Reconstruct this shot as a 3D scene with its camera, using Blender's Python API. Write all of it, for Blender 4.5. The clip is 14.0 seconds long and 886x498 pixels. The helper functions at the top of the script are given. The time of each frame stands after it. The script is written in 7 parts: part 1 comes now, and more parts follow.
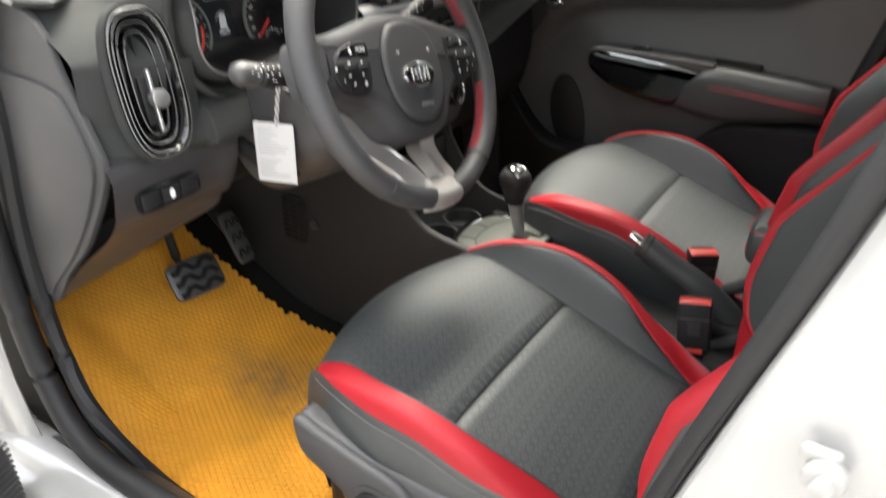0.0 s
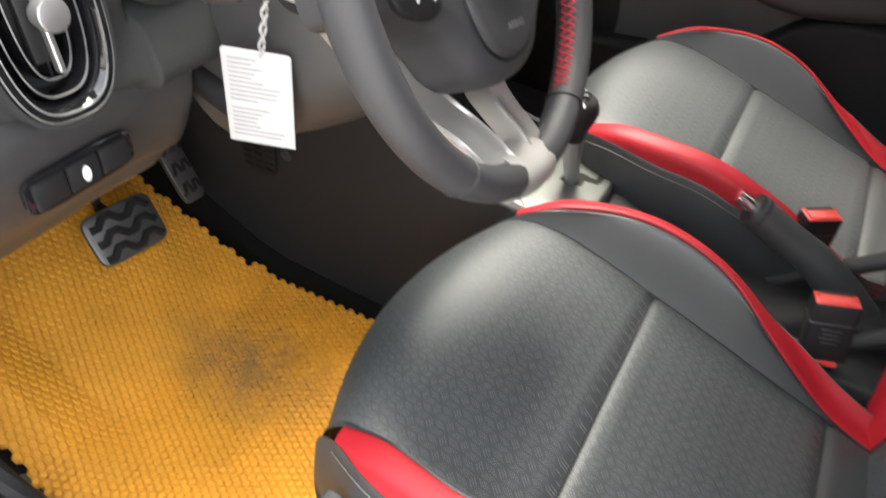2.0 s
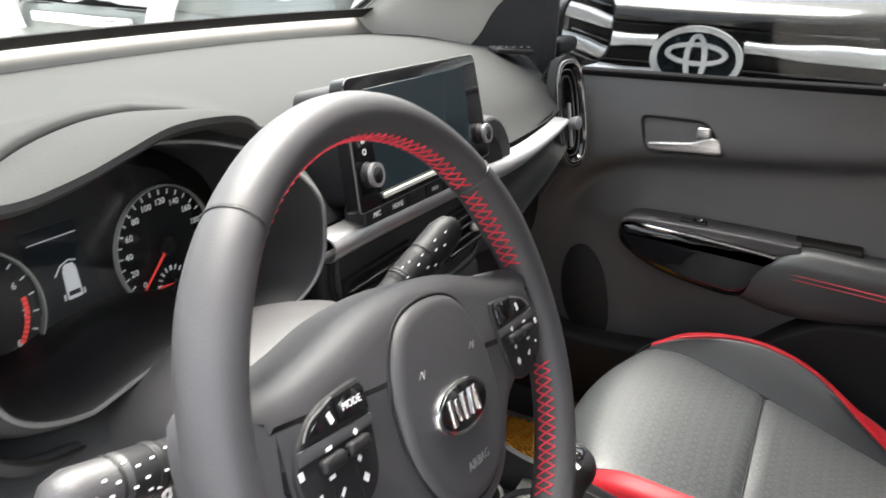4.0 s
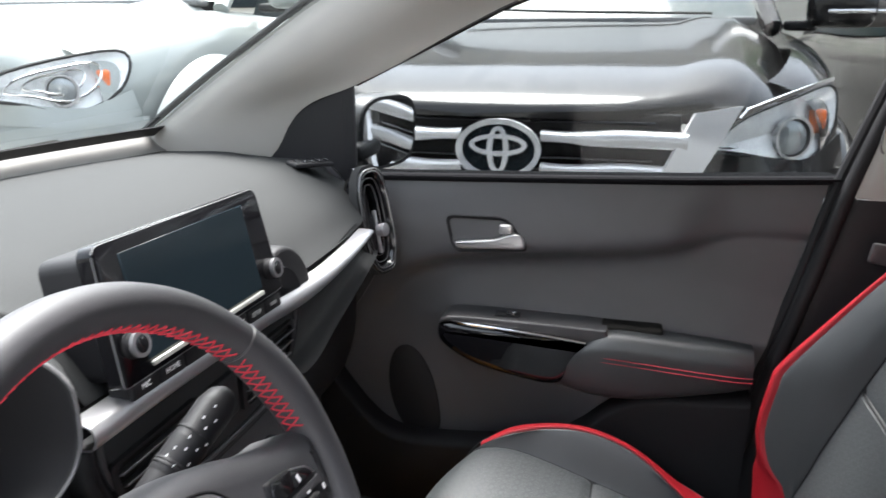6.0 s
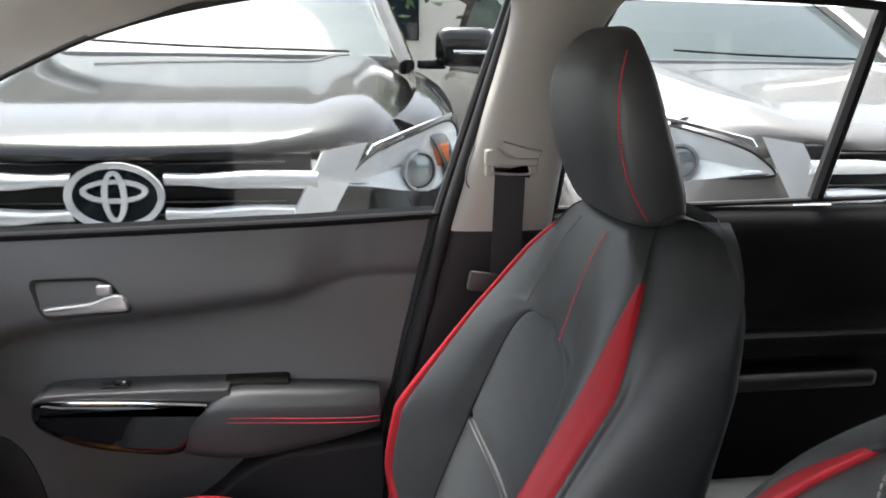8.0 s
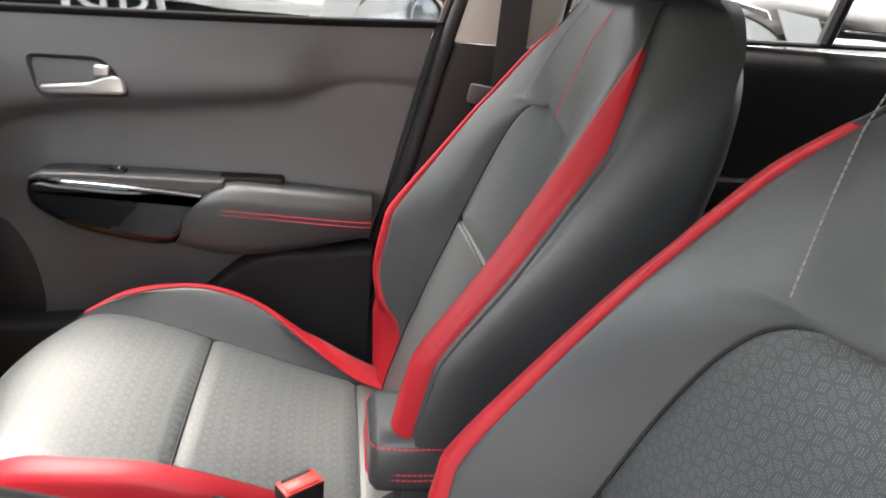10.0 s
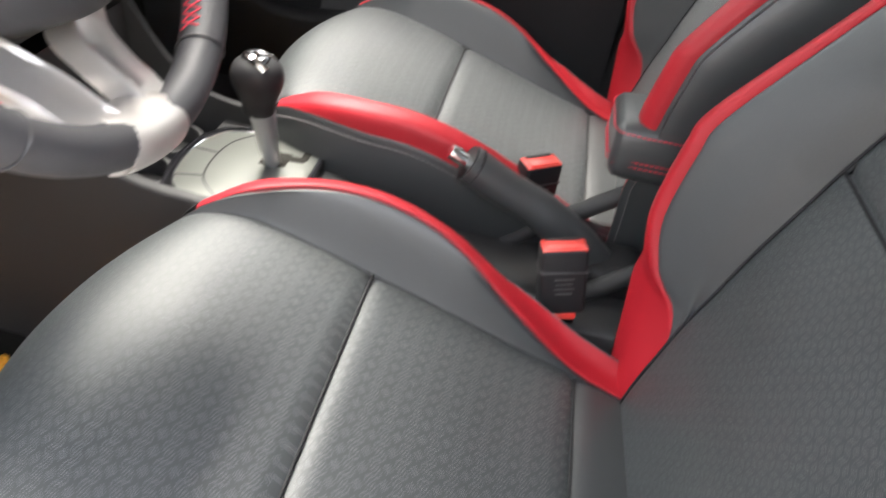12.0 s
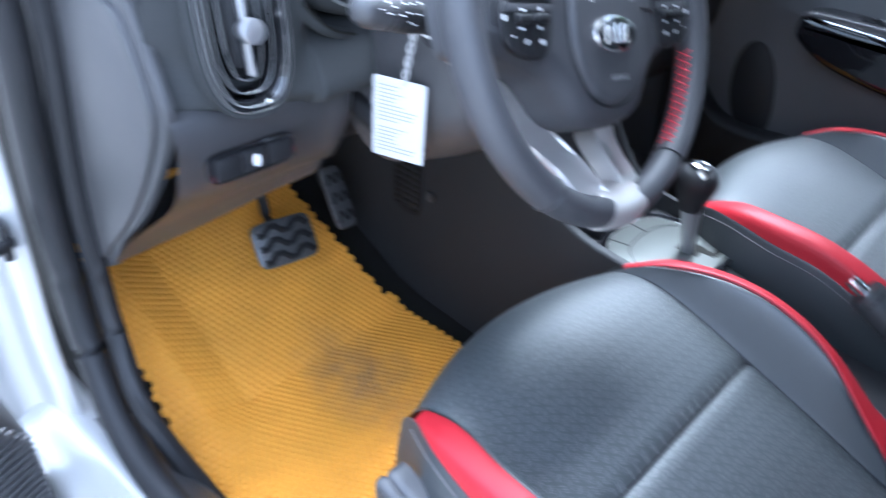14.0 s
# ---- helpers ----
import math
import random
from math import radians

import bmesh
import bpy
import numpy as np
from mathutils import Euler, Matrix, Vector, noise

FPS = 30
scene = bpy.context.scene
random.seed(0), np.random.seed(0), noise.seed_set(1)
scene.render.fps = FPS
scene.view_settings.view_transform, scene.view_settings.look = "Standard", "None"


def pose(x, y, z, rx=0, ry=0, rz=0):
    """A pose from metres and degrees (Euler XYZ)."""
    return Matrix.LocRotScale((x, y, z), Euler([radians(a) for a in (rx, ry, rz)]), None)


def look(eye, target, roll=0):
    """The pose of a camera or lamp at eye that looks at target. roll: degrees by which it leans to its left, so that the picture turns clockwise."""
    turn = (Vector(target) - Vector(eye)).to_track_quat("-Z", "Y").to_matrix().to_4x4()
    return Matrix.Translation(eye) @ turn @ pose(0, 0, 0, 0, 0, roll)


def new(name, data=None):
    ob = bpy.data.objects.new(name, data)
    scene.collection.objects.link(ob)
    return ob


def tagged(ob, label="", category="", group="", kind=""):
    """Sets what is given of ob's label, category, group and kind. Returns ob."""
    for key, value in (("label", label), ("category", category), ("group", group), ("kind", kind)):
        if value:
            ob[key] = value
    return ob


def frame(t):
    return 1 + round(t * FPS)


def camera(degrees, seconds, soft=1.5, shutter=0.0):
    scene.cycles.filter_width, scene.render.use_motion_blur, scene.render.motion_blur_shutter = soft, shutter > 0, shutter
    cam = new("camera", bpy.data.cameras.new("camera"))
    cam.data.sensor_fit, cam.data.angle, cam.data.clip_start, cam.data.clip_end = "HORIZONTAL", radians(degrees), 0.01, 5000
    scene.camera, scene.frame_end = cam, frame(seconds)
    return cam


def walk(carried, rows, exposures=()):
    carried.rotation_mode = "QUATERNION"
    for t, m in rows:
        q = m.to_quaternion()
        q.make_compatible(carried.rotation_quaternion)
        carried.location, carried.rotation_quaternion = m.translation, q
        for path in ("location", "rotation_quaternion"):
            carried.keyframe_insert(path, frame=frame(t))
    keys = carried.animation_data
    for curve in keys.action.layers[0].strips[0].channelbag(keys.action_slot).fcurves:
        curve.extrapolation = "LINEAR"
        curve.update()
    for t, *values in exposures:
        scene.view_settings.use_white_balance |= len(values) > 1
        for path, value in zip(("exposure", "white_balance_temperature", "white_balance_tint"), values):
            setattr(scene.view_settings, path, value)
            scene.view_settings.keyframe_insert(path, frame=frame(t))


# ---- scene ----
cam = camera(61.0, 14.0, shutter=0.4)
PATH = [
    (0, (-1.151, -0.568, 1.212), (0.33, 0.369, 0.248), 0.6),
    (0.5, (-1.139, -0.413, 1.113), (0.362, 0.195, -0.06), 5.5),
    (1, (-1.094, -0.332, 1.094), (0.388, 0.106, -0.176), 9.0),
    (1.5, (-0.984, -0.284, 1.116), (0.452, 0.205, -0.187), 8.0),
    (2, (-0.878, -0.227, 1.142), (0.512, 0.422, -0.141), 5.4),
    (2.5, (-0.83, -0.2, 1.159), (0.549, 0.668, 0.0), 3.6),
    (3, (-0.785, -0.195, 1.195), (0.674, 0.775, 0.231), 2.4),
    (3.5, (-0.735, -0.18, 1.213), (0.839, 0.73, 0.378), 2.3),
    (3.7, (-0.721, -0.175, 1.214), (0.888, 0.706, 0.416), 2.0),
    (5.8, (-0.648, -0.215, 1.277), (1.182, 0.334, 0.684), -0.1),
    (6, (-0.639, -0.219, 1.278), (1.211, 0.276, 0.701), -0.3),
    (6.5, (-0.616, -0.241, 1.285), (1.282, 0.081, 0.742), -0.4),
    (7, (-0.588, -0.28, 1.297), (1.346, -0.193, 0.794), -0.2),
    (7.5, (-0.566, -0.341, 1.297), (1.374, -0.491, 0.833), -0.0),
    (7.7, (-0.557, -0.352, 1.296), (1.375, -0.596, 0.843), 0.2),
    (9.8, (-0.615, -0.356, 1.147), (1.237, -0.681, 0.464), 4.6),
    (10, (-0.617, -0.354, 1.131), (1.227, -0.654, 0.418), 5.3),
    (10.5, (-0.628, -0.351, 1.102), (1.191, -0.598, 0.31), 6.9),
    (11, (-0.649, -0.335, 1.073), (1.13, -0.514, 0.175), 8.6),
    (11.5, (-0.693, -0.316, 1.044), (1.023, -0.365, 0.017), 9.4),
    (12, (-0.75, -0.299, 1.036), (0.841, -0.154, -0.168), 8.3),
    (12.5, (-0.819, -0.343, 1.101), (0.642, -0.011, -0.224), 4.6),
    (13, (-0.824, -0.354, 1.122), (0.592, 0.121, -0.207), 2.7),
    (13.5, (-0.858, -0.356, 1.124), (0.552, 0.342, -0.11), 3.9),
    (14, (-0.948, -0.349, 1.143), (0.312, 0.736, 0.032), 4.3),
]
EXPOSURES = [(0.0, 3.60, 6900, 8), (1.0, 3.66, 7000, 8), (2.5, 4.0, 6800, 9), (3.5, 3.95, 6750, 10), (6.0, 3.75, 6250, 12), (7.7, 3.92, 6350, 12), (9.8, 4.60, 6850, 13), (11.5, 4.62, 6950, 13), (12.0, 4.38, 6750, 11), (12.5, 4.08, 6000, 10), (13.0, 4.06, 5100, 9), (13.5, 3.96, 4550, 8), (14.0, 4.1, 4950, 9)]
walk(cam, [(t, look(eye, target, roll)) for t, eye, target, roll in PATH], EXPOSURES)


# ---- light ----
world = bpy.data.worlds.new("sky")
scene.world = world
world.use_nodes = True
wn = world.node_tree.nodes
sky = wn.new("ShaderNodeTexSky")
sky.sky_type, sky.sun_disc, sky.sun_elevation, sky.sun_rotation = "NISHITA", False, radians(67.9), radians(63.4)
sky.air_density, sky.dust_density, sky.ozone_density = 1.0, 5.0, 0.6
wn["Background"].inputs[1].default_value = 0.15
grey = wn.new("ShaderNodeHueSaturation")
grey.inputs["Saturation"].default_value = 0.35
world.node_tree.links.new(sky.outputs[0], grey.inputs["Color"])
world.node_tree.links.new(grey.outputs[0], wn["Background"].inputs[0])
sun = new("sun", bpy.data.lights.new("sun", "SUN"))
sun.data.energy, sun.data.angle, sun.data.color = 1.35, radians(36), (1.0, 0.97, 0.92)
sun.matrix_basis = look((2.4, 1.2, 6.6), (0, 0, 0))


# ---- materials ----
def shader(name, colour, rough=0.5, metal=0.0, vary=0.12, grain=900.0, bump=0.15, coat=0.0, stains=6.0, spec=0.5):
    """A surface with fine grain, faint large-scale variation and bump, in metres."""
    m = bpy.data.materials.new(name)
    m.use_nodes = True
    n, l = m.node_tree.nodes, m.node_tree.links
    p = n["Principled BSDF"]
    p.inputs["Metallic"].default_value, p.inputs["Coat Weight"].default_value = metal, coat
    p.inputs["Specular IOR Level"].default_value = spec
    tc = n.new("ShaderNodeTexCoord")
    big, small = n.new("ShaderNodeTexNoise"), n.new("ShaderNodeTexNoise")
    big.inputs["Scale"].default_value, big.inputs["Detail"].default_value = stains, 5
    small.inputs["Scale"].default_value, small.inputs["Detail"].default_value = grain, 2
    for k in (big, small):
        l.new(tc.outputs["Object"], k.inputs["Vector"])
    mixv = n.new("ShaderNodeMath")
    mixv.operation = "MULTIPLY_ADD"
    l.new(big.outputs["Fac"], mixv.inputs[0])
    mixv.inputs[1].default_value = 0.65
    half = n.new("ShaderNodeMath")
    half.operation = "MULTIPLY"
    half.inputs[1].default_value = 0.35
    l.new(small.outputs["Fac"], half.inputs[0])
    l.new(half.outputs[0], mixv.inputs[2])
    ramp = n.new("ShaderNodeValToRGB")
    lo = tuple(c * (1 - vary) for c in colour)
    hi = tuple(min(1.0, c * (1 + vary)) for c in colour)
    ramp.color_ramp.elements[0].position, ramp.color_ramp.elements[0].color = 0.3, (*lo, 1)
    ramp.color_ramp.elements[1].position, ramp.color_ramp.elements[1].color = 0.7, (*hi, 1)
    l.new(mixv.outputs[0], ramp.inputs[0])
    l.new(ramp.outputs[0], p.inputs["Base Color"])
    rr = n.new("ShaderNodeMapRange")
    rr.inputs["To Min"].default_value, rr.inputs["To Max"].default_value = max(0.02, rough * 0.85), min(1, rough * 1.15)
    l.new(big.outputs["Fac"], rr.inputs["Value"])
    l.new(rr.outputs[0], p.inputs["Roughness"])
    if bump:
        b = n.new("ShaderNodeBump")
        b.inputs["Strength"].default_value, b.inputs["Distance"].default_value = bump, 0.0008
        l.new(small.outputs["Fac"], b.inputs["Height"])
        l.new(b.outputs[0], p.inputs["Normal"])
    return m


def glass(name, tint=(0.9, 0.93, 0.92), least=0.025):
    m = bpy.data.materials.new(name)
    m.use_nodes = True
    n, l = m.node_tree.nodes, m.node_tree.links
    n.remove(n["Principled BSDF"])
    clear, gloss, mixer, lw, power, fr = (n.new("ShaderNode" + k) for k in ("BsdfTransparent", "BsdfGlossy", "MixShader", "LayerWeight", "Math", "MapRange"))
    clear.inputs[0].default_value = (*tint, 1)
    gloss.inputs["Roughness"].default_value = 0.02
    power.operation = "POWER"
    power.inputs[1].default_value = 5
    fr.inputs["To Min"].default_value, fr.inputs["To Max"].default_value = least, 1.0
    l.new(lw.outputs["Facing"], power.inputs[0])
    l.new(power.outputs[0], fr.inputs["Value"])
    l.new(fr.outputs[0], mixer.inputs[0])
    l.new(clear.outputs[0], mixer.inputs[1])
    l.new(gloss.outputs[0], mixer.inputs[2])
    l.new(mixer.outputs[0], n["Material Output"].inputs[0])
    return m


LEATHER = shader("black leather", (0.030, 0.033, 0.034), 0.47, grain=700, bump=0.28, vary=0.18, stains=9, spec=0.68)


def perforated(name, colour, rough):
    """Leather punched with small holes: rows of dots in lozenges, three lozenges to each hexagon."""
    m = shader(name, colour, rough, grain=700, bump=0.25, vary=0.14, stains=9, spec=0.68)
    n, l = m.node_tree.nodes, m.node_tree.links
    def maths(op, a, b=None):
        k = n.new("ShaderNodeMath")
        k.operation = op
        for i, v in enumerate((a, b)):
            if v is None:
                continue
            if isinstance(v, (int, float)):
                k.inputs[i].default_value = v
            else:
                l.new(v, k.inputs[i])
        return k.outputs[0]
    tc, sep = n.new("ShaderNodeTexCoord"), n.new("ShaderNodeSeparateXYZ")
    l.new(tc.outputs["Object"], sep.inputs[0])
    pitch = 0.0165
    px = maths("DIVIDE", sep.outputs[0], pitch)
    # the cushion lies flat and the back stands nearly upright: length along either
    py = maths("DIVIDE", maths("SUBTRACT", sep.outputs[2], sep.outputs[1]), pitch)
    tall = math.sqrt(3)
    ax, ay = maths("SUBTRACT", maths("FLOORED_MODULO", px, 1.0), 0.5), maths("SUBTRACT", maths("FLOORED_MODULO", py, tall), tall / 2)
    bx = maths("SUBTRACT", maths("FLOORED_MODULO", maths("SUBTRACT", px, 0.5), 1.0), 0.5)
    by = maths("SUBTRACT", maths("FLOORED_MODULO", maths("SUBTRACT", py, tall / 2), tall), tall / 2)
    da = maths("ADD", maths("MULTIPLY", ax, ax), maths("MULTIPLY", ay, ay))
    db = maths("ADD", maths("MULTIPLY", bx, bx), maths("MULTIPLY", by, by))
    near = maths("LESS_THAN", da, db)
    def pick(a, b):
        return maths("ADD", b, maths("MULTIPLY", near, maths("SUBTRACT", a, b)))
    gx, gy = pick(ax, bx), pick(ay, by)
    third = 2 * math.pi / 3
    sector = maths("FLOOR", maths("DIVIDE", maths("ADD", maths("ARCTAN2", gy, gx), math.pi / 2), third))
    turn = maths("ADD", maths("MULTIPLY", sector, -third), math.pi / 6)
    cs, sn = maths("COSINE", turn), maths("SINE", turn)
    # within the lozenge: steps along its two sides
    u = maths("SUBTRACT", maths("MULTIPLY", gx, cs), maths("MULTIPLY", gy, sn))
    v = maths("ADD", maths("MULTIPLY", gx, sn), maths("MULTIPLY", gy, cs))
    side = 1 / tall
    a = maths("ADD", maths("MULTIPLY", maths("ADD", u, maths("DIVIDE", v, tall)), 1.3 / side), -0.15)
    b = maths("ADD", maths("MULTIPLY", maths("SUBTRACT", u, maths("DIVIDE", v, tall)), 1.3 / side), -0.15)
    wave = maths("ADD", maths("COSINE", maths("MULTIPLY", a, 2 * math.pi * 4)), maths("COSINE", maths("MULTIPLY", b, 2 * math.pi * 3)))
    hole = maths("LESS_THAN", wave, -1.1)
    for q in (a, b):
        hole = maths("MULTIPLY", hole, maths("MULTIPLY", maths("GREATER_THAN", q, 0.0), maths("LESS_THAN", q, 1.0)))
    bp = n.new("ShaderNodeBump")
    bp.inputs["Strength"].default_value, bp.inputs["Distance"].default_value = 0.4, 0.0006
    l.new(maths("SUBTRACT", 1.0, hole), bp.inputs["Height"])
    pr = n["Principled BSDF"]
    l.new(pr.inputs["Normal"].links[0].from_socket, bp.inputs["Normal"])
    l.new(bp.outputs[0], pr.inputs["Normal"])
    mixc = n.new("ShaderNodeMix")
    mixc.data_type = "RGBA"
    l.new(maths("MULTIPLY", hole, 0.62), mixc.inputs["Factor"])
    l.new(pr.inputs["Base Color"].links[0].from_socket, mixc.inputs["A"])
    mixc.inputs["B"].default_value = (0.20, 0.21, 0.21, 1)
    l.new(mixc.outputs["Result"], pr.inputs["Base Color"])
    return m


PERF = perforated("perforated leather", (0.029, 0.033, 0.0345), 0.47)
RED = shader("red leather", (0.30, 0.008, 0.015), 0.52, grain=700, bump=0.3, vary=0.08, stains=12, spec=0.35)
THREAD = shader("red thread", (0.5, 0.03, 0.05), 0.7, bump=0)
THREAD_GREY = shader("grey thread", (0.11, 0.10, 0.10), 0.7, bump=0)
PLASTIC = shader("dark grained plastic", (0.036, 0.0355, 0.037), 0.42, grain=1100, bump=0.5, vary=0.12)
DOORPL = shader("charcoal moulded plastic", (0.064, 0.0635, 0.066), 0.44, grain=1200, bump=0.5, vary=0.1)
DASH = shader("grained dash skin", (0.035, 0.036, 0.036), 0.75, grain=520, bump=0.4, vary=0.12, spec=0.06)
BLACK = shader("matt black plastic", (0.011, 0.011, 0.012), 0.55, grain=900, bump=0.3, spec=0.28)
CARPET = shader("black carpet", (0.019, 0.018, 0.016), 0.95, grain=1500, bump=0.9, vary=0.3, spec=0.1)
PIANO = shader("gloss black", (0.007, 0.007, 0.008), 0.06, bump=0, coat=0.6, spec=0.35)
BEZEL = shader("black display bezel", (0.006, 0.006, 0.007), 0.10, bump=0, coat=0.22, spec=0.22)
SATIN = shader("satin silver plastic", (0.46, 0.46, 0.47), 0.32, 0.85, vary=0.04, bump=0.05)
SPOKE = shader("satin silver spoke paint", (0.46, 0.44, 0.415), 0.32, 0.6, vary=0.03, grain=1400, bump=0.06)
LEVER = shader("brushed satin metal paint", (0.34, 0.335, 0.33), 0.34, 0.6, vary=0.05, bump=0.05)
CHROME = shader("chrome", (0.90, 0.90, 0.90), 0.12, 1.0, vary=0.02, bump=0)
GREYPL = shader("silver grey paint", (0.40, 0.41, 0.38), 0.48, 0.5, vary=0.05, bump=0.05)
RIMGREY = shader("dark satin grey", (0.16, 0.16, 0.16), 0.35, 0.3, vary=0.05, bump=0.05)
CONSOLE = shader("console plastic", (0.028, 0.028, 0.0285), 0.55, grain=900, bump=0.4, spec=0.22)
SHIFTPL = shader("dull silver selector paint", (0.105, 0.11, 0.10), 0.42, 0.4, vary=0.05, bump=0.05)
STRIP = shader("dash rear strip with lit tone", (0.13, 0.125, 0.115), 0.6, vary=0.1, bump=0.2)
WHITE = shader("white car paint", (0.24, 0.24, 0.237), 0.22, vary=0.03, bump=0, coat=0.6, stains=3)
RUBBER = shader("black rubber", (0.011, 0.011, 0.012), 0.6, grain=600, bump=0.4, spec=0.3)
TRIM = shader("warm grey pillar trim", (0.355, 0.347, 0.315), 0.6, grain=900, bump=0.4, vary=0.06)
LINER = shader("headliner cloth", (0.40, 0.37, 0.34), 0.9, grain=1400, bump=0.6, vary=0.05)
MATY = shader("mustard yellow foam", (0.70, 0.325, 0.028), 0.62, grain=600, bump=0.3, vary=0.18, stains=9)

# Sheet darker than the cells: shade in their gaps put into the colour.
MATSHADE = shader("foam base with gap shade", (0.56, 0.25, 0.02), 0.7, grain=600, bump=0.3, vary=0.2, stains=9)


def soiled(m, centre, radius, colour):
    """A worn grimy patch of its own shape on a mat."""
    n, l = m.node_tree.nodes, m.node_tree.links
    tc, mp, gr, no, ad, mx, rp = (n.new("ShaderNode" + k) for k in ("TexCoord", "Mapping", "TexGradient", "TexNoise", "Math", "Mix", "ValToRGB"))
    gr.gradient_type = "SPHERICAL"
    mp.vector_type = "TEXTURE"
    mp.inputs["Location"].default_value, mp.inputs["Scale"].default_value = centre, radius
    no.inputs["Scale"].default_value, no.inputs["Detail"].default_value = 28, 6
    l.new(tc.outputs["Object"], mp.inputs["Vector"])
    l.new(mp.outputs[0], gr.inputs[0])
    l.new(tc.outputs["Object"], no.inputs["Vector"])
    ad.operation = "MULTIPLY"
    l.new(gr.outputs["Fac"], ad.inputs[0])
    l.new(no.outputs["Fac"], ad.inputs[1])
    rp.color_ramp.elements[0].position, rp.color_ramp.elements[1].position = 0.10, 0.5
    l.new(ad.outputs[0], rp.inputs[0])
    mx.data_type = "RGBA"
    pr = n["Principled BSDF"]
    l.new(rp.outputs[0], mx.inputs["Factor"])
    l.new(pr.inputs["Base Color"].links[0].from_socket, mx.inputs["A"])
    mx.inputs["B"].default_value = (*colour, 1)
    l.new(mx.outputs["Result"], pr.inputs["Base Color"])


soiled(MATY, (-0.33, 0.33, 0.26), (0.13, 0.21, 0.2), (0.36, 0.19, 0.055))
PAPER = shader("white card", (0.43, 0.43, 0.43), 0.6, vary=0.02, bump=0)
INK = shader("grey ink", (0.25, 0.25, 0.26), 0.8, vary=0.02, bump=0)
WHITEINK = shader("white print", (0.75, 0.75, 0.75), 0.6, vary=0.02, bump=0)
DIMINK = shader("pale grey print", (0.38, 0.38, 0.38), 0.6, vary=0.1, bump=0)


def lit(m, power):
    """Back-lit print: gives off a little of its own colour."""
    p = m.node_tree.nodes["Principled BSDF"]
    p.inputs["Emission Color"].default_value = p.inputs["Base Color"].default_value
    m.node_tree.links.new(p.inputs["Base Color"].links[0].from_socket, p.inputs["Emission Color"])
    p.inputs["Emission Strength"].default_value = power
    return m


DIALINK = lit(shader("back-lit white dial print", (0.58, 0.59, 0.61), 0.6, vary=0.02, bump=0), 0.02)
DIALRED = lit(shader("back-lit red dial print", (0.70, 0.05, 0.04), 0.5, vary=0.02, bump=0), 0.035)
WHEELSKIN = shader("dark wheel leather", (0.039, 0.039, 0.042), 0.56, grain=1000, bump=0.25, vary=0.12, stains=10, spec=0.48)
BUCKLE_RED = shader("red buckle plastic", (0.62, 0.05, 0.04), 0.35, bump=0.1, vary=0.05)
SCREEN = shader("dark display glass", (0.010, 0.016, 0.020), 0.14, bump=0, vary=0.05, spec=0.12)
DISPLAY = shader("dim blue-black display", (0.007, 0.010, 0.014), 0.35, bump=0, vary=0.05, spec=0.15)
WEB = shader("black webbing", (0.02, 0.02, 0.021), 0.75, grain=1500, bump=0.6)
GLASS = glass("window glass", (0.44, 0.455, 0.45), 0.012)
SHIELD = glass("windshield glass", (0.42, 0.445, 0.43))
DIMPANE = glass("dark light-cutting pane", (0.12, 0.13, 0.13))
FELT = shader("black flocked seal", (0.010, 0.010, 0.011), 0.95, grain=1500, bump=0.6, spec=0.03)
# Rear trim; also gives painted shade to the glovebox and door pocket.
REARPL = shader("dull black rear trim and part shade", (0.017, 0.017, 0.018), 0.62, grain=900, bump=0.3, spec=0.18)
MIRROR = shader("mirror glass", (0.8, 0.8, 0.8), 0.02, 1.0, vary=0.0, bump=0)
PAINT_BLACK = shader("black car paint", (0.016, 0.015, 0.015), 0.12, vary=0.05, bump=0, coat=0.42, spec=0.3)
PAINT_GREY = shader("bronze grey car paint", (0.20, 0.185, 0.175), 0.20, 0.30, vary=0.05, bump=0, coat=0.5)
PAINT_SILVER = shader("silver car paint", (0.29, 0.31, 0.295), 0.30, 0.08, vary=0.04, bump=0, coat=0.8)
LAMPGLASS = glass("headlamp lens", (0.97, 0.98, 0.98))
AMBER = shader("amber lens", (0.75, 0.16, 0.03), 0.15, bump=0)
ASPHALT = shader("worn grey paving", (0.21, 0.205, 0.195), 0.85, grain=260, bump=0.8, vary=0.25, stains=1.2)
WALLP = shader("pale render", (0.55, 0.52, 0.46), 0.85, grain=120, bump=0.05, vary=0.12, stains=0.8)
DULLWALL = shader("pale grey render", (0.46, 0.44, 0.41), 0.85, grain=120, bump=0.05, vary=0.2, stains=0.8)
LEAF = shader("leaf", (0.05, 0.10, 0.03), 0.6, vary=0.35, stains=14, grain=200, bump=0)
BARK = shader("bark", (0.11, 0.08, 0.055), 0.9, grain=150, bump=0.8, vary=0.3)


# ---- building tools ----
def thing(name, loc, label, category, group="", kind=""):
    ob = new(name)
    ob.matrix_basis = Matrix.Translation(loc)
    ob.empty_display_size = 0.05
    return tagged(ob, label, category, group, kind)


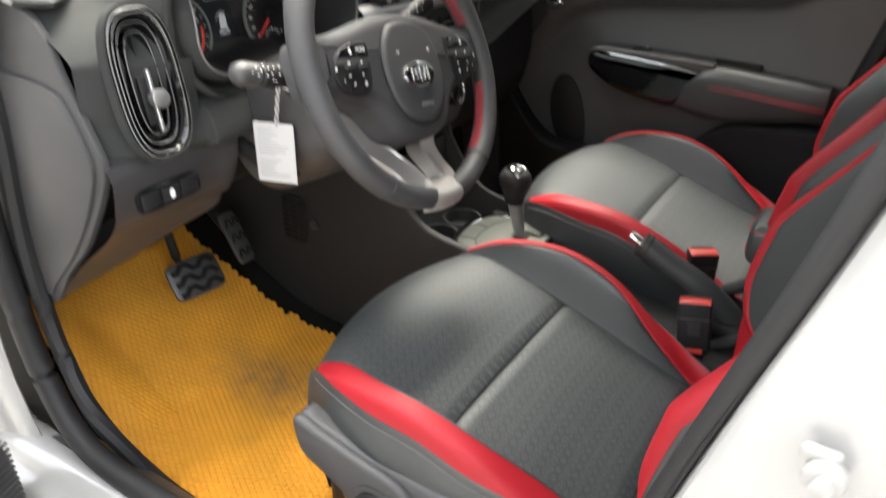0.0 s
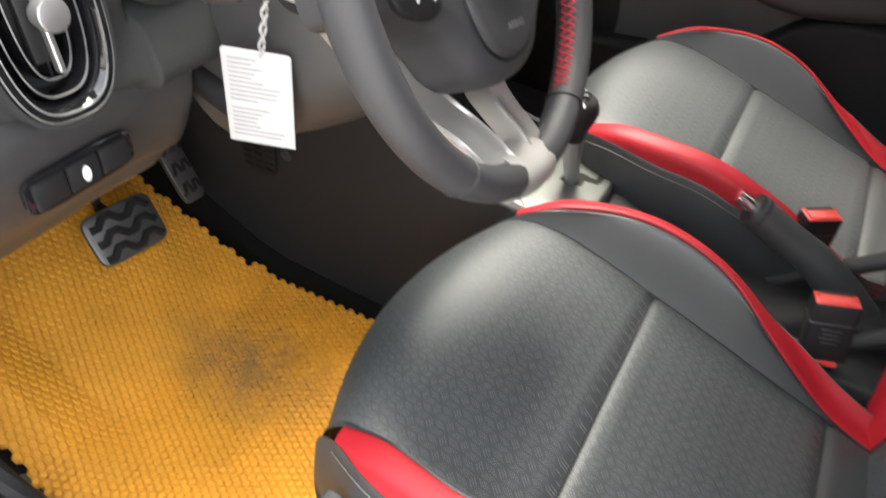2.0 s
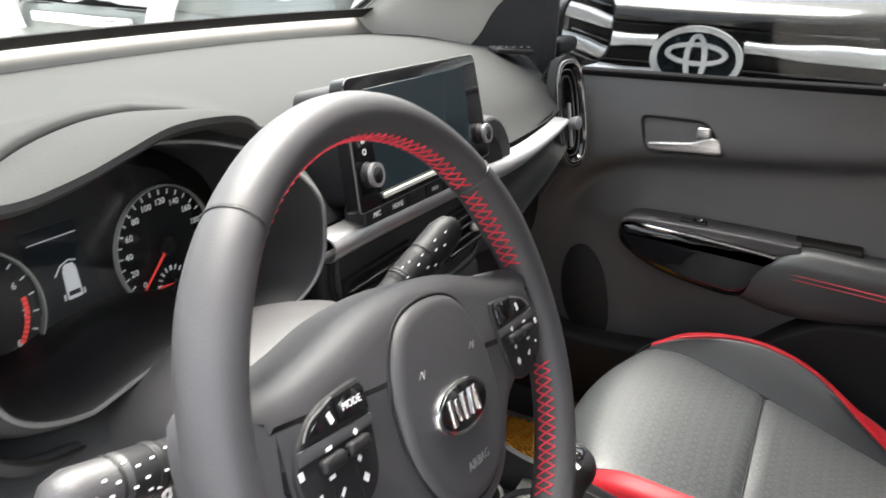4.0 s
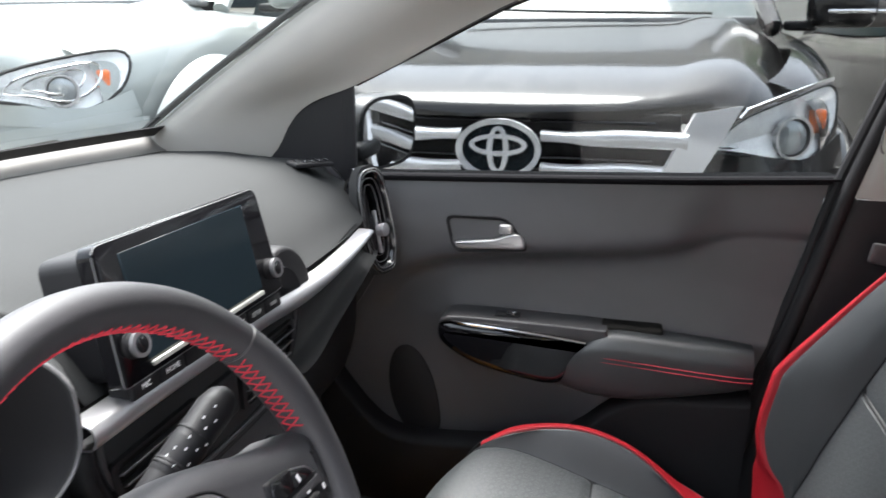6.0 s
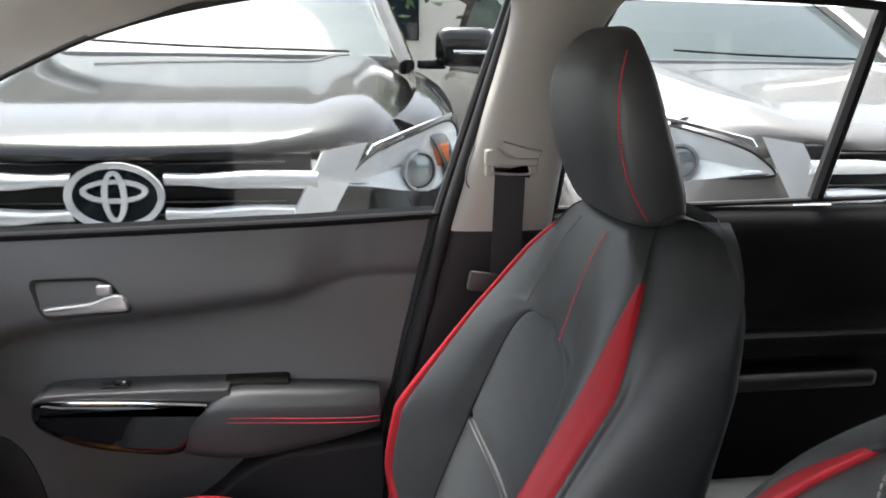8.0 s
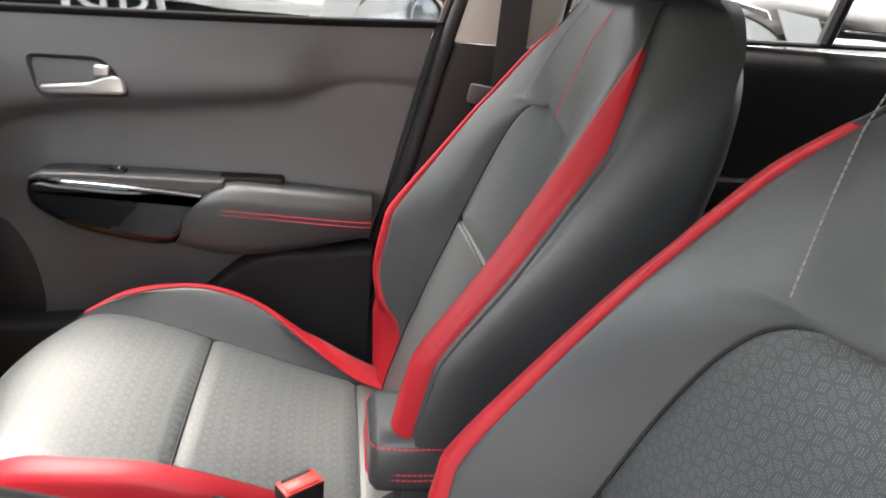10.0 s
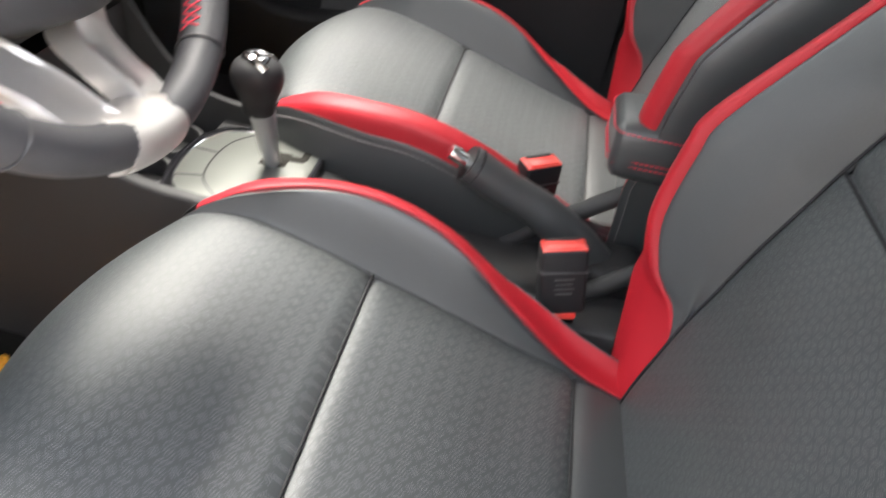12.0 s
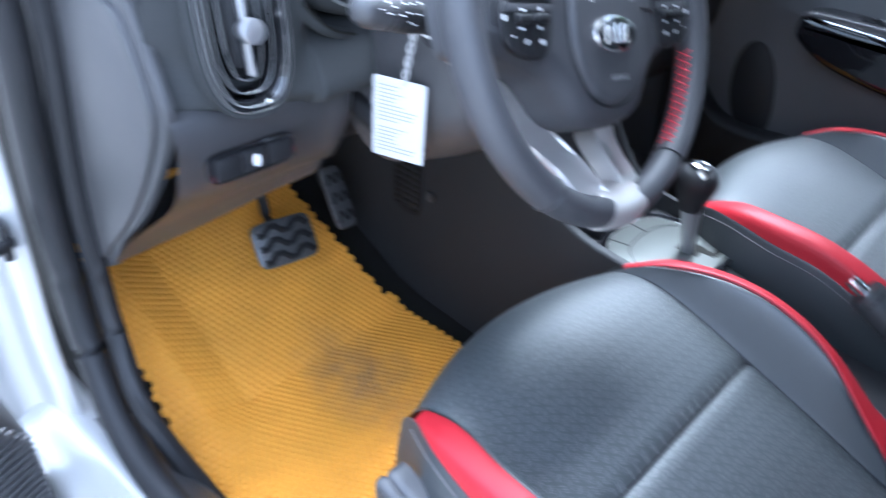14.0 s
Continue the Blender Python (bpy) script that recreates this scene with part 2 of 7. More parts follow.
def part(name, bm, material, parent, label="", smooth=40):
    """Links a bmesh in world coordinates as one mesh object under a thing or a part."""
    me = bpy.data.meshes.new(name)
    bmesh.ops.recalc_face_normals(bm, faces=bm.faces)
    for f in bm.faces:
        f.smooth = smooth > 0
    if smooth:
        for e in bm.edges:
            if len(e.link_faces) == 2 and e.calc_face_angle(0) > radians(smooth):
                e.smooth = False
    bm.to_mesh(me)
    bm.free()
    me.materials.append(material)
    ob = new(name, me)
    if parent is not None:
        ob.parent = parent
        ob.matrix_parent_inverse = parent.matrix_basis.inverted() if parent.parent is None else Matrix()
    return tagged(ob, label)


def solo(name, bm, material, label, category, group="", kind="", smooth=40):
    return tagged(part(name, bm, material, None, label, smooth), label, category, group, kind)


def smoothed(points, n=6, closed=False):
    """A Catmull-Rom curve through the points, n steps to a span."""
    p = [Vector(q) for q in points]
    out, k = [], len(p)
    for i in range(k if closed else k - 1):
        a, b, c, d = (p[(i + j) % k] if closed else p[min(max(i + j, 0), k - 1)] for j in (-1, 0, 1, 2))
        for s in range(n):
            t = s / n
            out.append(0.5 * (2 * b + (c - a) * t + (2 * a - 5 * b + 4 * c - d) * t * t + (3 * b - a - 3 * c + d) * t ** 3))
    if not closed:
        out.append(p[-1])
    return out


def loft(rows, closed=False, caps=False, into=None):
    """A skin over rows of points, equal in number."""
    bm = into or bmesh.new()
    vs = [[bm.verts.new(p) for p in r] for r in rows]
    for a, b in zip(vs, vs[1:]):
        k = len(a)
        for i in range(k if closed else k - 1):
            j = (i + 1) % k
            try:
                bm.faces.new((a[i], a[j], b[j], b[i]))
            except ValueError:
                pass
    if caps:
        for r in (vs[0], vs[-1]):
            bm.faces.new(r)
    return bm


def surf(rows, nu=5, nv=5):
    """Rows of control points, smoothed along both ways, as rows of points."""
    cols = [smoothed(r, nu) for r in rows]
    out = list(zip(*[smoothed(c, nv) for c in zip(*cols)]))
    return [list(r) for r in out]


def thick(bm, d):
    """Gives a skin a thickness d."""
    bmesh.ops.recalc_face_normals(bm, faces=bm.faces)
    bmesh.ops.solidify(bm, geom=bm.faces[:], thickness=d)
    return bm


def tube(points, radius, seg=8, closed=False, into=None):
    p = [Vector(q) for q in points]
    rows, k = [], len(p)
    up = Vector((0.13, 0.29, 0.95))
    for i, q in enumerate(p):
        a, b = (p[i - 1], p[(i + 1) % k]) if closed else (p[max(i - 1, 0)], p[min(i + 1, k - 1)])
        d = (b - a).normalized()
        s = d.cross(up).normalized() if abs(d.dot(up)) < 0.98 else d.cross(Vector((1, 0, 0))).normalized()
        u = s.cross(d)
        r = radius[i] if isinstance(radius, (list, tuple)) else radius
        rows.append([q + r * (math.cos(w) * s + math.sin(w) * u) for w in (2 * math.pi * j / seg for j in range(seg))])
    if closed:
        return loft(rows + [rows[0]], True, into=into)
    return loft(rows, True, True, into=into)


def rbox(c, size, bevel=0.005, segs=3, m=None, into=None):
    """A box with rounded edges about c; m turns it about its middle."""
    bm = bmesh.new()
    bmesh.ops.create_cube(bm, size=1.0)
    bmesh.ops.scale(bm, vec=size, verts=bm.verts)
    bmesh.ops.bevel(bm, geom=bm.edges[:], offset=min(bevel, 0.49 * min(size)), segments=segs, profile=0.5, affect="EDGES")
    bmesh.ops.transform(bm, matrix=Matrix.Translation(c) @ (m.to_4x4() if m else Matrix()), verts=bm.verts)
    return merge(into, bm)


def merge(into, bm):
    if into is None:
        return bm
    me = bpy.data.meshes.new("scrap")
    bm.to_mesh(me)
    bm.free()
    into.from_mesh(me)
    bpy.data.meshes.remove(me)
    return into


def plate(outline, depth, m, bevel=0.002, segs=2, into=None):
    """A flat plate of that outline in x and y, from z = 0 up to depth, laid out by m, with its upper edge rounded."""
    bm = bmesh.new()
    f = bm.faces.new([bm.verts.new((p[0], p[1], 0)) for p in outline])
    bm.normal_update()
    if f.normal.z < 0:
        f.normal_flip()
    top = bmesh.ops.extrude_face_region(bm, geom=[f])
    vs = [v for v in top["geom"] if isinstance(v, bmesh.types.BMVert)]
    bmesh.ops.translate(bm, vec=(0, 0, depth), verts=vs)
    if bevel:
        es = [e for e in bm.edges if all(abs(v.co.z - depth) < 1e-7 for v in e.verts)]
        bmesh.ops.bevel(bm, geom=es, offset=bevel, segments=segs, profile=0.5, affect="EDGES")
    bmesh.ops.transform(bm, matrix=m, verts=bm.verts)
    return merge(into, bm)


def rpoly(corners, r, n=5):
    """A polygon with its corners rounded off."""
    out, k = [], len(corners)
    for i in range(k):
        a, b, c = (Vector((*corners[(i + j) % k], 0)) for j in (-1, 0, 1))
        ri = r[i] if isinstance(r, (list, tuple)) else r
        p, q = b + (a - b).normalized() * ri, b + (c - b).normalized() * ri
        for j in range(n + 1):
            t = j / n
            v = p * (1 - t) ** 2 + b * 2 * t * (1 - t) + q * t * t
            out.append((v.x, v.y))
    return out


def oval(rx, ry, n=28, power=2.0, cx=0.0, cy=0.0):
    out = []
    for i in range(n):
        a = 2 * math.pi * i / n
        c, s = math.cos(a), math.sin(a)
        out.append((cx + rx * math.copysign(abs(c) ** (2 / power), c), cy + ry * math.copysign(abs(s) ** (2 / power), s)))
    return out


def ring(outer, inner, depth, m, into=None, lip=0.0):
    """A band between two outlines of equal count, depth deep; lip raises the inner edge."""
    rows = [[m @ Vector((x, y, z)) for x, y in o] for o, z in ((outer, 0), (outer, depth), (inner, depth + lip), (inner, 0))]
    return loft(rows + [rows[0]], True, into=into)


def axes(origin, x, y):
    """The pose whose x and y point along those directions."""
    x, y = Vector(x).normalized(), Vector(y)
    z = x.cross(y).normalized()
    y = z.cross(x)
    return Matrix(((x.x, y.x, z.x, origin[0]), (x.y, y.y, z.y, origin[1]), (x.z, y.z, z.z, origin[2]), (0, 0, 0, 1)))


def disc(c, axis, r, depth, n=24, bevel=0.002, into=None):
    axis = Vector(axis).normalized()
    side = axis.cross(Vector((0, 0, 1))) if abs(axis.z) < 0.9 else axis.cross(Vector((1, 0, 0)))
    return plate(oval(r, r, n), depth, axes(c, side, axis.cross(side)), bevel, into=into)


def words(text, size, m, material, parent, name="lettering"):
    cu = bpy.data.curves.new("scrap", "FONT")
    cu.body, cu.size, cu.align_x, cu.align_y, cu.extrude = text, size, "CENTER", "CENTER", 0.0002
    cu.resolution_u = 2
    ob = bpy.data.objects.new("scrap", cu)
    me = bpy.data.meshes.new_from_object(ob)
    bpy.data.objects.remove(ob)
    bm = bmesh.new()
    bm.from_mesh(me)
    bmesh.ops.transform(bm, matrix=m, verts=bm.verts)
    return part(name, bm, material, parent, "", 0)


def stitches(points, material, parent, r=0.0008, step=0.006, name="stitching"):
    """A row of thread stitches along a curve."""
    bm = bmesh.new()
    p = [Vector(q) for q in points]
    acc, last = 0.0, None
    for a, b in zip(p, p[1:]):
        d = (b - a).length
        s = 0.0
        while acc + (d - s) >= step:
            s += step - acc
            acc = 0.0
            q = a.lerp(b, min(1, s / d))
            if last is not None:
                tube([last.lerp(q, 0.12), last.lerp(q, 0.5) , last.lerp(q, 0.88)], r, 4, into=bm)
            last = q
        acc += d - s
        if last is None:
            last = a
    return part(name, bm, material, parent, "", 60)


# ---- ground and car shell ----
g = bmesh.new()
bmesh.ops.create_grid(g, x_segments=8, y_segments=8, size=400)
solo("ground", g, ASPHALT, "grey worn paving of a car lot", "ground", kind="structure", smooth=0)

# cabin floor: a pan that climbs to the toe board
rows = []
for x in (-0.70, -0.45, -0.12, 0.0, 0.12, 0.45, 0.70):
    rows.append([(x, -1.75, 0.30), (x, -0.8, 0.25), (x, 0.0, 0.245), (x, 0.45, 0.25), (x, 0.75, 0.40), (x, 0.92, 0.58), (x, 0.95, 0.95)])
solo("floor", loft(surf(rows, 4, 2)), CARPET, "black carpeted car floor and toe board", "floor", kind="structure")


# footwell sides ahead of the doors and the bulkhead over the toe board
for sd, nm in ((-1, "kick_panel_left"), (1, "kick_panel_right")):
    rows = [[(sd * 0.672, 0.50 + 0.02 * k, z), (sd * 0.668, 0.62, z), (sd * 0.655, 0.80, z), (sd * 0.640, 0.96, z)] for k, z in enumerate((0.25, 0.45, 0.70, 1.02))]
    solo(nm, thick(loft(surf(rows, 3, 3)), 0.01), CARPET, "black carpeted side of the footwell", "kick panel", kind="structure")
solo("bulkhead", rbox((0, 0.955, 0.80), (1.32, 0.012, 0.50), 0.004), CARPET, "black bulkhead behind the dashboard", "bulkhead", kind="structure")

# sills, white with the black seal on top
def sill(side, name):
    s = side
    prof = [(0.60, 0.25), (0.655, 0.27), (0.69, 0.335), (0.725, 0.352), (0.745, 0.345), (0.765, 0.325), (0.79, 0.30), (0.805, 0.22), (0.79, 0.14)]
    rows = [[(s * x, y, z) for x, z in prof] for y in (-1.3, -0.9, -0.45, 0.0, 0.45, 0.62)]
    return solo(name, thick(loft(surf(rows, 4, 2)), 0.004), WHITE, "white painted metal door sill", "door sill", kind="structure")


def sill_trim(s, name):
    prof = [(0.628, 0.255), (0.636, 0.280), (0.656, 0.318), (0.686, 0.340), (0.712, 0.349), (0.724, 0.347)]
    rows = [[(s * x, y, z) for x, z in prof] for y in (-0.42, 0.0, 0.30, 0.40, 0.46)]
    return solo(name, thick(loft(surf(rows, 4, 3)), 0.004), PLASTIC, "black plastic sill scuff trim", "sill trim", kind="structure")


sill_trim(-1, "sill_trim_left")
sill_trim(1, "sill_trim_right")
sill(-1, "sill_left")
sill(1, "sill_right")

# door seal round the driver's opening
seal = [(-0.735, -0.39, 0.44), (-0.725, -0.37, 0.385), (-0.715, -0.30, 0.365), (-0.712, 0.0, 0.362), (-0.712, 0.27, 0.365), (-0.705, 0.385, 0.385), (-0.695, 0.455, 0.46), (-0.69, 0.485, 0.56), (-0.69, 0.49, 0.70), (-0.69, 0.465, 0.86), (-0.69, 0.44, 1.0), (-0.66, 0.30, 1.16), (-0.61, 0.0, 1.36), (-0.60, -0.30, 1.42), (-0.62, -0.56, 1.41), (-0.66, -0.61, 1.34), (-0.718, -0.575, 1.10), (-0.738, -0.508, 0.85), (-0.742, -0.45, 0.62)]
solo("door_seal", tube(smoothed(seal[:15], 8), 0.019, 10), RUBBER, "black rubber seal round the open doorway", "door seal", kind="structure")
solo("door_seal", tube(smoothed(seal[14:] + seal[:2], 8), 0.009, 10), RUBBER, "black rubber seal along the centre pillar", "door seal", kind="structure")
lip = [(-0.640, 0.20, 0.262), (-0.652, 0.29, 0.300)] + [(p[0] + 0.03, p[1] * 0.965 - 0.002, p[2] + (0.015 if p[2] < 0.5 else 0)) for p in seal[5:14]]
solo("seal_lip", tube(smoothed(lip, 8), 0.014, 8), RUBBER, "inner lip of the black rubber door seal", "door seal", kind="structure")
boss = disc((-0.770, -0.585, 0.896), (-1, 0.05, 0.0), 0.012, 0.008, 28, 0.003)
merge(boss, disc((-0.776, -0.585, 0.896), (-1, 0.05, 0.0), 0.006, 0.010, 6, 0.002))
merge(boss, rbox((-0.769, -0.580, 0.908), (0.006, 0.022, 0.010), 0.003, 3))
solo("bolt_boss", boss, WHITE, "painted bolt boss on the white centre pillar", "bolt", kind="structure")

# white body in front of the doorway and behind it
rows = [[(-0.72, 0.50, z), (-0.735, 0.52, z), (-0.745, 0.57, z), (-0.77, 0.60, z), (-0.80, 0.605, z), (-0.81, 0.66, z)] for z in (0.30, 0.45, 0.62, 0.80, 0.98)]
rows = [[(x, y - 0.045 * (1 if k == 0 else 0), z) for x, y, z in r] for k, r in enumerate(rows)]
solo("hinge_pillar", thick(loft(surf(rows, 3, 3)), 0.004), WHITE, "white painted front door hinge pillar", "pillar", kind="structure")
rows = []
for z, y in ((0.33, -0.375), (0.50, -0.41), (0.64, -0.44), (0.85, -0.495), (1.10, -0.568), (1.30, -0.62), (1.42, -0.64)):
    x = -0.755 + max(0, z - 0.95) * 0.26
    rows.append([(x + 0.034, y - 0.012, z), (x + 0.010, y - 0.02, z), (x - 0.004, y - 0.035, z), (x - 0.012, y - 0.14, z), (x - 0.02, y - 0.155, z), (x - 0.045, y - 0.165, z), (x - 0.05, y - 0.32, z)])
strip = []
for r in rows:
    a, b, c = (Vector(q) for q in r[:3])
    strip.append([a + Vector((0.004, 0.006, 0)), a + Vector((0, 0.006, 0)), b + Vector((0, 0.006, 0)), b + Vector((-0.005, 0.004, 0))])
solo("pillar_seal", thick(loft(surf(strip, 3, 4)), 0.002), RUBBER, "black flat seal along the centre pillar edge", "door seal", kind="structure")
solo("pillar_left", thick(loft(surf(rows, 3, 4)), 0.004), WHITE, "white painted centre pillar of the car", "pillar", kind="structure")
rows = []
for z, y in ((0.40, -0.47), (0.64, -0.50), (0.85, -0.55), (1.02, -0.60)):
    rows.append([(-0.725, y + 0.01, z), (-0.69, y - 0.01, z), (-0.665, y - 0.05, z), (-0.66, y - 0.25, z)])
solo("pillar_cover_left", thick(loft(surf(rows, 3, 3)), 0.004), PLASTIC, "black plastic lower centre pillar cover", "pillar cover", kind="structure")

# roof, outer skin and rear, plain
rows = [[(x, y, 1.485 - 0.05 * (x / 0.62) ** 2 - 0.035 * max(0, (y + 0.35) / 0.5) ** 2) for x in (-0.62, -0.4, 0, 0.4, 0.62)] for y in (-1.75, -1.2, -0.6, -0.2, 0.1)]
solo("roof", thick(loft(surf(rows, 3, 3)), 0.01), WHITE, "white painted car roof panel", "car roof", kind="structure")
rows = [[(x, y, 1.435 - 0.035 * (x / 0.6) ** 2 - 0.03 * max(0, (y + 0.35) / 0.5) ** 2) for x in (-0.60, -0.4, 0, 0.4, 0.60)] for y in (-1.75, -1.2, -0.6, -0.2, 0.08)]
solo("ceiling", thick(loft(surf(rows, 3, 3)), 0.006), LINER, "pale grey cloth car headliner", "ceiling", kind="structure")
for s, nm in ((-1, "roof_rail_left"), (1, "roof_rail_right")):
    rows = []
    for y, z in ((-1.75, 1.385), (-1.2, 1.395), (-0.62, 1.40), (-0.35, 1.389), (-0.20, 1.368)):
        rows.append([(s * 0.56, y, z + 0.035), (s * 0.595, y, z + 0.018), (s * 0.625, y, z + 0.004), (s * 0.645, y, z - 0.002), (s * 0.67, y, z + 0.012), (s * 0.665, y, z + 0.05)])
    # front end laps over the windscreen pillar trim
    rows.append([(s * 0.554, -0.072, 1.425), (s * 0.564, -0.073, 1.395), (s * 0.588, -0.08, 1.373), (s * 0.611, -0.09, 1.355), (s * 0.630, -0.106, 1.343), (s * 0.66, -0.106, 1.365)])
    rows.append([(s * 0.556, 0.020, 1.424), (s * 0.566, 0.021, 1.374), (s * 0.590, 0.015, 1.350), (s * 0.612, 0.008, 1.325), (s * 0.626, -0.012, 1.310), (s * 0.66, -0.012, 1.33)])
    solo(nm, thick(loft(surf(rows, 3, 3)), 0.004), TRIM, "beige grey cloth-textured roof side rail", "roof rail", kind="structure")
rb = bmesh.new()
rbox((0, -1.80, 0.85), (1.36, 0.06, 1.15), 0.02, into=rb)
solo("wall_rear", rb, PLASTIC, "dark rear end of the cabin", "rear wall", kind="structure")
rows = [[(x, y, z + 0.05 - 0.05 * (x / 0.75) ** 2) for x in (-0.72, -0.4, 0, 0.4, 0.72)] for y, z in ((0.86, 1.0), (1.1, 0.95), (1.4, 0.88), (1.62, 0.76), (1.68, 0.6))]
solo("bonnet", thick(loft(surf(rows, 3, 3)), 0.006), WHITE, "white painted car bonnet beyond the windscreen", "bonnet", kind="structure")
rows = [[(x, y + 0.06 * (1 - (x / 0.66) ** 2), z) for x in (-0.66, -0.35, 0, 0.35, 0.66)] for y, z in ((0.72, 1.045), (0.79, 1.03), (0.86, 1.02))]
solo("cowl", thick(loft(surf(rows, 3, 2)), 0.004), BLACK, "black plastic cowl at the windscreen foot", "cowl", kind="structure")
rows = [[(x * wd, y + 0.09 * (1 - (x / 0.6) ** 2), z) for x in (-0.60, -0.3, 0, 0.3, 0.60)] for y, z, wd in ((0.72, 1.055, 1.06), (0.50, 1.199, 1.01), (0.27, 1.338, 0.97), (0.04, 1.428, 0.92))]
wsb = loft(surf(rows, 3, 3))
ws = solo("windshield", wsb, SHIELD, "clear laminated windscreen", "windscreen", kind="structure")
ws.visible_shadow = False

def foot(x):
    return 0.09 * (1 - (x / 0.6) ** 2)


xs = [-0.60 + 0.10 * k for k in range(13)]
rows = [[(x, y + foot(x), z) for x in xs] for y, z in ((0.655, 1.048), (0.668, 1.056), (0.683, 1.070), (0.690, 1.0765))]
# Its lit look against the dash skin is put into the paler colour.
solo("windscreen_strip", thick(loft(surf(rows, 3, 3)), 0.003), STRIP, "strip where the dash meets the windscreen, coloured pale as lit", "dash strip", kind="structure")
rows = [[(x, y + foot(x), z) for x in xs] for y, z in ((0.678, 1.0770), (0.664, 1.0865), (0.650, 1.0955))]
solo("windscreen_band", thick(loft(surf(rows, 3, 3)), 0.002), RUBBER, "black printed band along the windscreen foot", "windscreen band", kind="structure")

# windscreen pillars
for s, nm in ((-1, "windscreen_pillar_left"), (1, "windscreen_pillar_right")):
    rows = []
    for y, z, yl, zl in ((0.715, 1.050, 0.50, 0.99), (0.675, 1.078, 0.445, 1.045), (0.60, 1.130, 0.412, 1.106), (0.50, 1.196, 0.366, 1.141), (0.403, 1.255, 0.292, 1.168), (0.292, 1.322, 0.203, 1.208), (0.17, 1.385, 0.100, 1.262), (0.04, 1.432, -0.006, 1.312), (-0.06, 1.45, -0.106, 1.346)):
        # upper edge along the glass, lower edge along the door
        xo = 0.650 - 0.06 * (z - 1.06)
        xi = 0.612 - 0.10 * (z - 1.06)
        rows.append([(s * (xi - 0.006), y + 0.016, z + 0.004), (s * (xi - 0.014), y - 0.012, z - 0.008), (s * (xi - 0.004), (y + yl) / 2 + 0.012, (z + zl) / 2 + 0.002), (s * (xo - 0.012), yl + 0.02, zl + 0.014), (s * xo, yl, zl)])
    solo("windscreen_seal", tube(smoothed([Vector(r[0]) + Vector((s * -0.002, 0.006, 0.004)) for r in rows], 4), 0.0065, 8), RUBBER, "thin black edge between windscreen and pillar", "windscreen seal", kind="structure")
    solo(nm, thick(loft(surf(rows, 3, 4)), 0.005), TRIM, "beige grey grained windscreen pillar trim", "pillar trim", kind="structure")


# ---- seats ----
def seat(cx, name, label, trim, fwd=0.0):
    """A front seat: cushion and backrest with inserts, bolsters, red edging and a headrest."""
    root = thing(name, (cx, -0.2, 0.25), label, "car seat", "front seats")
    base = rbox((cx, -0.2, 0.36), (0.42, 0.44, 0.12), 0.02)
    part("seat_base", base, BLACK, root)
    for sx in (-0.17, 0.17):
        part("seat_rail", rbox((cx + sx, -0.26, 0.275), (0.035, 0.40, 0.05), 0.006), BLACK, root)
    # y, middle z, insert half width, crest rise, red inner x, red outer x, red drop
    st = [(0.035, 0.40, 0.165, 0.0, 0.178, 0.186, 0.0), (0.052, 0.475, 0.170, 0.0, 0.184, 0.190, 0.0), (0.048, 0.532, 0.176, 0.0, 0.188, 0.196, 0.001),
          (0.018, 0.566, 0.184, 0.003, 0.191, 0.210, 0.003), (-0.035, 0.571, 0.190, 0.024, 0.213, 0.236, 0.016), (-0.105, 0.555, 0.189, 0.050, 0.230, 0.250, 0.030),
          (-0.175, 0.533, 0.186, 0.068, 0.233, 0.251, 0.033), (-0.25, 0.510, 0.182, 0.064, 0.226, 0.246, 0.032), (-0.33, 0.484, 0.177, 0.036, 0.198, 0.229, 0.002), (-0.405, 0.463, 0.170, 0.005, 0.1725, 0.208, -0.018), (-0.475, 0.440, 0.168, 0.0, 0.169, 0.196, -0.020)]
    crown = [0.040, 0.040, 0.036, 0.024, 0.008, 0, 0, 0, 0, 0, 0]
    rise_mid = [0.0, 0.004, 0.010, 0.012, 0.008, 0.006, 0.005, 0.005, 0.005, 0.005, 0.004]


    def mid_rows(ss):
        return [[(cx + x * s[2], s[0] + crown[st.index(s)] * (1 - x * x), s[1] + rise_mid[st.index(s)] * (1 - x * x) - (0.004 if abs(x) == 1 else 0)) for x in (-1, -0.93, -0.5, 0, 0.5, 0.93, 1)] for s in ss]

    def cut(ss, first, last):
        """Sink the ends of an insert piece into its seam."""
        out = mid_rows(ss)
        fine = surf(out, 4, 5)
        for k, row in ((0, fine[0]), (-1, fine[-1])):
            if (k == 0 and first) or (k == -1 and last):
                fine[k] = [Vector(p) - Vector((0, 0, 0.006)) for p in row]
        return fine
    part("cushion", loft(cut(st[:7], False, True)), PERF, root, "smooth perforated black leather front panel")
    part("cushion_panel", loft(cut(st[6:10], True, True)), PERF, root, "perforated black leather middle panel")
    part("cushion_rear", loft(cut(st[9:], True, False)), LEATHER, root)
    for sd, side in ((-1, "inner"), (1, "outer")):
        def row_of(s, cols):
            y, z, xi, rise, ri, ro, drop = s
            crest = z + rise
            pts = [(xi - 0.0005, z - 0.006), (xi + 0.004, z - 0.001), (xi + (ri - xi) * 0.5, z + rise * 0.72 + 0.002), (ri - 0.015, crest - 0.003), (ri - 0.011, crest - 0.004)] if y < 0 and y > -0.36 else [(xi - 0.0005, z - 0.006), (xi + 0.001, z - 0.003), (xi + (ri - xi) * 0.4, z + rise * 0.4), (ri - 0.002, crest - 0.002), (ri - 0.001, crest - 0.003)]
            rr = ri - (0.011 if -0.36 < y < 0 else 0.001)
